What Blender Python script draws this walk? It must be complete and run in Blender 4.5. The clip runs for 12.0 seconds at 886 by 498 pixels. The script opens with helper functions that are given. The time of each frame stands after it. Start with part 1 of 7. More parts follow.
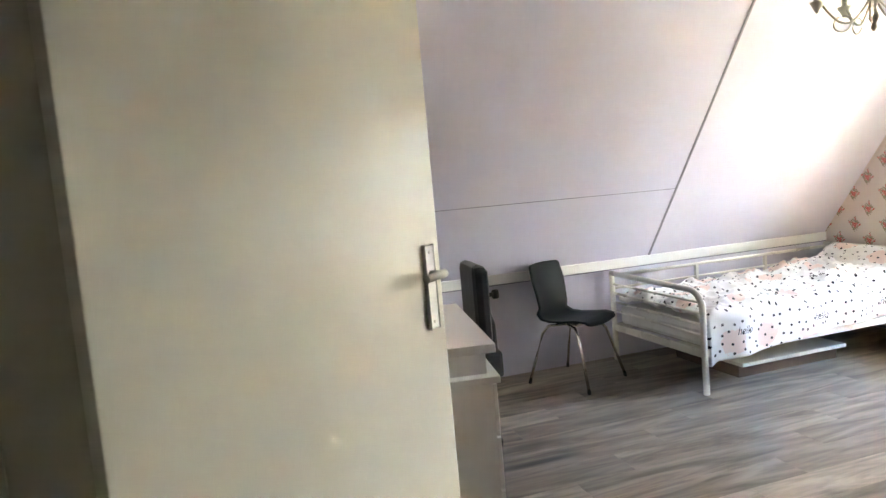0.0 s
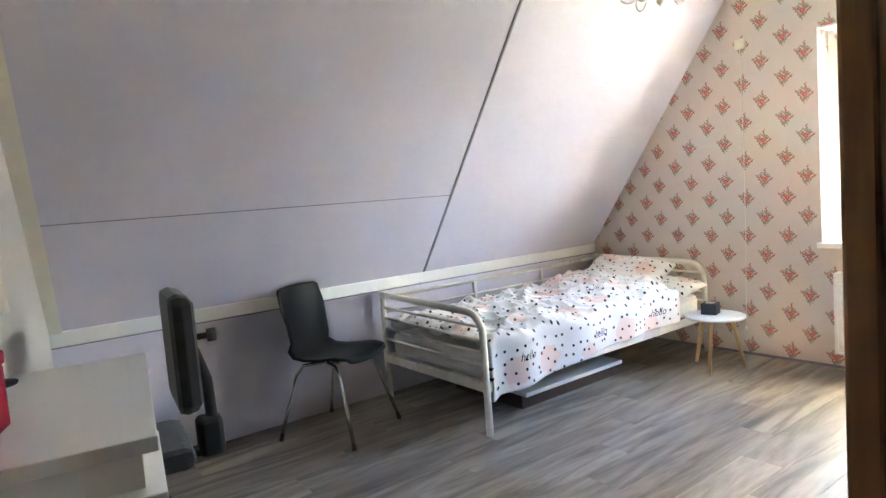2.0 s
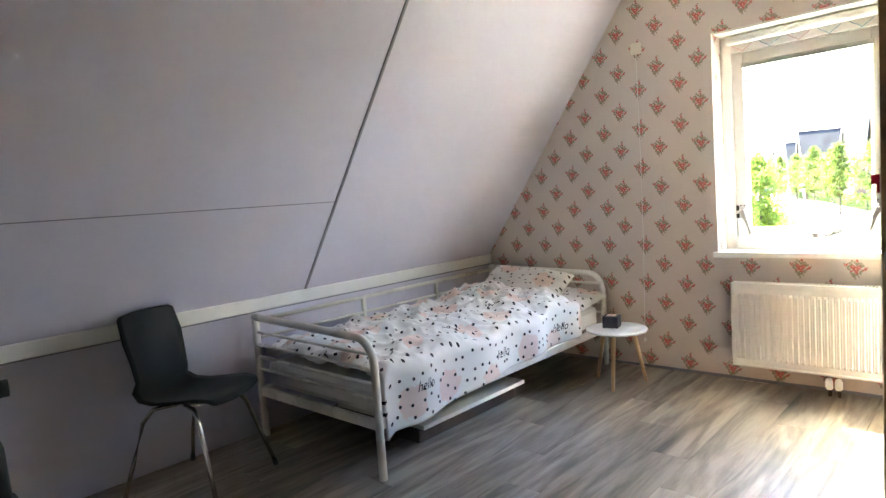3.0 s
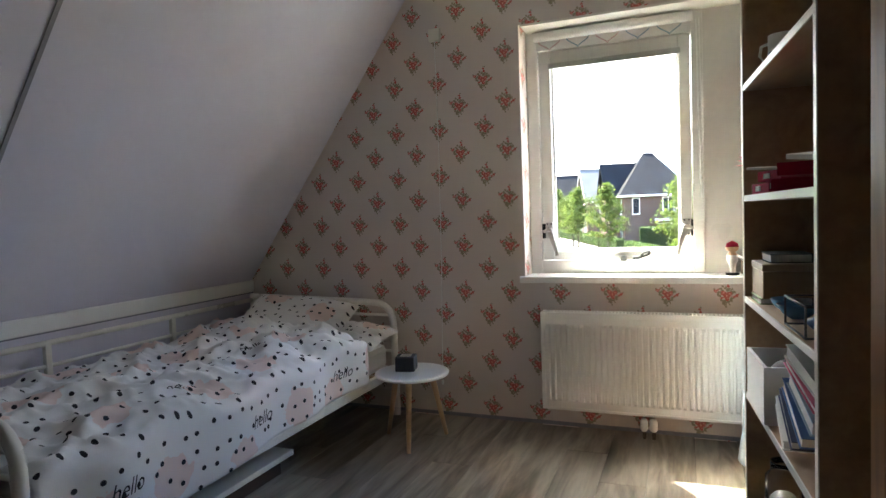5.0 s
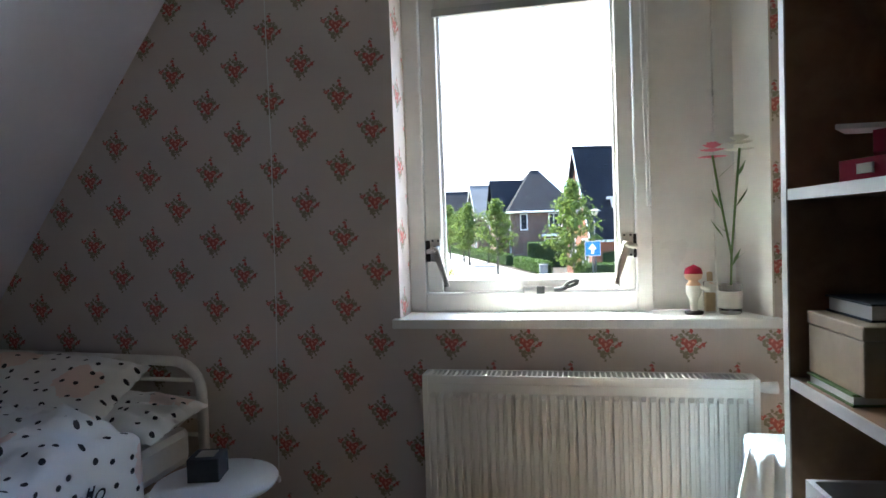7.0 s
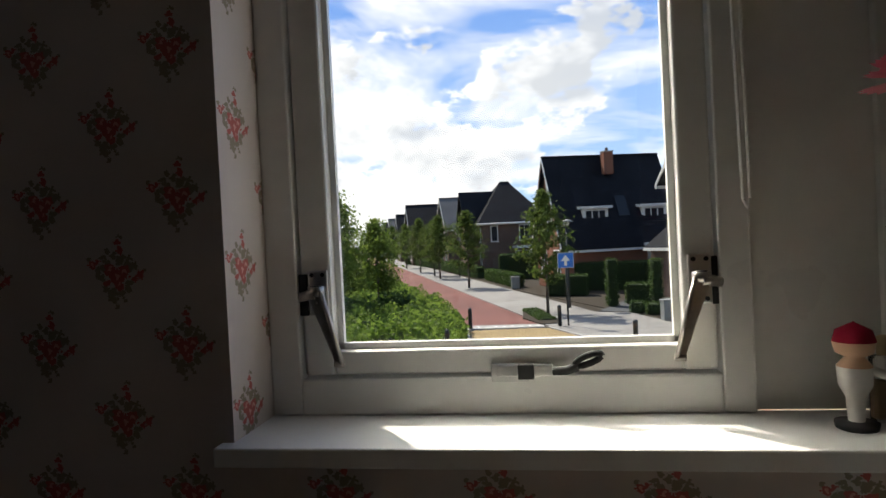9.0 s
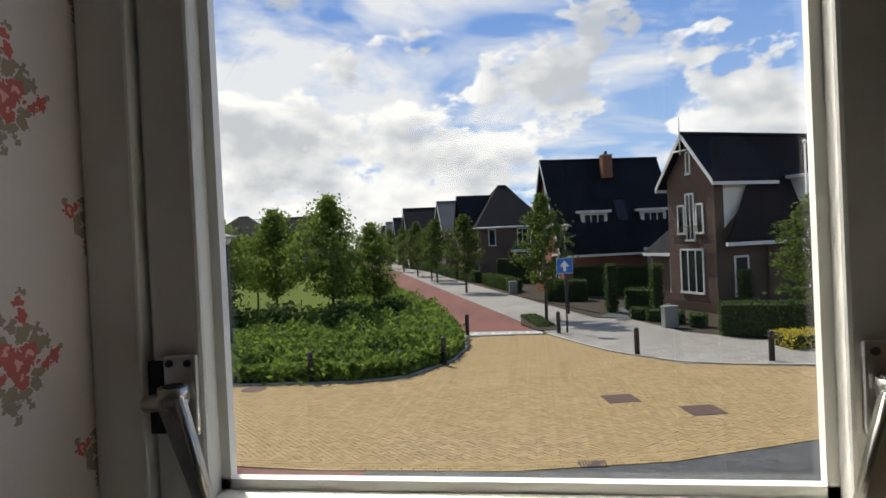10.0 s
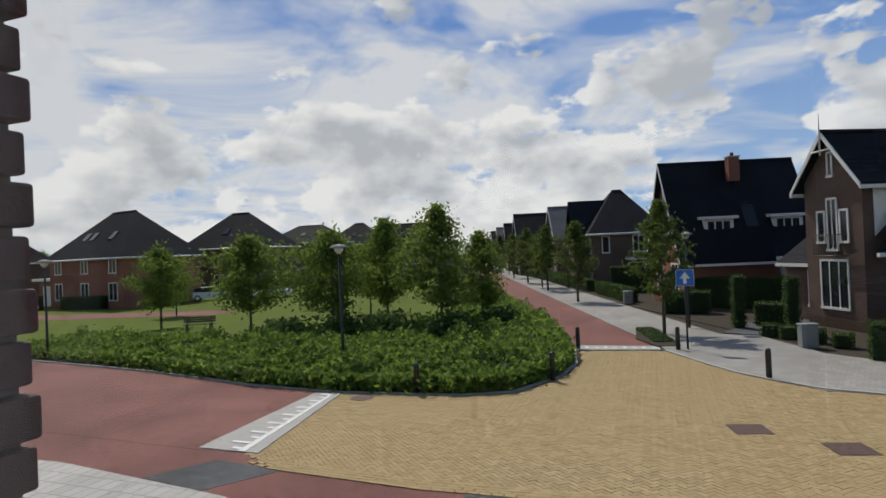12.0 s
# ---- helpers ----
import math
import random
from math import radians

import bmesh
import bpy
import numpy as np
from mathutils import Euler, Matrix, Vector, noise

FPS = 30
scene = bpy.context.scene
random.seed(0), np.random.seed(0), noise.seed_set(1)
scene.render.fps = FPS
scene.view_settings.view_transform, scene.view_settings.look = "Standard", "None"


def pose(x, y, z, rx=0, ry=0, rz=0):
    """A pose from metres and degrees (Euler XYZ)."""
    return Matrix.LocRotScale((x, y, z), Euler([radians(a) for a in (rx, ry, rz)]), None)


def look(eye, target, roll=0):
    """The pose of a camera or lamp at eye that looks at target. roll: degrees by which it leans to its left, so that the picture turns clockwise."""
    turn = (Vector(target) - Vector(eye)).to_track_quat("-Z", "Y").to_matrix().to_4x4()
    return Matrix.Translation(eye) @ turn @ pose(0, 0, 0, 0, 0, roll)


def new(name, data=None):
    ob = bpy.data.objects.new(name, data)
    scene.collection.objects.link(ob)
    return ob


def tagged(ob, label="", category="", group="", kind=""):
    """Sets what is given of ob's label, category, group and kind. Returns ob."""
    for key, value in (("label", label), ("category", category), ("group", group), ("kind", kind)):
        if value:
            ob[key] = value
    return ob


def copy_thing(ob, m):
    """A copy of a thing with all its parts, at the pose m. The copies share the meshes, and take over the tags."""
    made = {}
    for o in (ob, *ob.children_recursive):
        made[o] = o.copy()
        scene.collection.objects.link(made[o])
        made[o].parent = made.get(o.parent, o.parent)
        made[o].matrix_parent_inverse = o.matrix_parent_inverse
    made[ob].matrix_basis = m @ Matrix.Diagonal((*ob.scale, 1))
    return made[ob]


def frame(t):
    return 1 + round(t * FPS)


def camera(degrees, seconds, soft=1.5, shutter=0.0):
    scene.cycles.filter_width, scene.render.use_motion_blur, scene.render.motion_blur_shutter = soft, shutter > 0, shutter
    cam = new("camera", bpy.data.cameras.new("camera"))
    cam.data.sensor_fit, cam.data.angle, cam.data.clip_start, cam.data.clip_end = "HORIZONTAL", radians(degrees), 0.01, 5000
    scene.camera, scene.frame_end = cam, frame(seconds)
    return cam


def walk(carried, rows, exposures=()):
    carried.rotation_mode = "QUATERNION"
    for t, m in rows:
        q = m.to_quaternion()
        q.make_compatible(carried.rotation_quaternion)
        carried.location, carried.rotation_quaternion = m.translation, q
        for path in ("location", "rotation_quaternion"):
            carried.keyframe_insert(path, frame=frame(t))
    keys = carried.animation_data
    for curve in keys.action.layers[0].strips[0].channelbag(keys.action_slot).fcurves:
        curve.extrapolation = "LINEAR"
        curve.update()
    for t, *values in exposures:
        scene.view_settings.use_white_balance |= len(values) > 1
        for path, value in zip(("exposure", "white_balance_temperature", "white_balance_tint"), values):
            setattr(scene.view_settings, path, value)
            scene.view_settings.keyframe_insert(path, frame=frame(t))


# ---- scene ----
cam = camera(72.0, 12.0)
PATH = [
    (0, (0.205, -0.336, 1.381), (-1.704, 0.24, 1.215), -5.1),
    (0.5, (0.044, -0.189, 1.345), (-1.798, 0.572, 1.177), -5.0),
    (1, (-0.142, -0.057, 1.33), (-1.903, 0.876, 1.154), -4.6),
    (1.5, (-0.325, 0.085, 1.305), (-2.007, 1.153, 1.131), -4.5),
    (2, (-0.491, 0.225, 1.282), (-2.089, 1.416, 1.117), -4.5),
    (2.5, (-0.66, 0.376, 1.274), (-2.154, 1.695, 1.112), -4.5),
    (3, (-0.824, 0.501, 1.273), (-2.178, 1.964, 1.108), -4.2),
    (3.5, (-0.976, 0.621, 1.283), (-2.158, 2.225, 1.11), -3.7),
    (5.5, (-1.43, 1.505, 1.127), (-2.042, 3.407, 1.036), -1.9),
    (6, (-1.504, 1.763, 1.136), (-1.998, 3.699, 1.049), -1.8),
    (6.5, (-1.53, 2.048, 1.132), (-1.961, 4.0, 1.056), -1.8),
    (7, (-1.544, 2.347, 1.136), (-1.947, 4.305, 1.068), -2.0),
    (8.8, (-1.622, 3.401, 1.165), (-1.928, 5.376, 1.104), -2.9),
    (9, (-1.616, 3.513, 1.145), (-1.925, 5.489, 1.115), -2.9),
    (9.5, (-1.617, 3.784, 1.146), (-1.92, 5.761, 1.122), -3.0),
    (10, (-1.652, 4.04, 1.208), (-1.953, 6.017, 1.188), -2.7),
    (10.5, (-1.762, 4.345, 1.264), (-2.094, 6.317, 1.251), -2.8),
    (11, (-1.796, 4.49, 1.355), (-2.216, 6.446, 1.348), -2.8),
    (11.5, (-1.708, 4.48, 1.39), (-2.254, 6.404, 1.393), -2.6),
    (12, (-1.606, 4.445, 1.399), (-2.258, 6.336, 1.411), -2.5),
]
EXPOSURES = [(0, 6.75, 7500, 5), (1.0, 6.4, 7400, 4), (1.5, 6.3, 7250, 4), (2.0, 6.2, 6950, 4), (2.5, 5.95, 7100, 4), (3.5, 5.08, 7000, 4), (5.5, 3.85, 6500, 4), (7.0, 3.2, 5850, 4), (8.2, 1.25, 6450, 8), (8.8, 0.7, 6700, 8), (9.5, 0.5, 6800, 8), (10.5, -0.08, 6700, 8), (11.5, -0.38, 6600, 8), (12.0, -0.15, 6600, 8)]
cam_rows = [(t, look(eye, target, roll)) for t, eye, target, roll in PATH]
walk(cam, cam_rows, EXPOSURES)

# ---- world and sun ----
SUN_ELEV, SUN_AZ = 50, 38      # degrees; azimuth counted from +y towards -x
world = bpy.data.worlds.new("world")
scene.world = world
world.use_nodes = True
wn = world.node_tree.nodes
sky = wn.new("ShaderNodeTexSky")
sky.sky_type = "NISHITA"
sky.sun_disc = False
sky.sun_elevation, sky.sun_rotation = radians(SUN_ELEV), radians(-SUN_AZ)
wn["Background"].inputs["Strength"].default_value = 0.11
world.node_tree.links.new(sky.outputs[0], wn["Background"].inputs["Color"])
sun = new("sun", bpy.data.lights.new("sun", "SUN"))
sun.data.energy, sun.data.angle, sun.data.color = 3.6, radians(0.55), (1.0, 0.95, 0.86)
sd = Vector((-math.sin(radians(SUN_AZ)) * math.cos(radians(SUN_ELEV)), math.cos(radians(SUN_AZ)) * math.cos(radians(SUN_ELEV)), math.sin(radians(SUN_ELEV))))
sun.matrix_world = look(sd * 50, (0, 0, 0))


# ---- materials ----
def nodes_of(m):
    m.use_nodes = True
    return m.node_tree.nodes, m.node_tree.links, m.node_tree.nodes["Principled BSDF"]


def rgba(c):
    return (c[0], c[1], c[2], 1.0)


def mat(name, color, rough=0.5, var=0.12, scale=8.0, metal=0.0, bump=0.0, fine=None, stretch=(1, 1, 1), rnd=0.0, spec=0.5, sheen=0.0):
    """Plain procedural surface: two scales of noise in colour and roughness, optional bump and per-object shift."""
    m = bpy.data.materials.new(name)
    n, l, p = nodes_of(m)
    tc, mp = n.new("ShaderNodeTexCoord"), n.new("ShaderNodeMapping")
    mp.inputs["Scale"].default_value = stretch
    l.new(tc.outputs["Object"], mp.inputs["Vector"])
    a, b = n.new("ShaderNodeTexNoise"), n.new("ShaderNodeTexNoise")
    a.inputs["Scale"].default_value, a.inputs["Detail"].default_value = scale, 4
    b.inputs["Scale"].default_value, b.inputs["Detail"].default_value = fine or scale * 9, 3
    l.new(mp.outputs[0], a.inputs["Vector"]), l.new(mp.outputs[0], b.inputs["Vector"])
    add = n.new("ShaderNodeMath")
    add.operation = "MULTIPLY_ADD"
    l.new(b.outputs["Fac"], add.inputs[0])
    add.inputs[1].default_value = 0.5
    l.new(a.outputs["Fac"], add.inputs[2])
    rng = n.new("ShaderNodeMapRange")
    rng.inputs[1].default_value, rng.inputs[2].default_value = 0.45, 1.05
    rng.inputs[3].default_value, rng.inputs[4].default_value = 1 - var, 1 + var
    l.new(add.outputs[0], rng.inputs[0])
    val = rng.outputs[0]
    if rnd:
        oi, rr, mul = n.new("ShaderNodeObjectInfo"), n.new("ShaderNodeMapRange"), n.new("ShaderNodeMath")
        rr.inputs[3].default_value, rr.inputs[4].default_value = 1 - rnd, 1 + rnd
        l.new(oi.outputs["Random"], rr.inputs[0])
        mul.operation = "MULTIPLY"
        l.new(rr.outputs[0], mul.inputs[0]), l.new(val, mul.inputs[1])
        val = mul.outputs[0]
    hsv = n.new("ShaderNodeHueSaturation")
    hsv.inputs["Color"].default_value = rgba(color)
    l.new(val, hsv.inputs["Value"])
    l.new(hsv.outputs[0], p.inputs["Base Color"])
    rr2 = n.new("ShaderNodeMapRange")
    rr2.inputs[3].default_value, rr2.inputs[4].default_value = max(0.02, rough - 0.08), min(1, rough + 0.08)
    l.new(a.outputs["Fac"], rr2.inputs[0]), l.new(rr2.outputs[0], p.inputs["Roughness"])
    p.inputs["Metallic"].default_value = metal
    p.inputs["Specular IOR Level"].default_value = spec
    if sheen:
        p.inputs["Sheen Weight"].default_value = sheen
    if bump:
        bp = n.new("ShaderNodeBump")
        bp.inputs["Strength"].default_value, bp.inputs["Distance"].default_value = bump, 0.004
        l.new(add.outputs[0], bp.inputs["Height"]), l.new(bp.outputs[0], p.inputs["Normal"])
    return m


def math_node(n, l, op, a, b=None, c=None):
    k = n.new("ShaderNodeMath")
    k.operation = op
    for i, v in enumerate((a, b, c)):
        if v is None:
            continue
        if isinstance(v, (int, float)):
            k.inputs[i].default_value = v
        else:
            l.new(v, k.inputs[i])
    return k.outputs[0]


def mix_col(n, l, fac, a, b):
    k = n.new("ShaderNodeMix")
    k.data_type = "RGBA"
    for i, v in ((0, fac), (6, a), (7, b)):
        if isinstance(v, (int, float)):
            k.inputs[i].default_value = v
        elif isinstance(v, tuple):
            k.inputs[i].default_value = rgba(v)
        else:
            l.new(v, k.inputs[i])
    return k.outputs[2]


def wallpaper_mat():
    """Beige paper with bouquets of small red roses and olive leaves in a half-drop repeat."""
    m = bpy.data.materials.new("rose_wallpaper")
    n, l, p = nodes_of(m)
    tc, sep = n.new("ShaderNodeTexCoord"), n.new("ShaderNodeSeparateXYZ")
    l.new(tc.outputs["Object"], sep.inputs[0])
    along = math_node(n, l, "ADD", sep.outputs[0], sep.outputs[1])
    u = math_node(n, l, "DIVIDE", math_node(n, l, "ADD", along, 0.0905), 0.135)
    col = math_node(n, l, "FLOOR", u)
    half = math_node(n, l, "MULTIPLY", math_node(n, l, "MODULO", math_node(n, l, "ADD", col, 100), 2), 0.5)
    v = math_node(n, l, "ADD", math_node(n, l, "MULTIPLY_ADD", sep.outputs[2], 1 / 0.262, 0.237), half)
    du = math_node(n, l, "ADD", math_node(n, l, "MULTIPLY", math_node(n, l, "SUBTRACT", math_node(n, l, "FRACT", u), 0.5), 0.135), math_node(n, l, "MULTIPLY", half, 0.02))
    dv = math_node(n, l, "MULTIPLY", math_node(n, l, "SUBTRACT", math_node(n, l, "FRACT", v), 0.5), 0.262)
    cell = n.new("ShaderNodeCombineXYZ")
    l.new(du, cell.inputs[0]), l.new(dv, cell.inputs[1])
    nz = n.new("ShaderNodeTexNoise")
    nz.inputs["Scale"].default_value = 125
    l.new(cell.outputs[0], nz.inputs["Vector"])
    wob = n.new("ShaderNodeVectorMath")
    wob.operation = "MULTIPLY_ADD"
    l.new(nz.outputs["Color"], wob.inputs[0])
    wob.inputs[1].default_value = (0.02, 0.02, 0)
    l.new(cell.outputs[0], wob.inputs[2])

    def spots(some, squash=None):
        out = None
        for x_, y_, r_ in some:
            d_ = n.new("ShaderNodeVectorMath")
            d_.operation = "DISTANCE"
            l.new(wob.outputs[0], d_.inputs[0])
            d_.inputs[1].default_value = (x_ * 1.05 + 0.01, y_ * 1.1 + 0.01, 0)
            one = math_node(n, l, "LESS_THAN", d_.outputs["Value"], r_ * 1.12 + 0.0006)
            out = one if out is None else math_node(n, l, "MAXIMUM", out, one)
        return out

    roses = [(0, -0.008, 0.013), (-0.013, 0.004, 0.009), (0.014, 0.0, 0.010), (0.004, -0.021, 0.008), (-0.046, 0.013, 0.0065), (-0.036, 0.019, 0.0045), (0.044, -0.006, 0.0065), (0.034, -0.013, 0.0045), (0.008, 0.034, 0.0055), (0.004, 0.047, 0.004), (-0.02, -0.018, 0.0055)]
    leaf = spots([(-0.026, 0.008, 0.0065), (-0.035, 0.005, 0.0045), (0.027, 0.007, 0.0065), (0.036, 0.006, 0.0045), (0.006, 0.018, 0.0065), (0.013, 0.024, 0.0045), (-0.004, 0.028, 0.005), (0.009, 0.057, 0.003), (-0.052, 0.022, 0.0035), (-0.009, -0.033, 0.0075), (0.006, -0.036, 0.0065), (-0.005, -0.046, 0.005), (-0.002, -0.056, 0.003), (0.023, -0.017, 0.0055), (-0.028, -0.008, 0.0045), (0.052, 0.0, 0.0035), (0.02, 0.013, 0.005), (-0.015, 0.017, 0.005), (-0.024, 0.024, 0.005), (0.024, 0.022, 0.005), (-0.016, 0.034, 0.004), (-0.022, -0.026, 0.006), (0.02, -0.028, 0.006), (0.034, 0.014, 0.004), (-0.036, -0.004, 0.005), (0.013, -0.046, 0.004), (-0.014, -0.042, 0.004)])
    rose = spots(roses)
    heart = spots([(x_ + 0.001, y_ + 0.001, r_ * 0.3) for x_, y_, r_ in roses[:5]])
    big = n.new("ShaderNodeTexNoise")
    big.inputs["Scale"].default_value = 3
    l.new(tc.outputs["Object"], big.inputs["Vector"])
    base = mix_col(n, l, big.outputs["Fac"], (0.61, 0.53, 0.475), (0.67, 0.595, 0.545))
    c = mix_col(n, l, leaf, base, (0.30, 0.25, 0.17))
    c = mix_col(n, l, rose, c, (0.50, 0.12, 0.10))
    c = mix_col(n, l, math_node(n, l, "MULTIPLY", rose, heart), c, (0.75, 0.38, 0.32))
    l.new(c, p.inputs["Base Color"])
    p.inputs["Roughness"].default_value = 0.72
    fine = n.new("ShaderNodeTexNoise")
    fine.inputs["Scale"].default_value = 400
    l.new(tc.outputs["Object"], fine.inputs["Vector"])
    bp = n.new("ShaderNodeBump")
    bp.inputs["Strength"].default_value, bp.inputs["Distance"].default_value = 0.15, 0.002
    l.new(fine.outputs["Fac"], bp.inputs["Height"]), l.new(bp.outputs[0], p.inputs["Normal"])
    return m


def dotted_cloth_mat():
    """White cotton with small black dots and faint peach patches."""
    m = bpy.data.materials.new("dotted_cotton")
    n, l, p = nodes_of(m)
    uv = n.new("ShaderNodeUVMap")
    uv.uv_map = "UVMap"
    vor = n.new("ShaderNodeTexVoronoi")
    vor.voronoi_dimensions = "2D"
    vor.inputs["Scale"].default_value, vor.inputs["Randomness"].default_value = 15.0, 0.62
    l.new(uv.outputs[0], vor.inputs["Vector"])
    dot = math_node(n, l, "LESS_THAN", vor.outputs["Distance"], 0.13)
    pv = n.new("ShaderNodeTexVoronoi")
    pv.voronoi_dimensions = "2D"
    pv.inputs["Scale"].default_value, pv.inputs["Randomness"].default_value = 2.9, 0.5
    l.new(uv.outputs[0], pv.inputs["Vector"])
    nz = n.new("ShaderNodeTexNoise")
    nz.inputs["Scale"].default_value = 22
    l.new(uv.outputs[0], nz.inputs["Vector"])
    patch = math_node(n, l, "LESS_THAN", math_node(n, l, "MULTIPLY_ADD", nz.outputs["Fac"], 0.25, pv.outputs["Distance"]), 0.36)
    c = mix_col(n, l, math_node(n, l, "MULTIPLY", patch, 0.75), (0.80, 0.79, 0.77), (0.80, 0.60, 0.53))
    c = mix_col(n, l, dot, c, (0.02, 0.02, 0.025))
    l.new(c, p.inputs["Base Color"])
    p.inputs["Roughness"].default_value = 0.85
    fine = n.new("ShaderNodeTexNoise")
    fine.inputs["Scale"].default_value = 260
    l.new(uv.outputs[0], fine.inputs["Vector"])
    bp = n.new("ShaderNodeBump")
    bp.inputs["Strength"].default_value, bp.inputs["Distance"].default_value = 0.2, 0.002
    l.new(fine.outputs["Fac"], bp.inputs["Height"]), l.new(bp.outputs[0], p.inputs["Normal"])
    return m


def plank_mat(name, dark, light, along=(14, 1.6, 14), rough=0.42, knots=0.25, rnd=0.25):
    """Wood with stretched grain, knots and a shift of tone from piece to piece."""
    m = bpy.data.materials.new(name)
    n, l, p = nodes_of(m)
    tc, mp, oi = n.new("ShaderNodeTexCoord"), n.new("ShaderNodeMapping"), n.new("ShaderNodeObjectInfo")
    mp.inputs["Scale"].default_value = along
    off = n.new("ShaderNodeVectorMath")
    off.operation = "MULTIPLY_ADD"
    l.new(oi.outputs["Location"], off.inputs[0])
    off.inputs[1].default_value = (7.3, 3.1, 5.7)
    l.new(tc.outputs["Object"], off.inputs[2])
    l.new(off.outputs[0], mp.inputs["Vector"])
    g = n.new("ShaderNodeTexNoise")
    g.inputs["Scale"].default_value, g.inputs["Detail"].default_value, g.inputs["Distortion"].default_value = 1.0, 6, 1.6
    l.new(mp.outputs[0], g.inputs["Vector"])
    f = n.new("ShaderNodeTexNoise")
    f.inputs["Scale"].default_value, f.inputs["Detail"].default_value = 7.0, 4
    l.new(mp.outputs[0], f.inputs["Vector"])
    k = n.new("ShaderNodeTexVoronoi")
    k.inputs["Scale"].default_value = 0.42
    l.new(mp.outputs[0], k.inputs["Vector"])
    s = math_node(n, l, "ADD", math_node(n, l, "MULTIPLY", g.outputs["Fac"], 0.75), math_node(n, l, "MULTIPLY", f.outputs["Fac"], 0.25))
    ramp = n.new("ShaderNodeMapRange")
    ramp.inputs[1].default_value, ramp.inputs[2].default_value = 0.34, 0.62
    l.new(s, ramp.inputs[0])
    c = mix_col(n, l, ramp.outputs[0], dark, light)
    kn = n.new("ShaderNodeMapRange")
    kn.inputs[1].default_value, kn.inputs[2].default_value, kn.inputs[3].default_value, kn.inputs[4].default_value = 0.05, 0.16, knots * 2, 0.0
    l.new(k.outputs["Distance"], kn.inputs[0])
    c = mix_col(n, l, kn.outputs[0], c, tuple(v * 0.3 for v in dark))
    hsv, rr = n.new("ShaderNodeHueSaturation"), n.new("ShaderNodeMapRange")
    rr.inputs[3].default_value, rr.inputs[4].default_value = 1 - rnd, 1 + rnd
    l.new(oi.outputs["Random"], rr.inputs[0]), l.new(rr.outputs[0], hsv.inputs["Value"]), l.new(c, hsv.inputs["Color"])
    l.new(hsv.outputs[0], p.inputs["Base Color"])
    ro = n.new("ShaderNodeMapRange")
    ro.inputs[3].default_value, ro.inputs[4].default_value = rough - 0.1, rough + 0.12
    l.new(f.outputs["Fac"], ro.inputs[0]), l.new(ro.outputs[0], p.inputs["Roughness"])
    bp = n.new("ShaderNodeBump")
    bp.inputs["Strength"].default_value, bp.inputs["Distance"].default_value = 0.12, 0.002
    l.new(s, bp.inputs["Height"]), l.new(bp.outputs[0], p.inputs["Normal"])
    return m


def brick_mat(name, c1, c2, mortar, w, h, gap=0.008, turn=0.0, plane="XY", rough=0.85, var=0.3):
    """Laid bricks or pavers on large far surfaces, with recessed joints."""
    m = bpy.data.materials.new(name)
    n, l, p = nodes_of(m)
    tc, mp = n.new("ShaderNodeTexCoord"), n.new("ShaderNodeMapping")
    if plane == "XY":
        mp.inputs["Rotation"].default_value = (0, 0, turn)
        l.new(tc.outputs["Object"], mp.inputs["Vector"])
    else:
        sep, cmb = n.new("ShaderNodeSeparateXYZ"), n.new("ShaderNodeCombineXYZ")
        l.new(tc.outputs["Object"], sep.inputs[0])
        l.new(math_node(n, l, "ADD", sep.outputs[0], sep.outputs[1]), cmb.inputs[0]), l.new(sep.outputs[2], cmb.inputs[1])
        l.new(cmb.outputs[0], mp.inputs["Vector"])
    b = n.new("ShaderNodeTexBrick")
    b.inputs["Scale"].default_value = 1.0
    b.inputs["Brick Width"].default_value, b.inputs["Row Height"].default_value = w, h
    b.inputs["Mortar Size"].default_value = gap
    b.inputs["Color1"].default_value, b.inputs["Color2"].default_value, b.inputs["Mortar"].default_value = rgba(c1), rgba(c2), rgba(mortar)
    l.new(mp.outputs[0], b.inputs["Vector"])
    nz, n2 = n.new("ShaderNodeTexNoise"), n.new("ShaderNodeTexNoise")
    nz.inputs["Scale"].default_value, nz.inputs["Detail"].default_value = 0.5, 6
    n2.inputs["Scale"].default_value, n2.inputs["Detail"].default_value = 14, 4
    l.new(tc.outputs["Object"], nz.inputs["Vector"]), l.new(tc.outputs["Object"], n2.inputs["Vector"])
    s = math_node(n, l, "ADD", math_node(n, l, "MULTIPLY", nz.outputs["Fac"], 0.6), math_node(n, l, "MULTIPLY", n2.outputs["Fac"], 0.4))
    rr = n.new("ShaderNodeMapRange")
    rr.inputs[1].default_value, rr.inputs[2].default_value, rr.inputs[3].default_value, rr.inputs[4].default_value = 0.35, 0.65, 1 - var, 1 + var
    l.new(s, rr.inputs[0])
    hsv = n.new("ShaderNodeHueSaturation")
    l.new(rr.outputs[0], hsv.inputs["Value"]), l.new(b.outputs["Color"], hsv.inputs["Color"])
    l.new(hsv.outputs[0], p.inputs["Base Color"])
    p.inputs["Roughness"].default_value = rough
    p.inputs["Specular IOR Level"].default_value = 0.2
    bp = n.new("ShaderNodeBump")
    bp.invert = True
    bp.inputs["Strength"].default_value, bp.inputs["Distance"].default_value = 0.5, 0.006
    l.new(b.outputs["Fac"], bp.inputs["Height"]), l.new(bp.outputs[0], p.inputs["Normal"])
    return m


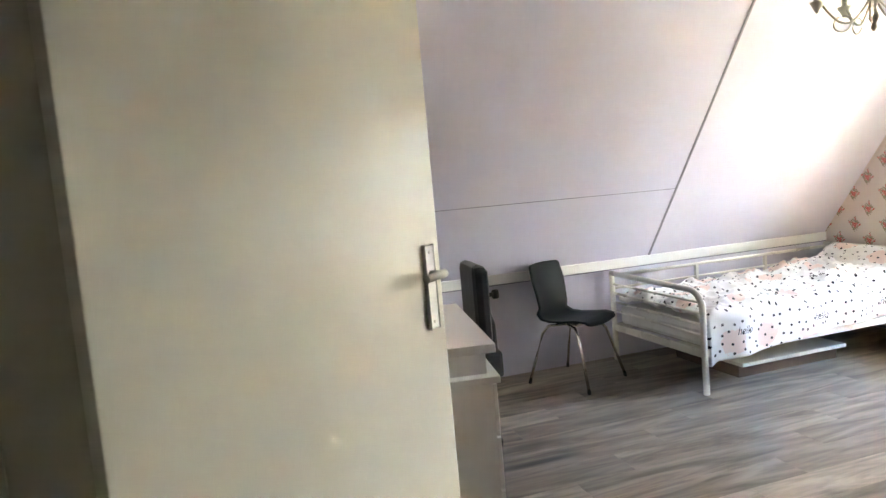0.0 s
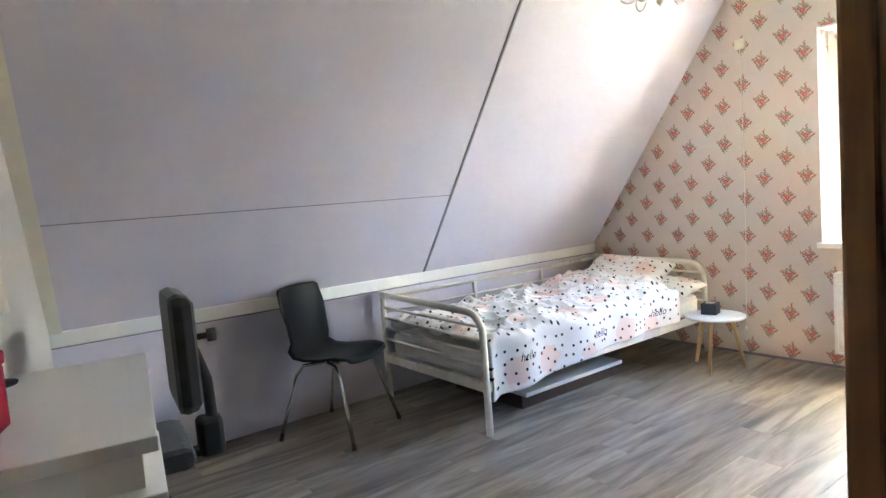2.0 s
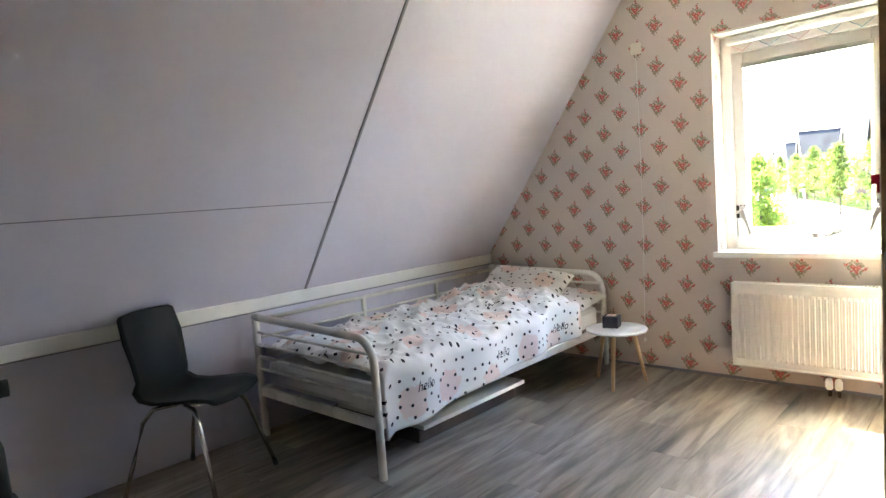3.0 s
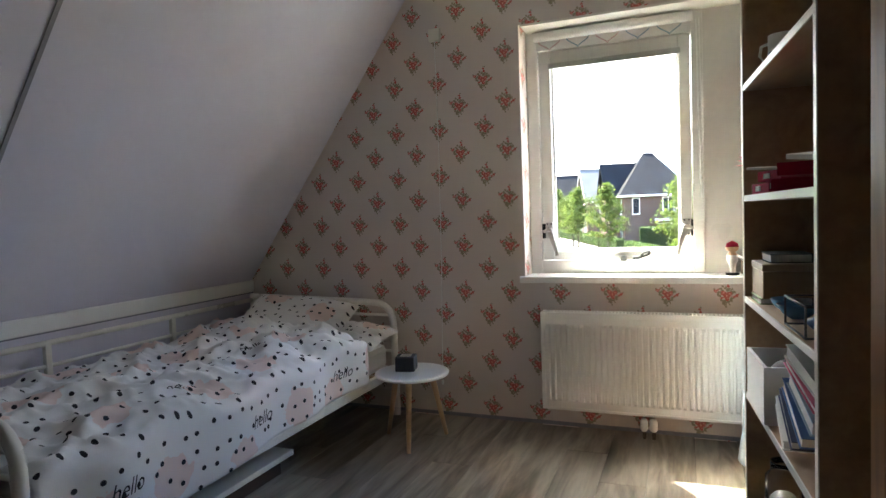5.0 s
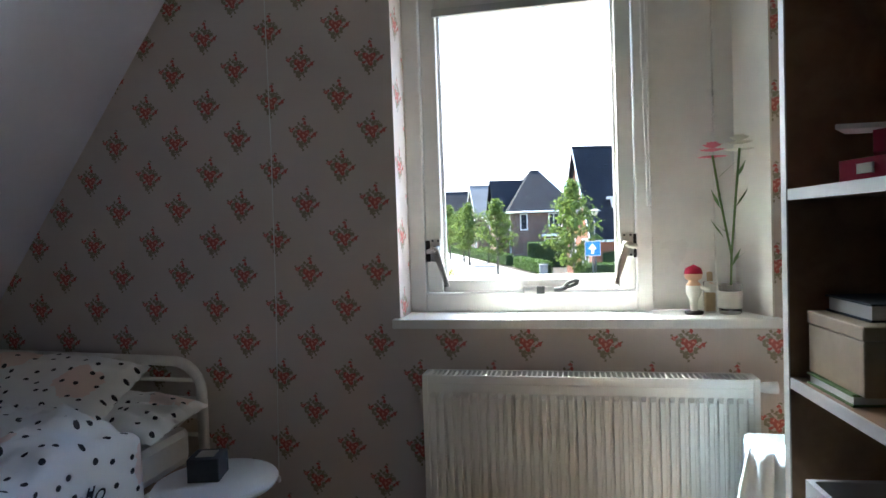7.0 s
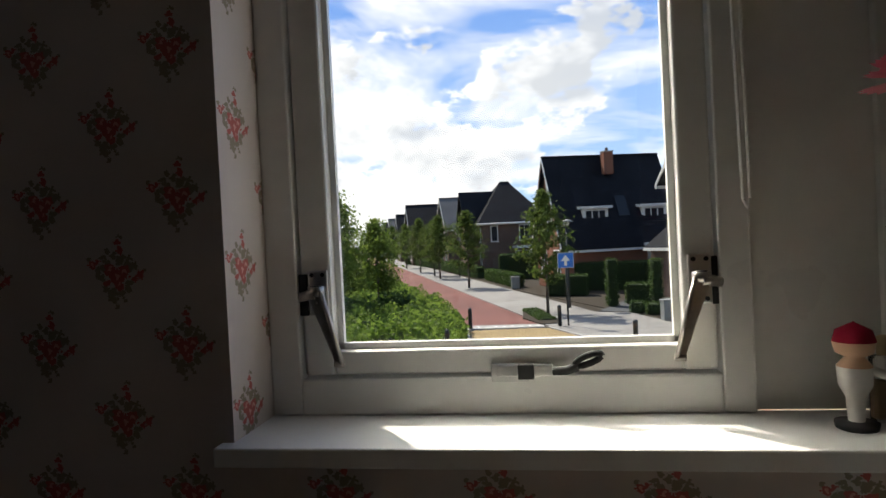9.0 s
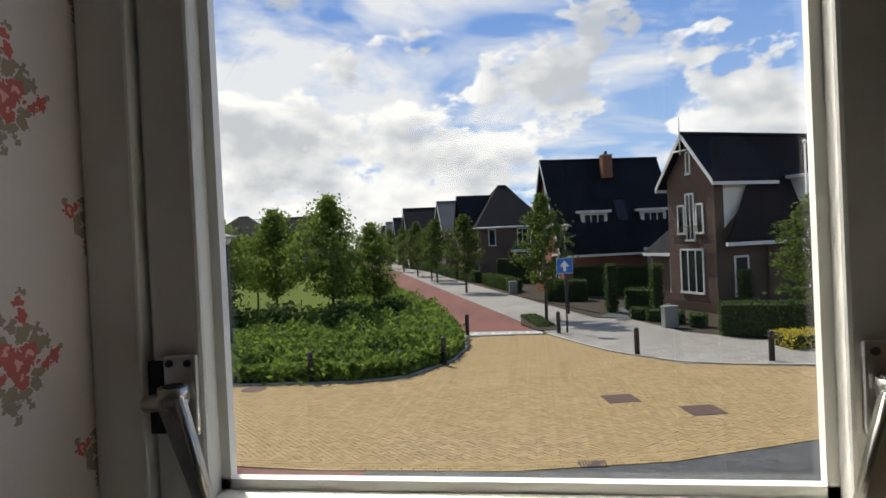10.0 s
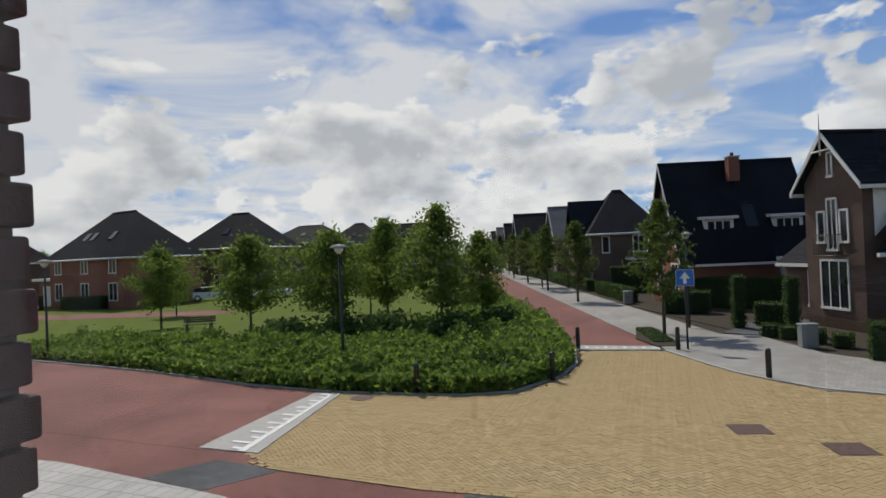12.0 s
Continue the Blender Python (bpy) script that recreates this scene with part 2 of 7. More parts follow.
def glass_mat(name, tint=(1, 1, 1), rough=0.0):
    m = bpy.data.materials.new(name)
    n, l, p = nodes_of(m)
    p.inputs["Base Color"].default_value = rgba(tint)
    p.inputs["Transmission Weight"].default_value, p.inputs["Roughness"].default_value, p.inputs["IOR"].default_value = 1.0, rough, 1.45
    return m


M = {
    "slope": mat("lilac_board", (0.62, 0.60, 0.68), 0.55, 0.03, 2.5, bump=0.02),
    "cream": mat("cream_paint", (0.74, 0.71, 0.60), 0.35, 0.03, 2),
    "white": mat("white_lacquer", (0.80, 0.80, 0.77), 0.32, 0.03, 3),
    "offwhite": mat("offwhite_wall", (0.74, 0.71, 0.63), 0.6, 0.03, 3, bump=0.03),
    "sash": mat("white_window_paint", (0.76, 0.75, 0.71), 0.3, 0.05, 4),
    "paper": wallpaper_mat(),
    "seam": mat("grey_joint", (0.22, 0.22, 0.25), 0.7),
    "floor": plank_mat("grey_oak_laminate", (0.085, 0.063, 0.045), (0.32, 0.268, 0.21), along=(9, 1.1, 9), rough=0.36, knots=0.5, rnd=0.24),
    "under": mat("dark_subfloor", (0.05, 0.04, 0.035), 0.9),
    "pine": plank_mat("brown_pine", (0.16, 0.062, 0.022), (0.30, 0.13, 0.05), along=(12, 12, 1.1), rough=0.35, knots=0.5, rnd=0.12),
    "beech": plank_mat("beech_veneer", (0.30, 0.17, 0.09), (0.40, 0.25, 0.14), along=(10, 1.5, 10), rough=0.4, knots=0.0, rnd=0.05),
    "darkback": mat("dark_brown_back", (0.075, 0.045, 0.03), 0.6, 0.15, 3),
    "edge": mat("pale_edge_band", (0.72, 0.70, 0.64), 0.4, 0.04),
    "bedmetal": mat("white_bed_enamel", (0.78, 0.76, 0.70), 0.28, 0.04, 5),
    "dots": dotted_cloth_mat(),
    "sheet": mat("white_sheet", (0.76, 0.75, 0.72), 0.9, 0.05, 6, bump=0.2),
    "slat": mat("bed_slat_wood", (0.30, 0.20, 0.12), 0.6, 0.15, 5),
    "ink": mat("black_ink", (0.02, 0.02, 0.022), 0.8, 0.05),
    "blackplastic": mat("black_plywood_shell", (0.008, 0.010, 0.010), 0.5, 0.2, 6, bump=0.03, spec=0.16),
    "blackfabric": mat("black_fabric", (0.012, 0.013, 0.015), 0.9, 0.2, 40, bump=0.4, sheen=0.3),
    "chrome": mat("chromed_steel", (0.62, 0.60, 0.56), 0.22, 0.08, 12, metal=1.0),
    "satin": mat("satin_anodised_plate", (0.66, 0.65, 0.61), 0.55, 0.05, 20, metal=0.45),
    "alu": mat("brushed_aluminium", (0.60, 0.59, 0.56), 0.33, 0.06, 20, metal=1.0),
    "rubber": mat("black_rubber", (0.02, 0.02, 0.02), 0.7),
    "oak": plank_mat("pale_oak_leg", (0.52, 0.32, 0.17), (0.66, 0.45, 0.26), along=(20, 20, 2), knots=0.0, rnd=0.05),
    "slate": mat("dark_slate", (0.05, 0.055, 0.06), 0.75, 0.2, 30, bump=0.2),
    "red": mat("crimson_card", (0.27, 0.008, 0.03), 0.85, 0.08, 8, spec=0.12),
    "pink": mat("pink_card", (0.60, 0.13, 0.20), 0.5, 0.08, 8),
    "lampshade": mat("cream_lampshade", (0.78, 0.72, 0.58), 0.8, 0.04, 20),
    "bluecloth": mat("pale_blue_cloth", (0.55, 0.68, 0.78), 0.9, 0.08, 12, bump=0.2),
    "blueglass": mat("thick_blue_glass", (0.13, 0.29, 0.43), 0.12, 0.15, 14),
    "glass": glass_mat("clear_glass"),
    "silver": mat("antique_silver", (0.55, 0.52, 0.47), 0.3, 0.2, 25, metal=1.0),
    "blue": mat("blue_book_cover", (0.05, 0.12, 0.30), 0.4, 0.1),
    "navy": mat("navy_book_cover", (0.02, 0.03, 0.09), 0.4, 0.1),
    "page": mat("paper_pages", (0.74, 0.72, 0.67), 0.9, 0.05, 60),
    "greyblue": mat("grey_blue_cover", (0.30, 0.40, 0.48), 0.45, 0.08),
    "kraft": mat("light_wood_box", (0.45, 0.33, 0.20), 0.55, 0.12, 6),
    "leaf_in": mat("stem_green", (0.12, 0.20, 0.05), 0.6, 0.15),
    "petal": mat("pink_petal", (0.75, 0.22, 0.28), 0.7, 0.12, 40),
    "petalw": mat("white_petal", (0.78, 0.76, 0.66), 0.7, 0.08, 40),
    "skin": mat("painted_resin", (0.60, 0.36, 0.22), 0.4, 0.05),
    "blind": mat("white_blind_cloth", (0.76, 0.75, 0.72), 0.85, 0.03, 30, bump=0.1),
    "teal": mat("grey_teal_print", (0.25, 0.38, 0.44), 0.8),
    "blush": mat("faded_pink_print", (0.62, 0.45, 0.44), 0.8),
}


# ---- building helpers ----
def box(bm, x0, y0, z0, x1, y1, z1, bevel=0.0):
    vs = bmesh.ops.create_cube(bm, size=1.0)["verts"]
    for v in vs:
        v.co = Vector(((x0 + x1) / 2 + v.co.x * (x1 - x0), (y0 + y1) / 2 + v.co.y * (y1 - y0), (z0 + z1) / 2 + v.co.z * (z1 - z0)))
    if bevel:
        es = list({e for v in vs for e in v.link_edges})
        bmesh.ops.bevel(bm, geom=es, offset=bevel, segments=2, affect="EDGES", profile=0.5)
    return bm


def rod(bm, pts, r, seg=10, r2=None, close=True):
    """A round bar along the points, from radius r to r2."""
    pts = [Vector(q) for q in pts]
    rings = []
    up = Vector((0, 0, 1))
    for i, q in enumerate(pts):
        d = (pts[min(i + 1, len(pts) - 1)] - pts[max(i - 1, 0)]).normalized()
        a = d.cross(up if abs(d.z) < 0.95 else Vector((1, 0, 0))).normalized()
        b = d.cross(a).normalized()
        rad = r if r2 is None else r + (r2 - r) * i / (len(pts) - 1)
        rings.append([bm.verts.new(q + a * rad * math.cos(2 * math.pi * k / seg) + b * rad * math.sin(2 * math.pi * k / seg)) for k in range(seg)])
    for r0, r1 in zip(rings, rings[1:]):
        for k in range(seg):
            bm.faces.new((r0[k], r0[(k + 1) % seg], r1[(k + 1) % seg], r1[k])).smooth = True
    if close:
        bm.faces.new(rings[0][::-1]), bm.faces.new(rings[-1])
    return bm


def lathe(bm, profile, seg=24, at=(0, 0, 0)):
    """A turned solid from (radius, height) pairs."""
    o = Vector(at)
    rings = [[bm.verts.new(o + Vector((max(r, 1e-4) * math.cos(2 * math.pi * k / seg), max(r, 1e-4) * math.sin(2 * math.pi * k / seg), z))) for k in range(seg)] for r, z in profile]
    for r0, r1 in zip(rings, rings[1:]):
        for k in range(seg):
            bm.faces.new((r0[k], r0[(k + 1) % seg], r1[(k + 1) % seg], r1[k])).smooth = True
    bm.faces.new(rings[0][::-1]), bm.faces.new(rings[-1])
    return bm


def poly(bm, pts, depth):
    """A plate: the outline pts pushed by the vector depth."""
    d = Vector(depth)
    a = [bm.verts.new(Vector(q)) for q in pts]
    b = [bm.verts.new(Vector(q) + d) for q in pts]
    bm.faces.new(a), bm.faces.new(b[::-1])
    for i in range(len(a)):
        j = (i + 1) % len(a)
        bm.faces.new((a[j], a[i], b[i], b[j]))
    return bm


def part(name, bm, material, parent=None, label="", m=None):
    me = bpy.data.meshes.new(name)
    bmesh.ops.recalc_face_normals(bm, faces=bm.faces)
    bm.to_mesh(me)
    bm.free()
    me.materials.append(M[material] if isinstance(material, str) else material)
    ob = new(name, me)
    ob.parent = parent
    if m is not None:
        ob.matrix_basis = m
    if label:
        ob["label"] = label
    return ob


def thing(name, m, label, category, group="", kind=""):
    e = new(name)
    e.empty_display_size = 0.1
    e.matrix_basis = m
    return tagged(e, label, category, group, kind)


def solid(name, bm, material, label, category="", kind="", group="", m=None):
    return tagged(part(name, bm, material, None, "", m), label, category, group, kind)


def B():
    return bmesh.new()


# ---- the room ----
WY, KX, KZ, TAN, CZ = 4.5, -4.0, 0.78, 1.362, 2.51   # window wall, knee wall, its height, roof pitch, ceiling
RX, EY = -0.32, -0.06                                  # right-hand wall, end wall
SX = KX + (CZ - KZ) / TAN                             # where the slope meets the ceiling
WX0, WX1, WZ0, WZ1 = -2.155, -0.895, 0.81, 2.16         # window recess
OUT = 4.80                                            # outer face of the facade

solid("floor", box(B(), -4.1, -1.6, -0.2, 1.6, 4.5, -0.009), "under", "dark subfloor under the laminate", "floor", "structure")
w = B()
box(w, KX - 0.3, WY, -0.2, WX0, OUT, 4.2), box(w, WX1, WY, -0.2, 3.4, OUT, 4.2)
box(w, WX0, WY, -0.2, WX1, OUT, WZ0 - 0.035), box(w, WX0, WY, WZ1, WX1, OUT, 4.2)
solid("wall_window", w, "paper", "beige wallpaper wall with red rose bouquets", "wall", "structure")
solid("wall_knee", box(B(), KX - 0.12, EY - 0.3, 0, KX, WY, KZ - 0.075), "slope", "low pale lilac knee wall", "wall", "structure")
s = B()
n_ = Vector((-TAN, 0, 1)).normalized() * 0.12
poly(s, [(KX, EY - 0.3, KZ), (KX, WY, KZ), (SX, WY, CZ), (SX, EY - 0.3, CZ)], n_)
solid("slope_ceiling", s, "slope", "pale lilac sloping roof boards", "ceiling", "structure")
solid("ceiling", box(B(), SX, -1.6, CZ, 1.6, WY, CZ + 0.1), "white", "plain white flat ceiling", "ceiling", "structure")
END = pose(-1.6, 0.02, 0, 0, 0, -9.5)      # the end wall stands a little out of square; x runs back along it
e = B()
box(e, -2.62, -0.12, 0, -0.87, 0, CZ)
solid("wall_end", e, "offwhite", "cream end wall beside the slope", "wall", "structure", m=END)
solid("wall_end_papered", box(B(), -0.87, -0.12, 0, 0.0, 0, CZ), "paper", "rose wallpaper end wall behind the desk", "wall", "structure", m=END)
solid("wall_return", box(B(), -1.6, -0.72, 0, -1.5, 0.0, CZ), "offwhite", "plain cream return wall", "wall", "structure")
d = B()
box(d, -1.5, -0.72, 0, -0.87, -0.62, CZ), box(d, 0.14, -0.72, 0, 0.9, -0.62, CZ), box(d, -0.87, -0.72, 2.12, 0.14, -0.62, CZ)
solid("wall_door", d, "offwhite", "cream wall with the doorway", "wall", "structure")
solid("wall_landing", box(B(), -1.6, -1.6, 0, 0.9, -1.5, CZ), "offwhite", "plain landing wall", "wall", "structure")
solid("wall_landing_side", box(B(), -1.6, -1.5, 0, -1.5, -0.72, CZ), "offwhite", "plain landing side wall", "wall", "structure")
solid("wall_nook", box(B(), 0.9, -1.6, 0, 1.0, 1.2, CZ), "offwhite", "plain cream wall beside the doorway", "wall", "structure")
solid("wall_nook_end", box(B(), RX, 1.1, 0, 0.9, 1.2, CZ), "offwhite", "plain cream wall behind the wardrobe end", "wall", "structure")
solid("wall_right", box(B(), RX, 1.2, 0, RX + 0.1, WY, CZ), "offwhite", "plain cream wall behind the wardrobe", "wall", "structure")

# boards and joints of the slope
up = Vector((1, 0, TAN)).normalized()
nn = Vector((TAN, 0, -1)).normalized()


def slope_strip(name, y0, y1, h0, h1, proud, material, label):
    a, b = Vector((KX, 0, KZ)) + up * h0, Vector((KX, 0, KZ)) + up * h1
    return solid(name, poly(B(), [(a.x, y0, a.z), (a.x, y1, a.z), (b.x, y1, b.z), (b.x, y0, b.z)], nn * proud), material, label, "trim", "structure")


slope_strip("trim_joint_upright", 2.648, 2.664, 0.0, 2.14, 0.006, "seam", "dark grey joint strip between the roof boards")
slope_strip("trim_joint_level", EY, 2.648, 0.642, 0.646, 0.002, "seam", "fine level joint in the roof boards")
a_, b_ = Vector((KX, 0, KZ)), Vector((KX, 0, KZ)) + up * 2.12
solid("trim_end_board", poly(B(), [(a_.x, 0.39, a_.z), (a_.x, 0.475, a_.z), (b_.x, 0.29, b_.z), (b_.x, 0.205, b_.z)], nn * 0.02), "cream", "white edge board along the slope", "trim", "structure")
solid("trim_knee_cap", box(B(), KX - 0.02, EY, KZ - 0.075, KX + 0.018, WY, KZ, 0.006), "white", "white cap board on the knee wall", "trim", "structure")
# shadow line under the cap, drawn as a dark grey strip
solid("trim_knee_line", box(B(), KX, EY, KZ - 0.083, KX + 0.006, WY, KZ - 0.076), "seam", "thin grey strip painted as the shadow line below the cap board", "trim", "structure")
solid("baseboard", box(B(), -3.99, WY - 0.008, 0, RX, WY, 0.018), "seam", "low dark floor strip under the wallpaper", "trim", "structure")

# ---- window ----
FY = 4.66   # inner face of the fixed frame
GX0, GX1, GZ0, GZ1 = -2.025, -1.362, 0.934, 1.965
win = thing("window_1", pose(0, 0, 0), "white top-hung timber window in a deep reveal", "window", kind="structure")
f = B()
box(f, WX0, FY, WZ0, -2.092, FY + 0.11, WZ1, 0.004)
box(f, -2.092, FY, WZ0, -1.30, FY + 0.11, 0.882, 0.004)
box(f, -2.092, FY, 2.045, -1.30, FY + 0.11, WZ1, 0.004)
box(f, -1.30, FY, WZ0, -1.245, FY + 0.11, WZ1, 0.004)
part("window_frame", f, "sash", win)
f = B()
box(f, -1.245, FY + 0.02, WZ0, -1.03, FY + 0.10, WZ1, 0.003), box(f, -1.03, FY + 0.005, WZ0, WX1, FY + 0.11, WZ1, 0.003)
part("side_panel", f, "sash", win, "blank white panel beside the sash")
f = B()
y0, y1 = FY + 0.012, FY + 0.075
box(f, -2.088, y0, 0.886, GX0, y1, 2.041, 0.005), box(f, GX1, y0, 0.886, -1.304, y1, 2.041, 0.005)
box(f, GX0, y0, 0.886, GX1, y1, GZ0, 0.005), box(f, GX0, y0, GZ1, GX1, y1, 2.041, 0.005)
sash = part("sash", f, "sash", win)
f = B()
for x0, x1, z0, z1 in ((GX0, GX0 + 0.012, GZ0, GZ1), (GX1 - 0.012, GX1, GZ0, GZ1), (GX0, GX1, GZ0, GZ0 + 0.012), (GX0, GX1, GZ1 - 0.012, GZ1)):
    box(f, x0, y0 + 0.026, z0, x1, y0 + 0.04, z1)
part("glazing_bead", f, "sash", win)
pane = part("pane", box(B(), GX0, y0 + 0.041, GZ0, GX1, y0 + 0.045, GZ1), "glass", win)
pane.visible_shadow = False
sill = B()
box(sill, WX0 - 0.025, WY - 0.03, WZ0 - 0.034, WX1 + 0.02, FY + 0.021, WZ0, 0.004)
part("window_sill", sill, "white", win, "deep white sill")
rev = B()
poly(rev, [(WX1 - 0.006, WY - 0.012, WZ0), (WX1, WY - 0.012, WZ0), (WX1, FY + 0.06, WZ0), (WX1 - 0.075, FY + 0.02, WZ0)], (0, 0, WZ1 - WZ0)), box(rev, WX0 + 0.012, WY, WZ1 - 0.012, WX1 - 0.012, FY, WZ1)
part("reveal_lining", rev, "offwhite", win)


def casement_stay(name, x, side):
    t = part(name, box(B(), x - 0.02, y0 - 0.008, 1.035, x + 0.02, y0, 1.125, 0.003), "alu", win, "grey metal casement stay", pose(0, 0, -0.028))
    a = B()
    # round eye on top, then a flat blade that tapers down towards the glass
    rod(a, [(x - side * 0.032, y0 - 0.022, 1.074), (x - side * 0.012, y0 - 0.026, 1.078), (x + side * 0.004, y0 - 0.03, 1.080)], 0.009, 10, 0.012)
    poly(a, [(x - side * 0.014, y0 - 0.036, 1.086), (x + side * 0.016, y0 - 0.036, 1.086), (x + side * 0.052, y0 - 0.036, 0.944), (x + side * 0.038, y0 - 0.036, 0.944)], (0, 0.012, 0))
    rod(a, [(x + side * 0.002, y0 - 0.024, 1.076), (x + side * 0.002, y0 - 0.024, 1.094)], 0.016, 14)
    rod(a, [(x + side * 0.016, y0 - 0.038, 1.084), (x + side * 0.052, y0 - 0.038, 0.946)], 0.004, 6)
    rod(a, [(x + side * 0.036, y0 - 0.036, 0.944), (x + side * 0.056, y0 - 0.036, 0.944)], 0.006, 6)
    part("stay_arm", a, "silver", t)
    part("eye_plug", rod(B(), [(x + side * 0.002, y0 - 0.024, 1.0935), (x + side * 0.002, y0 - 0.024, 1.0955)], 0.011, 12), "rubber", t)
    for dx, z in ((-0.011, 1.116), (0.011, 1.116), (0.011, 1.044)):
        part("screw", rod(B(), [(x + dx, y0 - 0.007, z), (x + dx, y0 - 0.011, z)], 0.0042, 10), "rubber", t)
    part("keeper", box(B(), x - side * 0.042, y0 - 0.003, 1.035, x - side * 0.023, y0 + 0.004, 1.118, 0.002), "rubber", t, "dark metal keeper plate")


casement_stay("casement_stay", -2.05, 1)
casement_stay("casement_stay", -1.332, -1)
la = part("window_latch", box(B(), -1.715, FY - 0.004, 0.872, -1.645, y0 + 0.001, 0.906, 0.002), "alu", win, "aluminium latch with a black lever")
k = B()
box(k, -1.705, y0 - 0.018, 0.882, -1.60, y0, 0.904, 0.003)
part("latch_bar", k, "alu", la)
k = B()
rod(k, [(-1.60, y0 - 0.022, 0.893), (-1.575, y0 - 0.028, 0.895), (-1.556, y0 - 0.03, 0.902)], 0.008, 8, 0.009)
rod(k, [(-1.536 + 0.024 * math.cos(q / 9 * math.pi + math.pi), y0 - 0.03, 0.915 + 0.008 * math.sin(q / 9 * math.pi + math.pi) + 0.008 * math.cos(q / 9 * math.pi + math.pi)) for q in range(19)], 0.006, 8)
part("lever", k, "rubber", la, "black looped lever")
part("latch_block", box(B(), -1.665, y0 - 0.024, 0.878, -1.635, y0 - 0.004, 0.906, 0.002), "rubber", la)

# rolled blind with heart print, and its chain
bl = thing("roller_blind", pose(0, 0, 0), "rolled-up white blind with faded heart print above the window", "blind")
r_ = B()
rod(r_, [(-2.10, FY - 0.035, 2.115), (-1.29, FY - 0.035, 2.115)], 0.026, 18)
part("roll", r_, "blind", bl)
part("drop", box(B(), -2.09, FY - 0.012, 2.045, -1.30, FY - 0.009, 2.115), "blind", bl)
part("bottom_bar", box(B(), -2.035, FY + 0.0, 1.945, -1.35, FY + 0.012, 1.975, 0.003), "alu", bl, "grey aluminium bar")
for i in range(5):
    hx = -2.02 + i * 0.155
    h = B()
    pts = []
    for q in range(25):
        a = math.pi * 2 * q / 24
        pts.append((hx + 0.0038 * 16 * math.sin(a) ** 3, FY - 0.0145, 2.087 + 0.0026 * (13 * math.cos(a) - 5 * math.cos(2 * a) - 2 * math.cos(3 * a) - math.cos(4 * a))))
    rod(h, pts, 0.0032, 5)
    part("heart_print", h, ("blush", "teal", "blush", "greyblue", "teal")[i], bl)
ch = B()
for dx in (0.0, 0.014):
    rod(ch, [(-1.275 + dx, FY - 0.02, 2.10), (-1.27 + dx, FY - 0.022, 1.7), (-1.262 + dx * 0.8, FY - 0.022, 1.19)], 0.003, 6)
rod(ch, [(-1.262, FY - 0.022, 1.19), (-1.2565, FY - 0.022, 1.175), (-1.251, FY - 0.022, 1.19)], 0.003, 6)
part("bead_chain", ch, "white", bl, "white bead chain loop")

# ---- radiator ----
rad = thing("radiator", pose(0, 0, 0), "white ribbed panel radiator below the window", "radiator")
RX0, RX1, RZ0, RZ1, RY = -2.05, -0.975, 0.125, 0.635, 4.37
p_ = B()
cols, prof = 36, []
wd = (RX1 - RX0 - 0.04) / cols
xs = [RX0 + 0.02 + i * wd for i in range(cols + 1)]
outline = []
for i in range(cols):
    outline += [(xs[i], 0.0), (xs[i] + wd * 0.3, 0.0), (xs[i] + wd * 0.42, -0.011), (xs[i] + wd * 0.88, -0.011)]
outline.append((xs[-1], 0.0))
zs = [RZ0 + 0.012, RZ0 + 0.045, RZ0 + 0.06, RZ1 - 0.075, RZ1 - 0.06, RZ1 - 0.02]
grid = [[p_.verts.new((x, RY + (o if 2 <= j <= 3 else 0.0), z)) for x, o in outline] for j, z in enumerate(zs)]
for r0, r1 in zip(grid, grid[1:]):
    for i in range(len(outline) - 1):
        p_.faces.new((r0[i], r0[i + 1], r1[i + 1], r1[i]))
part("ribbed_front", p_, "white", rad)
part("back_panel", box(B(), RX0 + 0.01, RY + 0.055, RZ0 + 0.01, RX1 - 0.01, RY + 0.075, RZ1 - 0.03), "white", rad)
for a in ((RX0, RY - 0.004, RZ0, RX0 + 0.02, RY + 0.085, RZ1), (RX1 - 0.02, RY - 0.004, RZ0, RX1, RY + 0.085, RZ1)):
    part("side_cap", box(B(), *a, 0.003), "white", rad)
for a in ((RX0 + 0.02, RY - 0.004, RZ1 - 0.03, RX1 - 0.02, RY + 0.004, RZ1), (RX0 + 0.02, RY - 0.003, RZ0, RX1 - 0.02, RY + 0.004, RZ0 + 0.014), (RX0 + 0.02, RY + 0.078, RZ1 - 0.03, RX1 - 0.02, RY + 0.085, RZ1)):
    part("rail", box(B(), *a, 0.002), "white", rad)
g_ = B()
for i in range(60):
    x = RX0 + 0.025 + i * (RX1 - RX0 - 0.05) / 59
    box(g_, x - 0.0025, RY + 0.004, RZ1 - 0.008, x + 0.0025, RY + 0.078, RZ1 - 0.003)
part("top_grille", g_, "white", rad)
for dx in (0.0, 0.045):
    v = B()
    rod(v, [(-1.545 + dx, RY + 0.04, 0.0), (-1.545 + dx, RY + 0.04, RZ0 + 0.02)], 0.009, 10)
    part("supply_pipe", v, "chrome", rad)
    v = B()
    lathe(v, [(0.012, 0.0), (0.019, 0.01), (0.019, 0.05), (0.012, 0.062)], 14, (-1.545 + dx, RY + 0.02, 0.045))
    part("pipe_cap", v, "white", rad)
v = B()
rod(v, [(RX1, RY + 0.04, 0.60), (RX1 + 0.02, RY + 0.04, 0.60), (RX1 + 0.024, RY + 0.04, 0.60), (RX1 + 0.06, RY + 0.04, 0.60)], 0.014, 12, 0.02)
part("thermostat_knob", v, "white", rad)

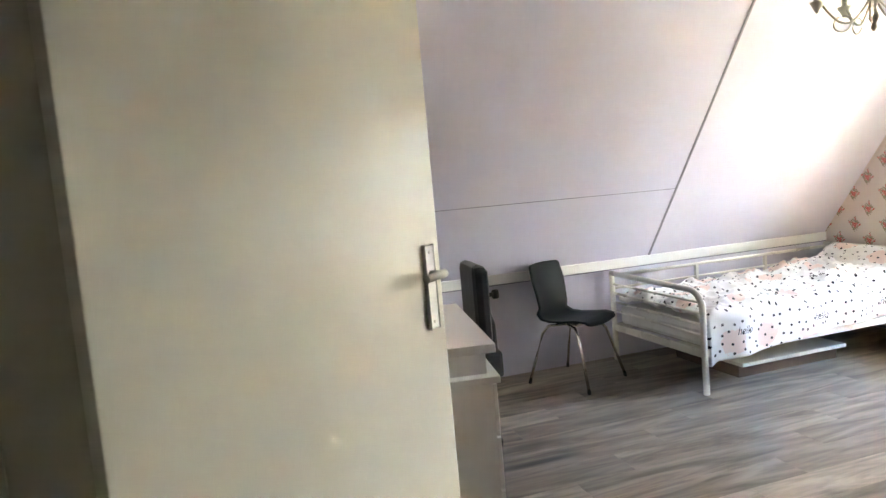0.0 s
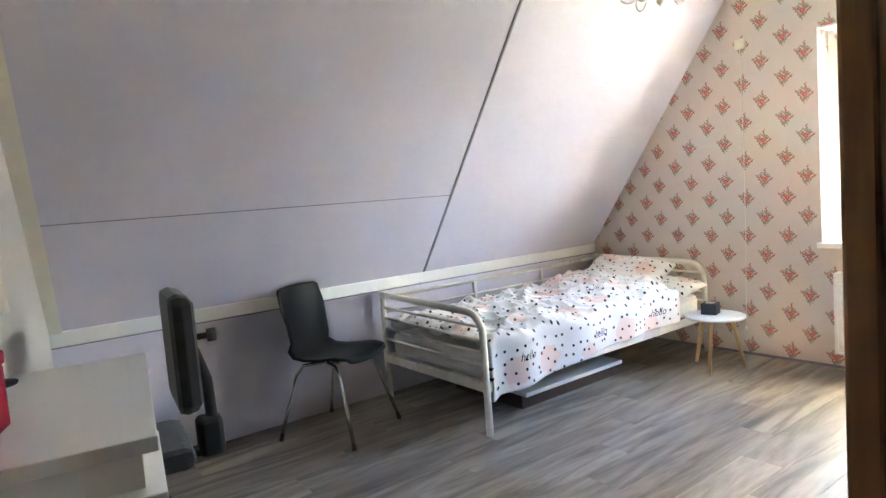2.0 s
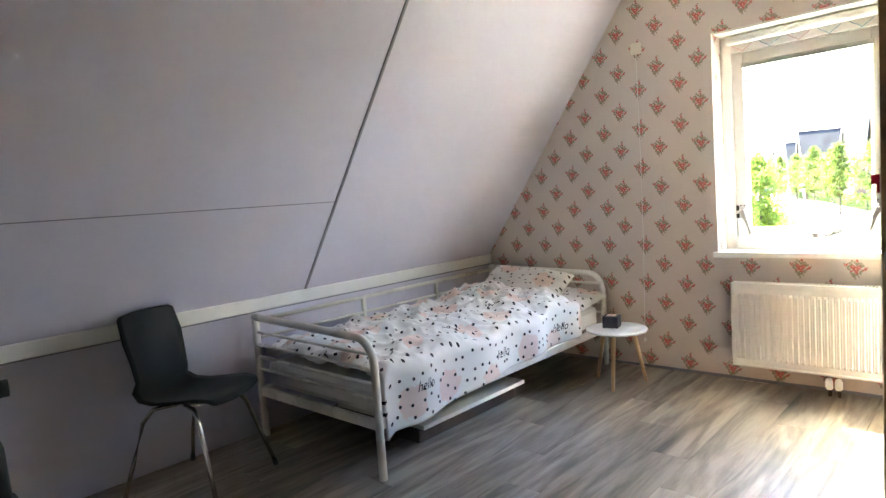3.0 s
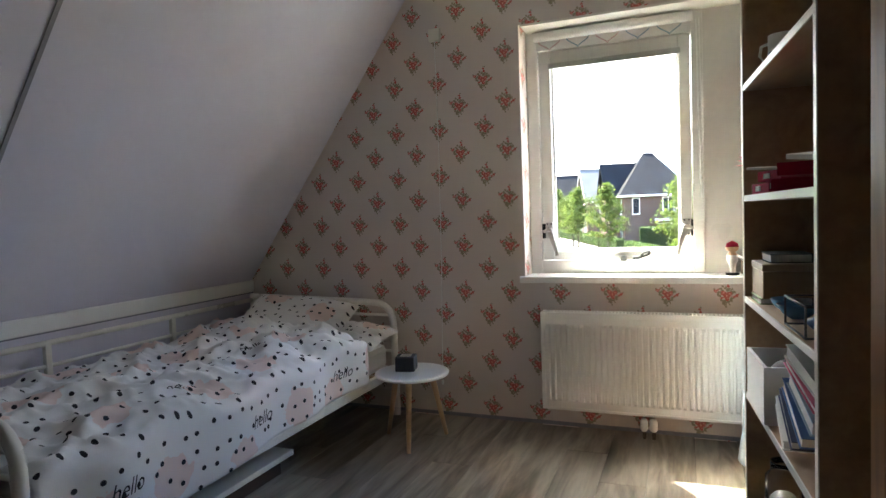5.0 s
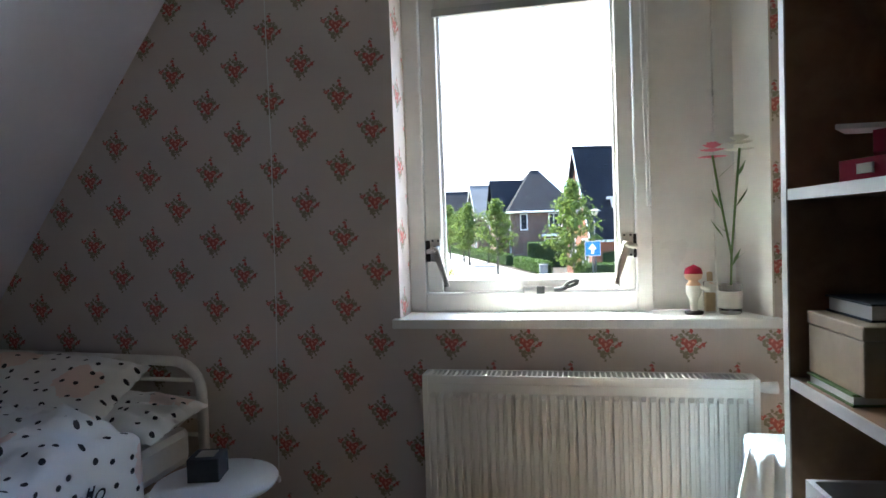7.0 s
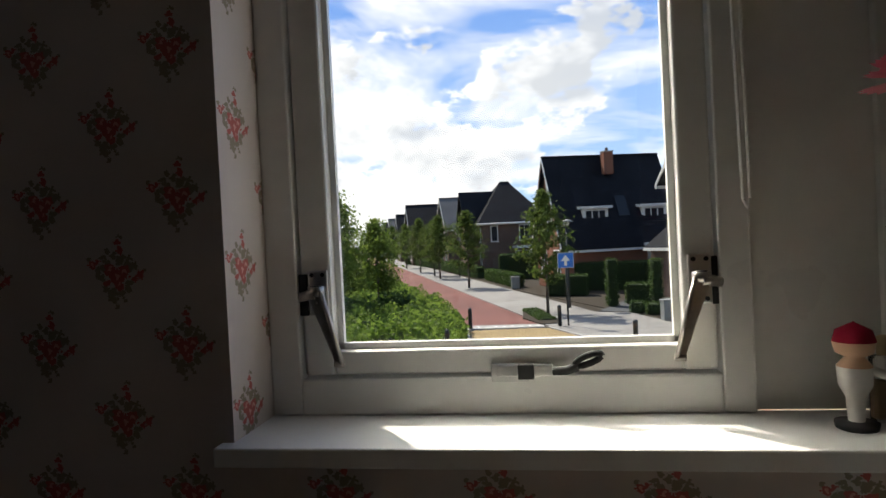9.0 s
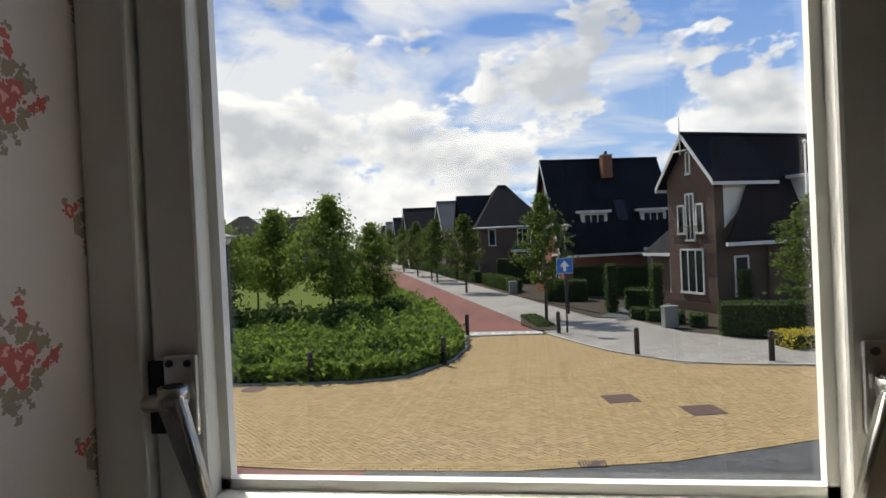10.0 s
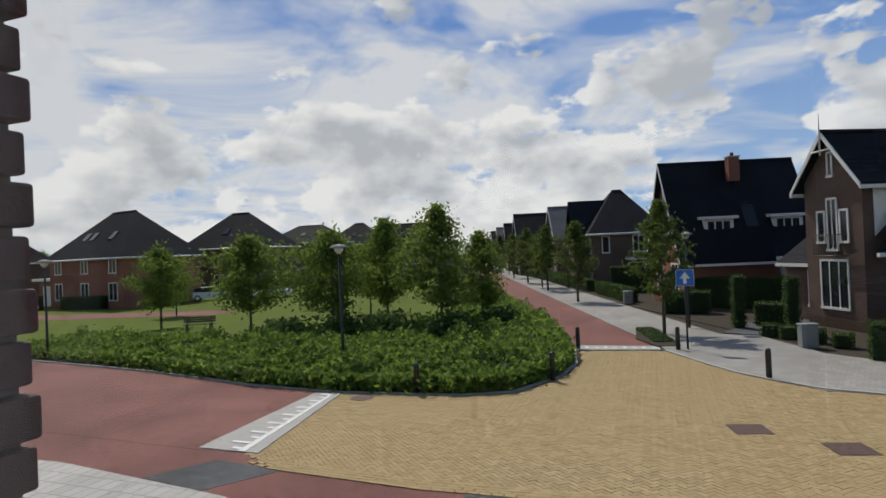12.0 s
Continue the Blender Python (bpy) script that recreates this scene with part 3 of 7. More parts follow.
# ---- pull switch on the wallpaper ----
sw = thing("pull_switch", pose(-2.632, 4.5, 2.17), "small cream pull switch with a long white cord", "switch")
part("housing", box(B(), -0.034, -0.03, -0.035, 0.034, 0, 0.035, 0.006), "cream", sw)
c_ = B()
rod(c_, [(0, -0.02, -0.035), (0.0, -0.016, -0.7), (-0.01, -0.012, -1.3), (-0.03, -0.012, -1.97)], 0.002, 6)
part("cord", c_, "white", sw)
part("cord_knob", lathe(B(), [(0.003, 0), (0.007, -0.004), (0.008, -0.02), (0.004, -0.026)], 10, (-0.03, -0.012, -1.965)), "white", sw)

# ---- door ----
HX, HY, DA = -0.80, -0.60, math.degrees(math.atan2(0.725, -0.605))
door = thing("door_1", pose(HX, HY, 0, 0, 0, DA), "flat cream door standing half open", "door", kind="structure")
part("door_leaf", box(B(), 0, -0.02, 0.012, 0.935, 0.02, 2.06, 0.003), "cream", door)
for sgn in (1, -1):
    hd = part("door_handle", box(B(), 0.855, sgn * 0.021, 1.04, 0.895, sgn * 0.029, 1.26, 0.003), "satin", door, "brushed aluminium lever on a long plate")
    k = B()
    rod(k, [(0.875, sgn * 0.029, 1.185), (0.875, sgn * 0.07, 1.185)], 0.0095, 12)
    rod(k, [(0.88, sgn * 0.068, 1.185), (0.85, sgn * 0.074, 1.187), (0.792, sgn * 0.072, 1.183)], 0.012, 12, 0.011)
    part("lever", k, "satin", hd)
    k = B()
    for z in (1.058, 1.242):
        rod(k, [(0.875, sgn * 0.028, z), (0.875, sgn * 0.031, z)], 0.005, 8)
    part("screw", k, "silver", hd)
fr = B()
box(fr, -0.87, -0.732, 0, -0.83, -0.608, 2.12, 0.004), box(fr, 0.10, -0.732, 0, 0.14, -0.608, 2.12, 0.004), box(fr, -0.83, -0.732, 2.08, 0.10, -0.608, 2.12, 0.004)
solid("door_frame", fr, "cream", "cream painted door frame", "door frame", "structure")

# ---- bed ----
BX0, BX1, BY0, BY1 = -3.93, -2.93, 2.26, 4.42
bed = thing("bed", pose(0, 0, 0), "white tubular metal single bed along the knee wall", "bed")


def end_frame(y, label=""):
    a = B()
    pts = [(BX0, y, 0), (BX0, y, 0.70)]
    rod(a, pts, 0.02, 12)
    top = [(BX0 - 0.01, y, 0.685), (BX1 - 0.12, y, 0.662)]
    for q in range(1, 7):
        an = q / 6 * math.pi / 2
        top.append((BX1 - 0.12 + 0.12 * math.sin(an), y, 0.662 - 0.12 * (1 - math.cos(an))))
    top += [(BX1, y, 0.3), (BX1, y, 0.0)]
    rod(a, top, 0.02, 12)
    o = part("end_frame", a, "bedmetal", bed)
    for z in (0.60, 0.53, 0.46, 0.39):
        b = B()
        rod(b, [(BX0, y, z), (BX1 - 0.002, y, z - 0.012)], 0.0085, 8)
        part("crossbar", b, "bedmetal", o)
    b = B()
    box(b, BX0, y - 0.012, 0.235, BX1, y + 0.012, 0.285, 0.004)
    part("end_rail", b, "bedmetal", o)


end_frame(BY0), end_frame(BY1)
for x in (BX0 + 0.005, BX1 - 0.005):
    part("side_rail", box(B(), x - 0.014, BY0, 0.235, x + 0.014, BY1, 0.285, 0.004), "bedmetal", bed)
bk = B()
rod(bk, [(BX0, BY0, 0.665), (BX0, BY1, 0.665)], 0.013, 10)
part("back_rail", bk, "bedmetal", bed)
bk = B()
rod(bk, [(BX0, BY0, 0.565), (BX0, BY1, 0.565)], 0.009, 10)
part("back_rail", bk, "bedmetal", bed)
for y in (3.05, 3.75):
    bk = B()
    box(bk, BX0 - 0.012, y - 0.014, 0.26, BX0 + 0.012, y + 0.014, 0.665, 0.003)
    part("back_post", bk, "bedmetal", bed)
for i in range(14):
    y = BY0 + 0.1 + i * 0.148
    part("slat", box(B(), BX0 + 0.02, y, 0.265, BX1 - 0.02, y + 0.07, 0.28), "slat", bed)
ma = box(B(), BX0 + 0.03, BY0 + 0.03, 0.282, BX1 - 0.03, BY1 - 0.03, 0.43, 0.035)
solid("mattress", ma, "sheet", "white sheeted mattress on the metal bed", "mattress")

# duvet: a wrinkled sheet over the mattress, hanging down over the open side
du = B()
uvl = du.loops.layers.uv.new("UVMap")
NX, NY = 96, 150
ys0, ys1 = BY0 + 0.035, BY1 - 0.40
verts, uvs = [], {}
for j in range(NY + 1):
    row = []
    y = ys0 + (ys1 - ys0) * j / NY
    hang = 0.285 + 0.035 * math.sin(y * 3.1 + 0.6) - 0.06 * max(0, (y - 3.4))
    ln = (BX1 - BX0 - 0.06) + hang
    for i in range(NX + 1):
        s_ = ln * i / NX
        wv = 0.030 * noise.noise((s_ * 4.5, y * 3.2, 1.7)) + 0.020 * noise.noise((s_ * 11, y * 8, 4.2)) + 0.06 * max(0, (y - 3.2)) * noise.noise((s_ * 7, y * 7, 9))
        rd = 1 - abs(noise.noise((s_ * 3.2 + y * 1.6, y * 2.1 - s_, 5.5)))
        wv += 0.036 * rd ** 7 + 0.022 * (1 - abs(noise.noise((s_ * 6.1 - y * 3.3, y * 4.4, 2.2)))) ** 6
        wv += 0.014 * (1 - abs(noise.noise((s_ * 13 + y * 5, y * 9 - s_ * 4, 8.1)))) ** 5
        tw = (BX1 - BX0 - 0.06)
        edge_y = min(1, (y - ys0) / 0.05)
        if s_ < tw:
            q = (BX0 + 0.03 + s_, y, 0.475 + 0.03 * edge_y + 0.035 * math.sin(math.pi * s_ / tw) + wv + 0.05 * max(0, y - 3.3))
        else:
            h_ = s_ - tw
            cur = min(1, h_ / 0.06)
            z = 0.475 + 0.03 * edge_y + wv * (1 - cur) - max(0, h_ - 0.02) + 0.05 * max(0, y - 3.3)
            q = (BX1 - 0.03 + 0.055 * math.sin(cur * math.pi / 2) + 0.018 * math.sin(y * 13 + 2 * noise.noise((y * 2, 0, 0))) * cur + 0.02 * h_, y, z)
        vv = du.verts.new(q)
        uvs[vv] = (s_, y - ys0)
        row.append(vv)
    verts.append(row)
for j in range(NY):
    for i in range(NX):
        fc = du.faces.new((verts[j][i], verts[j][i + 1], verts[j + 1][i + 1], verts[j + 1][i]))
        fc.smooth = True
        for lp in fc.loops:
            lp[uvl].uv = uvs[lp.vert]
duvet = solid("duvet", du, "dots", "rumpled white duvet with black dots and peach patches", "duvet")
sm = duvet.modifiers.new("thick", "SOLIDIFY")
sm.thickness, sm.offset = 0.035, -1


def cushion(name, m, sx, sy, sz, label, seed):
    b = B()
    ul = b.loops.layers.uv.new("UVMap")
    bmesh.ops.create_grid(b, x_segments=26, y_segments=20, size=1.0)
    tp = list(b.verts)
    for v in tp:
        x, y = v.co.x, v.co.y
        k = max(0, (1 - x ** 4) * (1 - y ** 4)) ** 0.5
        v.co = Vector((x * sx * (1 - 0.06 * (1 - abs(y))), y * sy, sz * k + 0.02 * k * noise.noise((x * 3, y * 3, seed)) + 0.012 * noise.noise((x * 7, y * 7, seed))))
    for fc in b.faces:
        fc.smooth = True
        for lp in fc.loops:
            lp[ul].uv = (lp.vert.co.x + seed, lp.vert.co.y)
    g = bmesh.ops.duplicate(b, geom=b.verts[:] + b.edges[:] + b.faces[:])
    for v in g["geom"]:
        if isinstance(v, bmesh.types.BMVert):
            v.co.z = -v.co.z * 0.7
    bmesh.ops.remove_doubles(b, verts=b.verts, dist=0.001)
    return solid(name, b, "dots", label, "pillow", m=m)


cushion("pillow", pose(-3.48, 4.20, 0.565, 24, 4, 8), 0.34, 0.24, 0.075, "white dotted pillow leaning at the head end", 1.3)
cushion("pillow", pose(-3.20, 4.27, 0.49, 10, 3, -4), 0.30, 0.15, 0.055, "white dotted pillow under the other", 4.1)
cushion("pillow", pose(-3.66, 3.92, 0.56, 18, -12, 30), 0.16, 0.10, 0.06, "bunched dotted duvet corner beside the pillow", 7.7)


def hello(x, y, z, rx, rz, size, ry=0):
    """The printed word, a thin plate lying on the cloth."""
    cu = bpy.data.curves.new("printed_word", "FONT")
    cu.body, cu.size, cu.extrude, cu.shear = "hello", size * 0.72, 0.0006, 0.35
    tmp = bpy.data.objects.new("tmp", cu)
    me = bpy.data.meshes.new_from_object(tmp)
    bpy.data.objects.remove(tmp)
    me.materials.clear(), me.materials.append(M["ink"])
    o = new("printed_word", me)
    o.matrix_basis = pose(x, y, z, rx, ry, rz)
    o.parent = duvet
    o["label"] = "black printed word hello"
    bv = o.modifiers.new("lie", "SHRINKWRAP")
    bv.target, bv.wrap_method, bv.wrap_mode, bv.offset = duvet, "NEAREST_SURFACEPOINT", "ABOVE_SURFACE", 0.003
    return o


hello(-2.85, 2.47, 0.36, 90, 90, 0.10)
hello(-2.85, 3.12, 0.36, 90, 90, 0.10)
hello(-2.85, 3.72, 0.38, 90, 90, 0.10)
hello(-3.10, 2.90, 0.56, 0, 70, 0.09)
hello(-3.22, 3.45, 0.58, 0, 70, 0.09)
hello(-3.42, 2.72, 0.58, 0, 70, 0.09)
bb = thing("storage_box", pose(-3.12, 3.05, 0), "flat storage box with a white lid under the bed", "storage box")
part("lid", box(B(), -0.62, -0.42, 0.09, 0.10, 0.48, 0.115, 0.003), "offwhite", bb)
part("box_body", box(B(), -0.6, -0.40, 0.0, 0.04, 0.46, 0.09, 0.003), "darkback", bb)

# ---- side table ----
st = thing("side_table", pose(-2.66, 4.07, 0), "round white side table on three splayed oak legs", "side table")
part("tabletop", lathe(B(), [(0.17, 0.343), (0.188, 0.346), (0.192, 0.355), (0.188, 0.361), (0.17, 0.362)], 40), "white", st)
for a in (285, 45, 165):
    ca, sa = math.cos(radians(a)), math.sin(radians(a))
    k = B()
    rod(k, [(ca * 0.105, sa * 0.105, 0.344), (ca * 0.18, sa * 0.18, 0.0)], 0.0165, 12, 0.0105)
    part("leg", k, "oak", st)
bx = thing("decor_box", pose(-2.70, 4.09, 0.362, 0, 0, 14), "small dark grey cube box on the side table", "box")
part("box_body", box(B(), -0.05, -0.05, 0, 0.05, 0.05, 0.075, 0.004), "slate", bx)
part("label_plate", box(B(), -0.028, -0.028, 0.075, 0.028, 0.028, 0.077), "alu", bx, "pale square on the lid")


# ---- black shell chair ----
def shell_chair(m):
    c = thing("shell_chair", m, "black moulded shell chair on splayed chromed legs", "chair")
    sh = B()
    prof = [(0.23, 0.425), (0.21, 0.445), (0.14, 0.452), (0.04, 0.44), (-0.06, 0.432), (-0.14, 0.440), (-0.185, 0.475), (-0.205, 0.54), (-0.215, 0.62), (-0.235, 0.72), (-0.262, 0.83), (-0.27, 0.845)]
    wdt = [0.17, 0.195, 0.21, 0.215, 0.21, 0.20, 0.185, 0.172, 0.178, 0.19, 0.18, 0.16]
    rows = []
    for (fx, z), hw in zip(prof, wdt):
        rows.append([sh.verts.new((fx + 0.035 * (abs(t) ** 2) * (1 if z > 0.5 else 0), t * hw, z + 0.02 * t * t * (1 if z < 0.5 else 0))) for t in [i / 6 - 1 for i in range(13)]])
    for r0, r1 in zip(rows, rows[1:]):
        for i in range(12):
            sh.faces.new((r0[i], r0[i + 1], r1[i + 1], r1[i])).smooth = True
    o = part("shell", sh, "blackplastic", c)
    so = o.modifiers.new("thick", "SOLIDIFY")
    so.thickness = 0.012
    for sx in (1, -1):
        for sy in (1, -1):
            k = B()
            rod(k, [(0.02 * sx, sy * 0.10, 0.425), (0.11 * sx, sy * 0.15, 0.415), (0.15 * sx, sy * 0.175, 0.36), (0.20 * sx, sy * 0.205, 0.18), (0.245 * sx, sy * 0.235, 0.015)], 0.0105, 10)
            lg = part("leg", k, "chrome", c)
            k = B()
            rod(k, [(0.241 * sx, sy * 0.232, 0.03), (0.2465 * sx, sy * 0.236, 0.0)], 0.0125, 10)
            part("foot_cap", k, "rubber", lg)
    part("seat_plate", box(B(), -0.09, -0.09, 0.412, 0.09, 0.09, 0.432, 0.003), "chrome", c)
    return c


shell_chair(pose(-3.638, 1.744, 0, 0, 0, 27))

# ---- office chair ----
oc = thing("office_chair", pose(-2.93, 0.66, 0, 0, 0, -97), "black fabric swivel chair pushed under the desk", "office chair")
bk = B()
box(bk, -0.155, -0.21, 0.58, -0.07, 0.21, 1.02, 0.04)
for v in bk.verts:
    k = max(0, 1 - ((v.co.z - 0.80) / 0.23) ** 2)
    v.co.x += 0.02 * (1 - k) - 0.015 * k
    v.co.y *= 0.72 + 0.28 * k ** 0.4
part("backrest", bk, "blackfabric", oc)
se = B()
box(se, -0.10, -0.22, 0.40, 0.36, 0.22, 0.48, 0.035)
part("seat", se, "blackfabric", oc)
k = B()
rod(k, [(-0.15, 0, 0.78), (-0.185, 0, 0.66), (-0.19, 0, 0.50)], 0.022, 8)
box(k, -0.225, -0.05, 0.37, -0.13, 0.05, 0.52, 0.02)
box(k, -0.20, -0.035, 0.38, 0.1, 0.035, 0.405, 0.006)
part("back_bar", k, "rubber", oc)
k = B()
rod(k, [(-0.14, 0, 0.83), (-0.215, 0, 0.83)], 0.012, 10), rod(k, [(-0.205, 0, 0.83), (-0.235, 0, 0.83)], 0.026, 12)
part("adjusting_knob", k, "rubber", oc)
k = B()
rod(k, [(0.12, 0, 0.07), (0.12, 0, 0.40)], 0.025, 12)
part("gas_post", k, "rubber", oc)
for i in range(5):
    a = radians(72 * i + 20)
    k = B()
    rod(k, [(0.12, 0, 0.10), (0.12 + 0.28 * math.cos(a), 0.28 * math.sin(a), 0.065)], 0.022, 8, 0.014)
    lg = part("base_arm", k, "rubber", oc)
    k = B()
    px, py = 0.12 + 0.28 * math.cos(a), 0.28 * math.sin(a)
    rod(k, [(px - 0.02 * math.sin(a), py + 0.02 * math.cos(a), 0.027), (px + 0.02 * math.sin(a), py - 0.02 * math.cos(a), 0.027)], 0.027, 14)
    part("castor", k, "rubber", lg)

# ---- desk with drawers ----
DESK = pose(-1.912, 0.475, 0, 0, 0, -9.5) @ pose(1.912, -0.475, 0)
dk = thing("desk", DESK, "white desk with a drawer unit against the end wall", "desk")
part("desktop", box(B(), -2.86, EY, 0.785, -1.912, 0.475, 0.82, 0.003), "white", dk)
part("leg_panel", box(B(), -2.855, EY + 0.01, 0, -2.82, 0.45, 0.785, 0.002), "white", dk)
part("back_board", box(B(), -2.82, EY + 0.01, 0.3, -2.34, EY + 0.03, 0.785), "white", dk)
part("spacer", box(B(), -2.30, EY + 0.02, 0.697, -1.95, 0.44, 0.785), "white", dk)
du_ = thing("drawer_unit", DESK, "white three-drawer unit under the desk", "drawer unit")
part("body", box(B(), -2.33, EY + 0.01, 0.02, -1.915, 0.452, 0.67), "white", du_)
part("top_board", box(B(), -2.34, EY + 0.005, 0.67, -1.898, 0.482, 0.697, 0.003), "white", du_)
for z in (0.03, 0.245, 0.457):
    dr = part("drawer_front", box(B(), -2.325, 0.454, z, -1.92, 0.470, z + 0.205, 0.003), "white", du_)
    k = B()
    rod(k, [(-2.12, 0.470, z + 0.12), (-2.12, 0.490, z + 0.12)], 0.014, 10)
    part("pull_knob", k, "rubber", dr)
lamp = thing("table_lamp", DESK @ pose(-2.72, 0.06, 0.82), "slim black table lamp with a cream drum shade", "table lamp")
part("base", lathe(B(), [(0.058, 0), (0.06, 0.008), (0.03, 0.016), (0.008, 0.022)], 24), "rubber", lamp)
k = B()
rod(k, [(0, 0, 0.02), (0, 0, 0.24)], 0.008, 10)
part("stem", k, "rubber", lamp)
sh = B()
sv = [[sh.verts.new((r * math.cos(q * math.pi / 14), r * math.sin(q * math.pi / 14), z)) for q in range(28)] for r, z in ((0.062, 0.22), (0.052, 0.36))]
for q in range(28):
    sh.faces.new((sv[0][q], sv[0][(q + 1) % 28], sv[1][(q + 1) % 28], sv[1][q])).smooth = True
shd = part("shade", sh, "lampshade", lamp)
shd.modifiers.new("thick", "SOLIDIFY").thickness = 0.003
rb = thing("red_case", DESK @ pose(-2.13, 0.06, 0.82, 0, 0, -8), "crimson storage case with a metal clasp on the desk", "case")
part("body", box(B(), -0.13, -0.09, 0, 0.13, 0.09, 0.15, 0.006), "red", rb)
part("lid", box(B(), -0.134, -0.094, 0.15, 0.134, 0.094, 0.185, 0.006), "red", rb)
part("clasp", box(B(), -0.012, 0.09, 0.13, 0.012, 0.098, 0.165, 0.002), "silver", rb)

# ---- pine wardrobe ----
wr = thing("pine_wardrobe", pose(0, 0, 0), "tall brown pine wardrobe with plank doors and dark knobs", "wardrobe")
wr.matrix_basis = pose(-0.825, 1.14, 0, 0, 0, 9.2) @ pose(1.045, -1.57, 0)
PX, PY0, PY1 = -1.045, 1.57, 2.94
part("carcass", box(B(), PX + 0.03, PY0 + 0.012, 0.06, PX + 0.325, PY1 - 0.012, 2.12), "pine", wr)
part("plinth", box(B(), PX + 0.02, PY0, 0, PX + 0.345, PY1, 0.075, 0.004), "pine", wr)
part("cornice", box(B(), PX - 0.012, PY0 - 0.004, 2.12, PX + 0.345, PY1 + 0.005, 2.17, 0.006), "pine", wr)
for y in (PY0, PY1 - 0.06):
    part("corner_post", box(B(), PX, y, 0.075, PX + 0.045, y + 0.06, 2.12, 0.006), "pine", wr)
for i in range(5):
    x0 = PX + 0.047 + i * 0.0665
    part("side_plank", box(B(), x0, PY0 - 0.001, 0.08, min(x0 + 0.064, PX + 0.343), PY0 + 0.011, 2.115, 0.003), "pine", wr)
half = (PY1 - PY0 - 0.13) / 2
for i in range(2):
    ya = PY0 + 0.065 + i * half
    do = part("door", box(B(), PX + 0.016, ya + 0.002, 0.08, PX + 0.029, ya + half - 0.002, 2.11), "pine", wr)
    npl = 6
    for q in range(npl):
        y0_ = ya + 0.004 + q * (half - 0.008) / npl
        part("plank", box(B(), PX + 0.002, y0_, 0.085, PX + 0.016, y0_ + (half - 0.008) / npl - 0.004, 2.105, 0.003), "pine", do)
    yk = ya + half - 0.05 if i == 0 else ya + 0.05
    k = B()
    rod(k, [(PX + 0.003, yk, 1.1), (PX - 0.02, yk, 1.1)], 0.009, 10)
    rod(k, [(PX - 0.016, yk, 1.1), (PX - 0.024, yk, 1.1), (PX - 0.036, yk, 1.1), (PX - 0.042, yk, 1.1)], 0.021, 14, 0.017)
    part("knob", k, "darkback", do, "dark brown turned knob")

# ---- bookcase ----
CASE = pose(-1.155, 3.585, 0, 0, 0, 4.1) @ pose(1.155, -3.585, 0)
bc = thing("bookcase", CASE, "tall brown bookcase with pale shelf edges, crammed shelves", "bookcase")
CX0, CX1, CY0, CY1 = -1.155, -0.79, 2.675, 3.585
SH = [0.085, 0.51, 0.84, 1.185, 1.555, 1.9, 2.1]
for y in (CY0, CY1 - 0.022):
    sd_ = part("side_panel", box(B(), CX0 + 0.003, y, 0, CX1, y + 0.022, 2.12), "beech", bc)
    part("edge_band", box(B(), CX0, y, 0, CX0 + 0.003, y + 0.022, 2.12), "edge", sd_)
part("back_panel", box(B(), CX1 - 0.006, CY0 + 0.022, 0.0, CX1, CY1 - 0.022, 2.12), "darkback", bc)
for z in SH:
    sh_ = part("shelf", box(B(), CX0 + 0.006, CY0 + 0.022, z - 0.02, CX1 - 0.006, CY1 - 0.022, z), "beech", bc)
    part("edge_band", box(B(), CX0 + 0.002, CY0 + 0.022, z - 0.02, CX0 + 0.006, CY1 - 0.022, z), "edge", sh_)


def flat_item(name, m, sx, sy, sz, material, label, cat, pages=True):
    o = thing(name, m, label, cat)
    if pages:
        t = min(0.003, sz * 0.2)
        part("back_cover", box(B(), -sx / 2, -sy / 2, 0, sx / 2, sy / 2, t), material, o)
        part("front_cover", box(B(), -sx / 2, -sy / 2, sz - t, sx / 2, sy / 2, sz), material, o)
        part("page_block", box(B(), -sx / 2 + 0.004, -sy / 2 + 0.004, t, sx / 2 - 0.004, sy / 2 - 0.004, sz - t), "page", o)
        part("spine", box(B(), sx / 2 - 0.002, -sy / 2, t, sx / 2, sy / 2, sz - t), material, o)
    else:
        part("body", box(B(), -sx / 2, -sy / 2, 0, sx / 2, sy / 2, sz, 0.002), material, o)
    return o


# shelf with crimson magazine files lying down
for i, (y, dz, a) in enumerate(((3.37, 0, 10), (3.06, 0, -12), (3.30, 0.033, 16), (2.92, 0.033, -20))):
    o = thing("magazine_file", CASE @ pose(-1.0, y, SH[3] + dz, 0, 0, a), "crimson cardboard magazine file lying flat on the shelf", "magazine file", "crimson files")
    f = B()
    poly(f, [(-0.16, -0.11, 0), (0.16, -0.11, 0), (0.16, 0.13, 0), (-0.05, 0.13, 0), (-0.16, 0.02, 0)], (0, 0, 0.030))
    part("body", f, "red", o)
    part("label_plate", box(B(), -0.163, -0.05, 0.008, -0.16, -0.02, 0.022), "page", o, "white label")
o = flat_item("paper_stack", CASE @ pose(-1.04, 2.84, SH[3] + 0.070, 6, -4, 20), 0.22, 0.15, 0.012, "page", "loose white papers on the files", "papers", False)
o = flat_item("paper_stack", CASE @ pose(-1.06, 3.34, SH[3] + 0.070, 3, 4, -30), 0.20, 0.14, 0.008, "page", "loose white papers on the files", "papers", False)
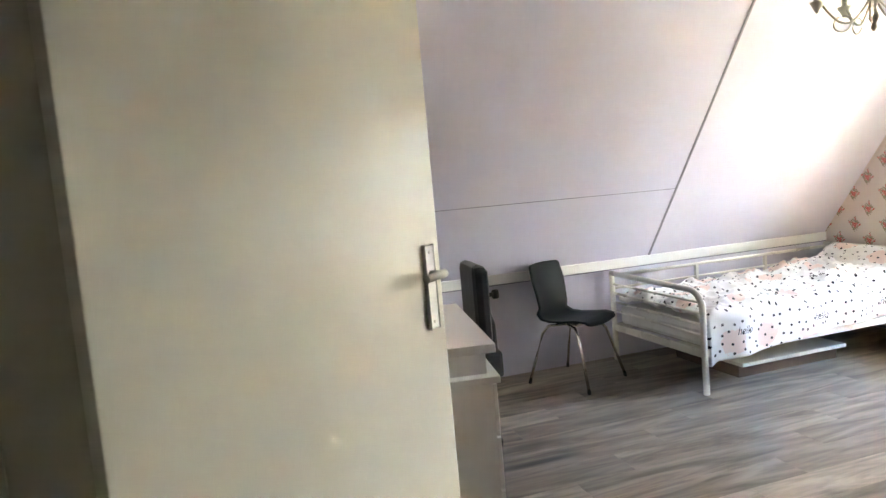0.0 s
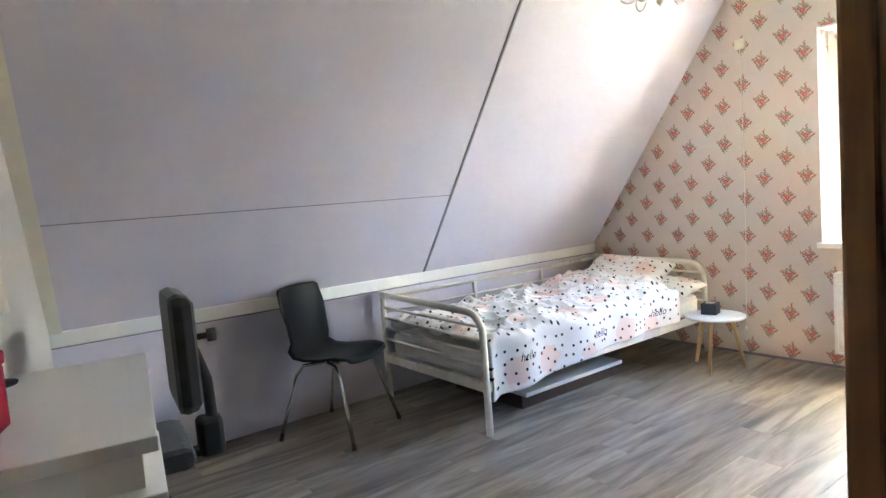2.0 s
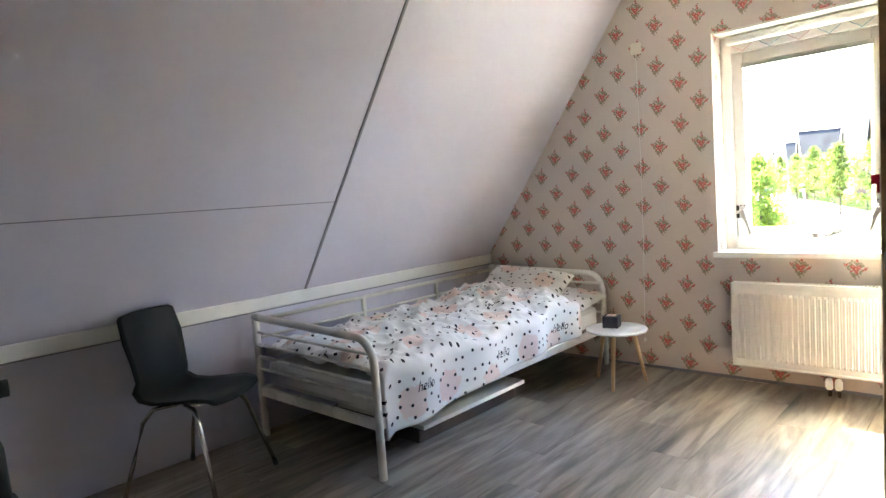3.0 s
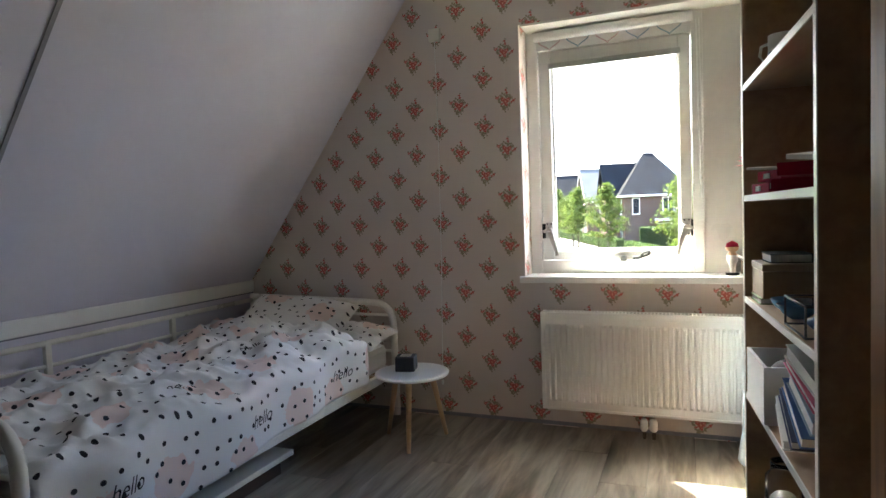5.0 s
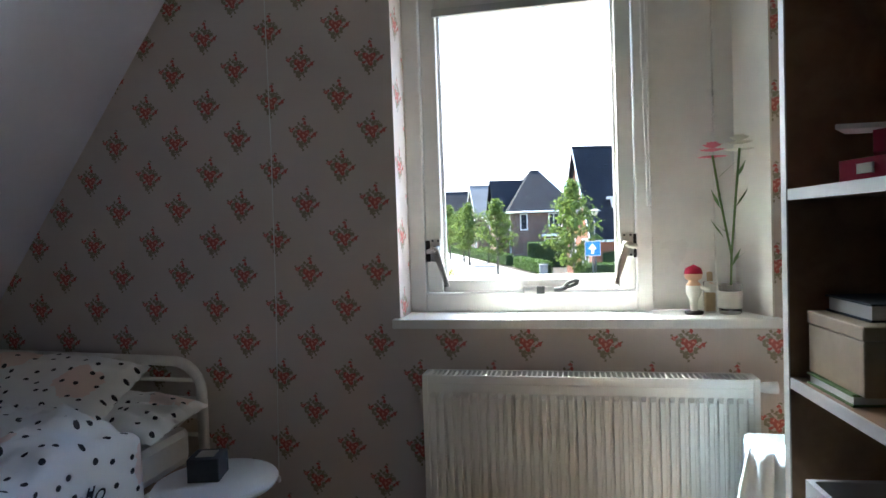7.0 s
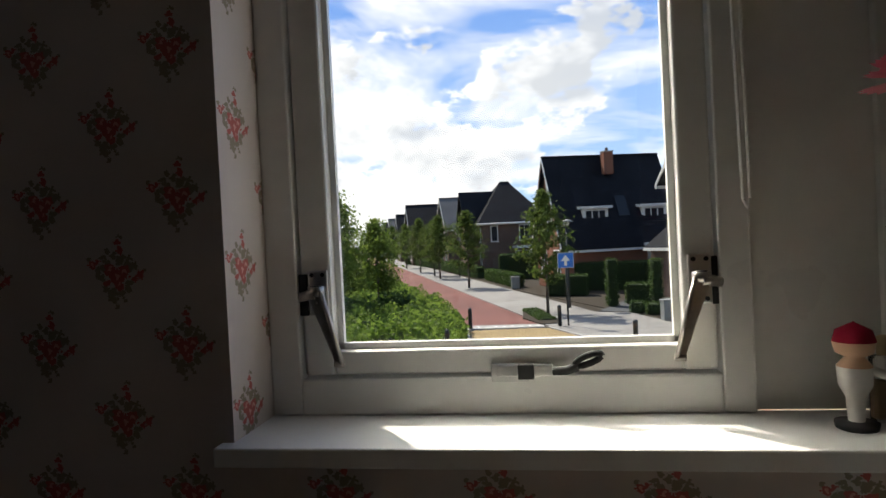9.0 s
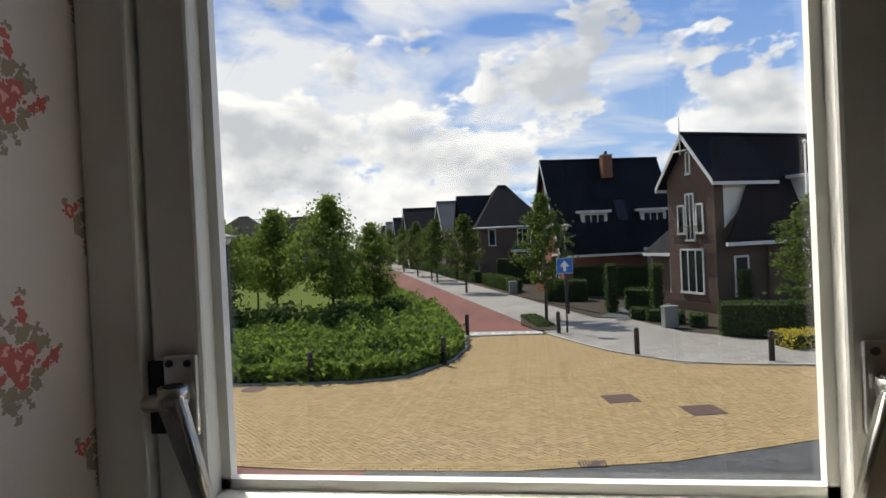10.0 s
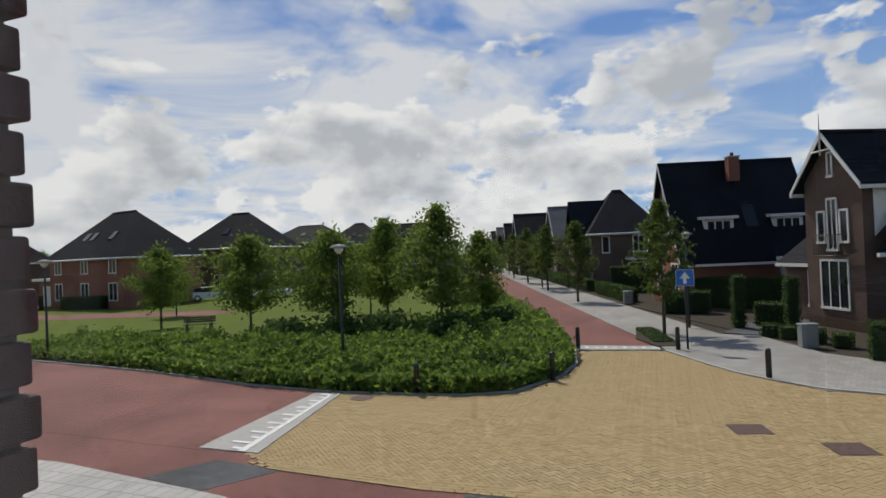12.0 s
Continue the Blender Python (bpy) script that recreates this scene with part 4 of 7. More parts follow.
# mug and bits on the upper shelf
mg = thing("mug", CASE @ pose(-1.08, 3.32, SH[4]), "white mug with dark blue stripe", "mug")
part("cup", lathe(B(), [(0.033, 0), (0.04, 0.006), (0.041, 0.095), (0.037, 0.095), (0.036, 0.012), (0.0, 0.011)], 24), "white", mg)
k = B()
rod(k, [(0.036, 0, 0.078), (0.062, 0, 0.072), (0.066, 0, 0.045), (0.055, 0, 0.025), (0.036, 0, 0.02)], 0.005, 8)
part("handle", k, "white", mg, m=pose(0, 0, 0, 0, 0, 150))
part("stripe", lathe(B(), [(0.0415, 0.03), (0.0418, 0.032), (0.0418, 0.044), (0.0415, 0.046)], 24), "navy", mg)
flat_item("tin_box", CASE @ pose(-1.02, 3.10, SH[4]), 0.12, 0.2, 0.07, "red", "dark red tin on the upper shelf", "tin", False)
sp = thing("grey_bowl", CASE @ pose(-1.05, 2.84, SH[4]), "dark grey bowl on the upper shelf", "bowl")
part("bowl", lathe(B(), [(0.03, 0), (0.06, 0.03), (0.075, 0.07), (0.07, 0.07), (0.05, 0.03), (0.0, 0.012)], 24), "slate", sp)
# shelf with wooden box, pots, bowls, glass case
wb = thing("wooden_box", CASE @ pose(-1.05, 3.44, SH[2] + 0.02), "pale wooden box on the shelf", "box")
part("body", box(B(), -0.085, -0.09, 0, 0.085, 0.09, 0.085, 0.003), "kraft", wb)
part("lid", box(B(), -0.087, -0.092, 0.086, 0.087, 0.092, 0.108, 0.003), "kraft", wb)
flat_item("grey_book", CASE @ pose(-1.05, 3.45, SH[2] + 0.129), 0.12, 0.14, 0.028, "slate", "grey book lying on the wooden box", "book")
flat_item("green_book", CASE @ pose(-1.06, 3.45, SH[2]), 0.16, 0.15, 0.019, "leaf_in", "thin green book under the wooden box", "book")
bw = thing("glass_bowl", CASE @ pose(-1.085, 3.24, SH[2]), "small blue glass bowl on the shelf", "bowl")
part("bowl", lathe(B(), [(0.02, 0), (0.038, 0.014), (0.052, 0.038), (0.049, 0.038), (0.035, 0.016), (0.0, 0.005)], 24), "blueglass", bw)
bw2 = copy_thing(bw, CASE @ pose(-1.09, 3.125, SH[2]))
gc = thing("glass_case", CASE @ pose(-1.07, 2.93, SH[2]), "little glass jewellery case with dark metal edges", "glass case")
k = B()
for x in (-0.07, 0.07):
    for y in (-0.1, 0.1):
        rod(k, [(x, y, 0), (x, y, 0.075)], 0.003, 6)
for z in (0.002, 0.075):
    for y in (-0.1, 0.1):
        rod(k, [(-0.07, y, z), (0.07, y, z)], 0.003, 6)
    for x in (-0.07, 0.07):
        rod(k, [(x, -0.1, z), (x, 0.1, z)], 0.003, 6)
part("frame", k, "slate", gc)
part("lid_pane", box(B(), -0.07, -0.1, 0.074, 0.07, 0.1, 0.076), "glass", gc)
part("trinket", lathe(B(), [(0.03, 0.004), (0.045, 0.02), (0.02, 0.035), (0.003, 0.04)], 9, (0, 0.02, 0)), "blue", gc)
pc = thing("pen_cup", CASE @ pose(-0.95, 2.94, SH[2]), "dark pen cup holding pens", "pen cup")
part("cup", lathe(B(), [(0.04, 0), (0.043, 0.11), (0.039, 0.11), (0.037, 0.01), (0, 0.008)], 20), "slate", pc)
for i in range(4):
    k = B()
    rod(k, [(0.01 * i - 0.015, 0.006 * i, 0.01), (0.018 * i - 0.03, 0.02 - 0.012 * i, 0.17 + 0.012 * i)], 0.004, 6)
    part("pen", k, ("alu", "red", "ink", "page")[i], pc)
# lower shelf: white crate and leaning books
cr = thing("storage_crate", CASE @ pose(-1.03, 3.35, SH[1]), "white open storage crate holding dark things", "crate")
for a in ((-0.13, -0.14, 0, 0.13, -0.13, 0.17), (-0.13, 0.13, 0, 0.13, 0.14, 0.17), (-0.13, -0.13, 0, -0.12, 0.13, 0.17), (0.12, -0.13, 0, 0.13, 0.13, 0.17), (-0.12, -0.13, 0, 0.12, 0.13, 0.01)):
    part("crate_wall", box(B(), *a), "white", cr)
part("dark_cloth", lathe(B(), [(0.1, 0.02), (0.11, 0.10), (0.07, 0.15), (0.02, 0.165)], 11), "darkback", cr)
for i, (y, z, mt, th, tilt) in enumerate(((3.08, 0.0, "page", 0.03, 20), (3.02, 0.035, "navy", 0.028, 24), (2.96, 0.07, "blue", 0.035, 26), (2.89, 0.115, "greyblue", 0.04, 22), (2.90, 0.165, "pink", 0.02, 20), (2.87, 0.19, "page", 0.035, 18))):
    flat_item("book", CASE @ pose(-1.03, y - 0.02, SH[1] + z + 0.045, tilt, 0, 3 * i - 6), 0.24, 0.19 + 0.01 * (i % 3), th, mt, "book lying in a leaning pile on the shelf", "book")
# bottom: bottle, magazines
bt = thing("glass_jar", CASE @ pose(-1.07, 3.40, SH[0]), "tall clear glass jar with shells", "jar")
part("jar", lathe(B(), [(0.05, 0), (0.056, 0.01), (0.056, 0.2), (0.04, 0.22), (0.04, 0.25), (0.036, 0.25), (0.036, 0.22), (0.05, 0.2), (0.05, 0.01), (0, 0.008)], 24), "glass", bt)
part("filling", lathe(B(), [(0.047, 0.012), (0.048, 0.12), (0.03, 0.14), (0.003, 0.145)], 14), "page", bt)
for i in range(6):
    flat_item("magazine", CASE @ pose(-1.02, 3.00 - 0.01 * i, SH[0] + 0.014 * i, 0, 0, 5 * (i % 3) - 5), 0.26, 0.34, 0.013, ("page", "pink", "greyblue", "red", "page", "navy")[i], "magazine in a stack on the bottom shelf", "magazine")
# pale blue cloth hanging between radiator and bookcase
cl = B()
rows = []
for j in range(16):
    z = 0.52 - j * 0.031
    rows.append([cl.verts.new((-1.085 + 0.16 * i / 18 - 0.004 * j + 0.02 * noise.noise((i * 0.3, j * 0.1, 2)), 4.10 + 0.03 * math.sin(i * 1.1) * (0.4 + 0.05 * j) - 0.006 * i, z)) for i in range(19)])
for r0, r1 in zip(rows, rows[1:]):
    for i in range(18):
        cl.faces.new((r0[i], r0[i + 1], r1[i + 1], r1[i])).smooth = True
cloth = solid("folded_cloth", cl, "bluecloth", "pale blue pleated cloth bag beside the bookcase", "cloth")
cloth.modifiers.new("thick", "SOLIDIFY").thickness = 0.01
solid("laundry_basket", box(B(), -1.055, 4.12, 0.0, -0.90, 4.29, 0.5, 0.02), "bluecloth", "pale blue cloth basket standing beside the bookcase", "basket")

# ---- things on the sill ----
fg = B()
lathe(fg, [(0.030, 0), (0.032, 0.01), (0.012, 0.012), (0.014, 0.05), (0.024, 0.07), (0.026, 0.10), (0.014, 0.115), (0.027, 0.122), (0.031, 0.14), (0.026, 0.158), (0.0, 0.172)], 20)
rod(fg, [(0.02, -0.01, 0.095), (0.045, -0.03, 0.085), (0.05, -0.035, 0.11)], 0.008, 8)
fig = solid("figurine", fg, "skin", "small painted sports bobblehead figurine on the sill", "figurine", m=pose(-1.125, 4.575, WZ0))
fmats = ["rubber", "page", "skin", "red"]
for k in fmats[:2] + ["red"]:
    fig.data.materials.append(M[k])
for f in fig.data.polygons:
    z = f.center.z
    f.material_index = 1 if z < 0.014 else 2 if z < 0.104 else 0 if z < 0.138 else 3
bo = thing("perfume_bottle", pose(-1.065, 4.61, WZ0), "clear perfume bottle with a brass cap on the sill", "bottle")
part("bottle", box(B(), -0.02, -0.012, 0, 0.02, 0.012, 0.11, 0.005), "glass", bo)
part("perfume", box(B(), -0.016, -0.009, 0.005, 0.016, 0.009, 0.07, 0.003), "kraft", bo)
part("cap", lathe(B(), [(0.009, 0.11), (0.01, 0.112), (0.01, 0.14), (0.004, 0.143)], 12), "kraft", bo)
va = thing("glass_vase", pose(-1.005, 4.585, WZ0), "clear glass tumbler vase with a pink and a white flower", "vase")
part("glass_body", lathe(B(), [(0.033, 0), (0.036, 0.004), (0.038, 0.1), (0.034, 0.1), (0.032, 0.012), (0, 0.01)], 24), "glass", va)
part("printed_band", lathe(B(), [(0.0385, 0.02), (0.039, 0.022), (0.0395, 0.075), (0.039, 0.077)], 24), "offwhite", va)
for i, (dx, dz, pm) in enumerate(((-0.055, 0.54, "petal"), (0.03, 0.56, "petalw"))):
    k = B()
    rod(k, [(0, 0, 0.02), (0.004, -0.01, 0.2), (dx * 0.6, -0.02, 0.4), (dx, -0.03, dz)], 0.004, 7)
    stem = part("stem", k, "leaf_in", va)
    for q in range(4):
        f = B()
        c0 = Vector((dx * (0.15 + 0.2 * q), -0.008 - 0.004 * q, 0.16 + 0.1 * q))
        d1 = Vector((math.cos(2.1 * q + i), math.sin(2.1 * q + i) * 0.5, 0.9)).normalized()
        s1 = Vector((-d1.y, d1.x, 0)).normalized() * 0.008
        f.faces.new([f.verts.new(c0), f.verts.new(c0 + d1 * 0.035 + s1), f.verts.new(c0 + d1 * 0.08), f.verts.new(c0 + d1 * 0.035 - s1)])
        part("leaf", f, "leaf_in", stem)
    k = B()
    for ring, (rr_, nn_, zz) in enumerate(((0.052, 16, 0.0), (0.044, 14, 0.012), (0.034, 11, 0.022), (0.02, 8, 0.03))):
        for q in range(nn_):
            a = 2 * math.pi * (q + 0.5 * ring) / nn_
            c0 = Vector((dx, -0.03, dz + zz))
            d1 = Vector((math.cos(a), math.sin(a), 0.28 * ring - 0.1))
            s1 = Vector((-math.sin(a), math.cos(a), 0))
            k.faces.new([k.verts.new(c0), k.verts.new(c0 + d1 * rr_ * 0.6 + s1 * 0.013), k.verts.new(c0 + d1 * rr_), k.verts.new(c0 + d1 * rr_ * 0.6 - s1 * 0.013)])
    part("blossom", k, pm, stem)

# ---- chandelier ----
chn = thing("chandelier", pose(-1.88, 2.39, 0.23), "small antique silver chandelier with curled arms", "chandelier")
k = B()
rod(k, [(0, 0, 1.98), (0, 0, (CZ - 0.23))], 0.004, 8)
part("suspension", k, "silver", chn)
part("body", lathe(B(), [(0.004, 1.72), (0.014, 1.735), (0.008, 1.755), (0.022, 1.78), (0.012, 1.82), (0.026, 1.87), (0.01, 1.92), (0.006, 1.99)], 18), "silver", chn)
part("ceiling_cup", lathe(B(), [(0.05, (CZ - 0.23)), (0.045, (CZ - 0.23) - 0.02), (0.01, (CZ - 0.23) - 0.05)], 20), "silver", chn)
for i in range(5):
    a = radians(72 * i + 15)
    k = B()
    pts = []
    for q in range(22):
        u_ = q / 21
        pts.append((0.015 + 0.2 * u_, 1.86 - 0.085 * math.sin(u_ * math.pi * 1.15)))
    for q in range(12):
        th = q / 11 * 5.2
        pts.append((0.215 + 0.0 - 0.03 * math.sin(th) * (1 - q / 16), 1.885 + 0.03 - 0.03 * math.cos(th) * (1 - q / 16)))
    rod(k, [(math.cos(a) * r, math.sin(a) * r, z) for r, z in pts[:22]], 0.0055, 8)
    arm = part("arm", k, "silver", chn)
    k = B()
    rod(k, [(math.cos(a) * (0.12 - 0.035 * math.sin(q / 15 * 6)), math.sin(a) * (0.12 - 0.035 * math.sin(q / 15 * 6)), 1.775 + 0.035 * math.cos(q / 15 * 6)) for q in range(16)], 0.004, 7)
    part("scroll", k, "silver", arm)
    k = B()
    lathe(k, [(0.006, 1.84), (0.03, 1.885), (0.032, 1.89), (0.012, 1.893), (0.012, 1.97), (0.004, 1.972)], 14, (math.cos(a) * 0.215, math.sin(a) * 0.215, 0))
    part("candle_cup", k, "petalw", arm)


# ================= outside =================
GZ = -2.8    # street level


def site(x, y):
    """From the street's own plan to the room's axes."""
    return (0.9854 * x - 0.0479 * y - 0.089, -0.0031 * x + 1.0838 * y + 0.229)


def island_mat(name, c1, c2, rough=0.7, trans=0.0):
    """Colour that shifts from leaf to leaf or brick to brick within one mesh."""
    m = bpy.data.materials.new(name)
    n, l, p = nodes_of(m)
    g = n.new("ShaderNodeNewGeometry")
    nz = n.new("ShaderNodeTexNoise")
    tc = n.new("ShaderNodeTexCoord")
    nz.inputs["Scale"].default_value = 0.7
    l.new(tc.outputs["Object"], nz.inputs["Vector"])
    f = math_node(n, l, "ADD", math_node(n, l, "MULTIPLY", g.outputs["Random Per Island"], 0.7), math_node(n, l, "MULTIPLY", nz.outputs["Fac"], 0.4))
    l.new(mix_col(n, l, f, c1, c2), p.inputs["Base Color"])
    p.inputs["Roughness"].default_value = rough
    p.inputs["Specular IOR Level"].default_value = 0.25
    if trans:
        tr, mx = n.new("ShaderNodeBsdfTranslucent"), n.new("ShaderNodeMixShader")
        l.new(mix_col(n, l, f, tuple(min(1, v * 1.6) for v in c1), tuple(min(1, v * 1.6) for v in c2)), tr.inputs["Color"])
        mx.inputs[0].default_value = trans
        l.new(p.outputs[0], mx.inputs[1]), l.new(tr.outputs[0], mx.inputs[2])
        l.new(mx.outputs[0], n["Material Output"].inputs["Surface"])
    return m


M.update({
    "leaf": island_mat("tree_leaves", (0.04, 0.085, 0.016), (0.20, 0.255, 0.048), 0.75, 0.42),
    "leaf2": island_mat("ground_cover_leaves", (0.03, 0.075, 0.012), (0.22, 0.30, 0.055), 0.75, 0.42),
    "leafd": island_mat("street_tree_leaves", (0.04, 0.075, 0.016), (0.13, 0.17, 0.035), 0.75, 0.35),
    "leafh": island_mat("hedge_leaves", (0.028, 0.06, 0.014), (0.08, 0.125, 0.03), 0.75, 0.3),
    "leafy": island_mat("golden_leaves", (0.30, 0.26, 0.03), (0.60, 0.50, 0.06), 0.6, 0.3),
    # near-black green: the shade inside foliage is put into this colour
    "under_green": mat("painted_leaf_shade", (0.018, 0.032, 0.01), 0.95, 0.3, 3),
    "bark": mat("grey_bark", (0.10, 0.085, 0.065), 0.9, 0.25, 12, bump=0.5),
    "grass": mat("mown_grass", (0.10, 0.135, 0.018), 0.95, 0.22, 0.6, fine=14, bump=0.5, spec=0.1),
    "soil": mat("dark_soil", (0.06, 0.05, 0.038), 0.95, 0.25, 2, bump=0.4, spec=0.1),
    "yellow": island_mat("yellow_pavers", (0.31, 0.22, 0.105), (0.43, 0.32, 0.165), 0.9),
    "joint": mat("sandy_joint", (0.20, 0.155, 0.085), 0.95, 0.15, 3),
    "redroad": brick_mat("red_clinker_road", (0.19, 0.075, 0.062), (0.24, 0.10, 0.085), (0.16, 0.09, 0.075), 0.21, 0.07, 0.006, 0.75),
    "greypave": brick_mat("grey_concrete_slabs", (0.28, 0.265, 0.245), (0.34, 0.325, 0.30), (0.22, 0.21, 0.19), 0.3, 0.3, 0.008, 0.3, var=0.15),
    "darkpave": brick_mat("anthracite_pavers", (0.075, 0.08, 0.085), (0.12, 0.125, 0.13), (0.05, 0.05, 0.05), 0.21, 0.105, 0.006, 0.2),
    "slab": brick_mat("pale_walkway_slabs", (0.42, 0.40, 0.37), (0.50, 0.48, 0.45), (0.2, 0.2, 0.18), 0.3, 0.45, 0.01, 0.05, var=0.12),
    "concrete": mat("pale_concrete", (0.38, 0.365, 0.34), 0.85, 0.12, 3, bump=0.2),
    "roadwhite": mat("white_road_paint", (0.74, 0.73, 0.70), 0.7, 0.1, 6),
    "rust": mat("rusty_cover", (0.10, 0.055, 0.042), 0.8, 0.3, 8, bump=0.4),
    "brownbrick": brick_mat("brown_brick", (0.105, 0.062, 0.047), (0.155, 0.09, 0.068), (0.13, 0.11, 0.10), 0.21, 0.062, 0.010, plane="V"),
    "redbrick": brick_mat("red_brick", (0.26, 0.075, 0.04), (0.36, 0.115, 0.06), (0.22, 0.17, 0.14), 0.21, 0.062, 0.010, plane="V"),
    "tile": brick_mat("black_roof_tiles", (0.016, 0.018, 0.024), (0.03, 0.033, 0.042), (0.008, 0.008, 0.01), 0.24, 0.22, 0.03, plane="V", rough=0.8, var=0.3),
    "tilegrey": brick_mat("grey_roof_tiles", (0.16, 0.16, 0.165), (0.21, 0.21, 0.22), (0.08, 0.08, 0.08), 0.24, 0.22, 0.03, plane="V", rough=0.6),
    "trim": mat("white_house_trim", (0.76, 0.75, 0.72), 0.5, 0.05, 3),
    "darkglass": mat("dark_window_glass", (0.02, 0.024, 0.03), 0.06, 0.2, 1),
    "metal": mat("black_powder_coat", (0.02, 0.022, 0.024), 0.45, 0.1, 6),
    "signblue": mat("blue_sign_enamel", (0.01, 0.14, 0.55), 0.35, 0.05, 4),
    "carblack": mat("black_car_paint", (0.01, 0.011, 0.013), 0.15, 0.1, 2),
    "carwhite": mat("white_car_paint", (0.74, 0.75, 0.76), 0.2, 0.04, 2),
    "wood": mat("grey_bench_wood", (0.07, 0.055, 0.05), 0.8, 0.2, 8),
    "ownbrick": mat("facade_brick", (0.085, 0.05, 0.045), 0.85, 0.3, 18, bump=0.6, rnd=0.2),
    "mortar": mat("facade_mortar", (0.12, 0.10, 0.09), 0.95, 0.15, 20),
})


def cloud_mat():
    """Blue sky with layered and heaped clouds, for the far backdrop."""
    m = bpy.data.materials.new("cloudy_sky")
    n, l, _ = nodes_of(m)
    tc, sep = n.new("ShaderNodeTexCoord"), n.new("ShaderNodeSeparateXYZ")
    l.new(tc.outputs["Object"], sep.inputs[0])
    z = math_node(n, l, "MAXIMUM", sep.outputs[2], 0.0)
    dep = math_node(n, l, "ADD", z, 130)
    cmb = n.new("ShaderNodeCombineXYZ")
    l.new(math_node(n, l, "DIVIDE", sep.outputs[0], dep), cmb.inputs[0])
    l.new(math_node(n, l, "DIVIDE", sep.outputs[1], dep), cmb.inputs[1])
    hi = n.new("ShaderNodeTexNoise")
    hi.inputs["Scale"].default_value, hi.inputs["Detail"].default_value, hi.inputs["Roughness"].default_value, hi.inputs["Distortion"].default_value = 1.15, 9, 0.58, 0.5
    l.new(cmb.outputs[0], hi.inputs["Vector"])
    veil = n.new("ShaderNodeMapRange")
    veil.inputs[1].default_value, veil.inputs[2].default_value = 0.40, 0.56
    # more cloud to the left, more open blue to the right and above
    side = math_node(n, l, "MULTIPLY", math_node(n, l, "DIVIDE", sep.outputs[0], 900), -0.13)
    l.new(math_node(n, l, "ADD", math_node(n, l, "ADD", hi.outputs["Fac"], side), math_node(n, l, "MULTIPLY", z, -0.00012)), veil.inputs[0])
    mp = n.new("ShaderNodeMapping")
    mp.inputs["Scale"].default_value = (0.0062, 0.0062, 0.0105)
    mp.inputs["Location"].default_value = (3.3, 1.2, 0.35)
    l.new(tc.outputs["Object"], mp.inputs["Vector"])
    cu = n.new("ShaderNodeTexNoise")
    cu.inputs["Scale"].default_value, cu.inputs["Detail"].default_value, cu.inputs["Roughness"].default_value = 1.0, 12, 0.57
    l.new(mp.outputs[0], cu.inputs["Vector"])
    band = n.new("ShaderNodeMapRange")
    band.inputs[1].default_value, band.inputs[2].default_value, band.inputs[3].default_value, band.inputs[4].default_value = 90, 330, 0.085, -0.08
    l.new(z, band.inputs[0])
    heap = n.new("ShaderNodeMapRange")
    heap.inputs[1].default_value, heap.inputs[2].default_value = 0.50, 0.54
    l.new(math_node(n, l, "ADD", cu.outputs["Fac"], band.outputs[0]), heap.inputs[0])
    # undersides: the same heaps sampled a little higher
    mp2 = n.new("ShaderNodeMapping")
    mp2.inputs["Scale"].default_value = (0.0062, 0.0062, 0.0105)
    mp2.inputs["Location"].default_value = (3.3 - 0.12, 1.2, 0.35 + 0.26)
    l.new(tc.outputs["Object"], mp2.inputs["Vector"])
    cu2 = n.new("ShaderNodeTexNoise")
    cu2.inputs["Scale"].default_value, cu2.inputs["Detail"].default_value, cu2.inputs["Roughness"].default_value = 1.0, 8, 0.52
    l.new(mp2.outputs[0], cu2.inputs["Vector"])
    sh = n.new("ShaderNodeMapRange")
    sh.inputs[1].default_value, sh.inputs[2].default_value = 0.46, 0.62
    l.new(cu2.outputs["Fac"], sh.inputs[0])
    gr = n.new("ShaderNodeMapRange")
    gr.inputs[1].default_value, gr.inputs[2].default_value = 0, 420
    l.new(z, gr.inputs[0])
    blue = mix_col(n, l, gr.outputs[0], (0.42, 0.60, 0.86), (0.10, 0.25, 0.66))
    c = mix_col(n, l, math_node(n, l, "MULTIPLY", veil.outputs[0], 0.92), blue, (0.80, 0.82, 0.86))
    lum = mix_col(n, l, sh.outputs[0], (0.97, 0.97, 0.97), (0.52, 0.55, 0.60))
    c = mix_col(n, l, math_node(n, l, "MULTIPLY", heap.outputs[0], 0.9), c, lum)
    em = n.new("ShaderNodeEmission")
    em.inputs["Strength"].default_value = 0.95
    l.new(c, em.inputs["Color"]), l.new(em.outputs[0], n["Material Output"].inputs["Surface"])
    return m


for k_ in ("tile", "tilegrey"):
    M[k_].node_tree.nodes["Principled BSDF"].inputs["Specular IOR Level"].default_value = 0.08
M["boxgrey"] = mat("weathered_grey_paint", (0.24, 0.25, 0.245), 0.6, 0.12, 9)
M["clouds"] = cloud_mat()
sk = B()
rows = []
for j in range(15):
    el = radians(-3 + 46 * j / 14)
    rows.append([sk.verts.new((900 * math.sin(radians(-100 + 200 * i / 60)), 900 * math.cos(radians(-100 + 200 * i / 60)), 900 * math.tan(el))) for i in range(61)])
for r0, r1 in zip(rows, rows[1:]):
    for i in range(60):
        sk.faces.new((r0[i], r0[i + 1], r1[i + 1], r1[i])).smooth = True
solid("backdrop_sky", sk, "clouds", "blue summer sky with white heaped clouds", "sky", "structure")


# ---- ground sheets ----
def sheet(name, pts, z, material, label, cat, thick=0.03):
    return solid(name, poly(B(), [(*site(x, y), z) for x, y in pts], (0, 0, -thick)), material, label, cat, "structure")


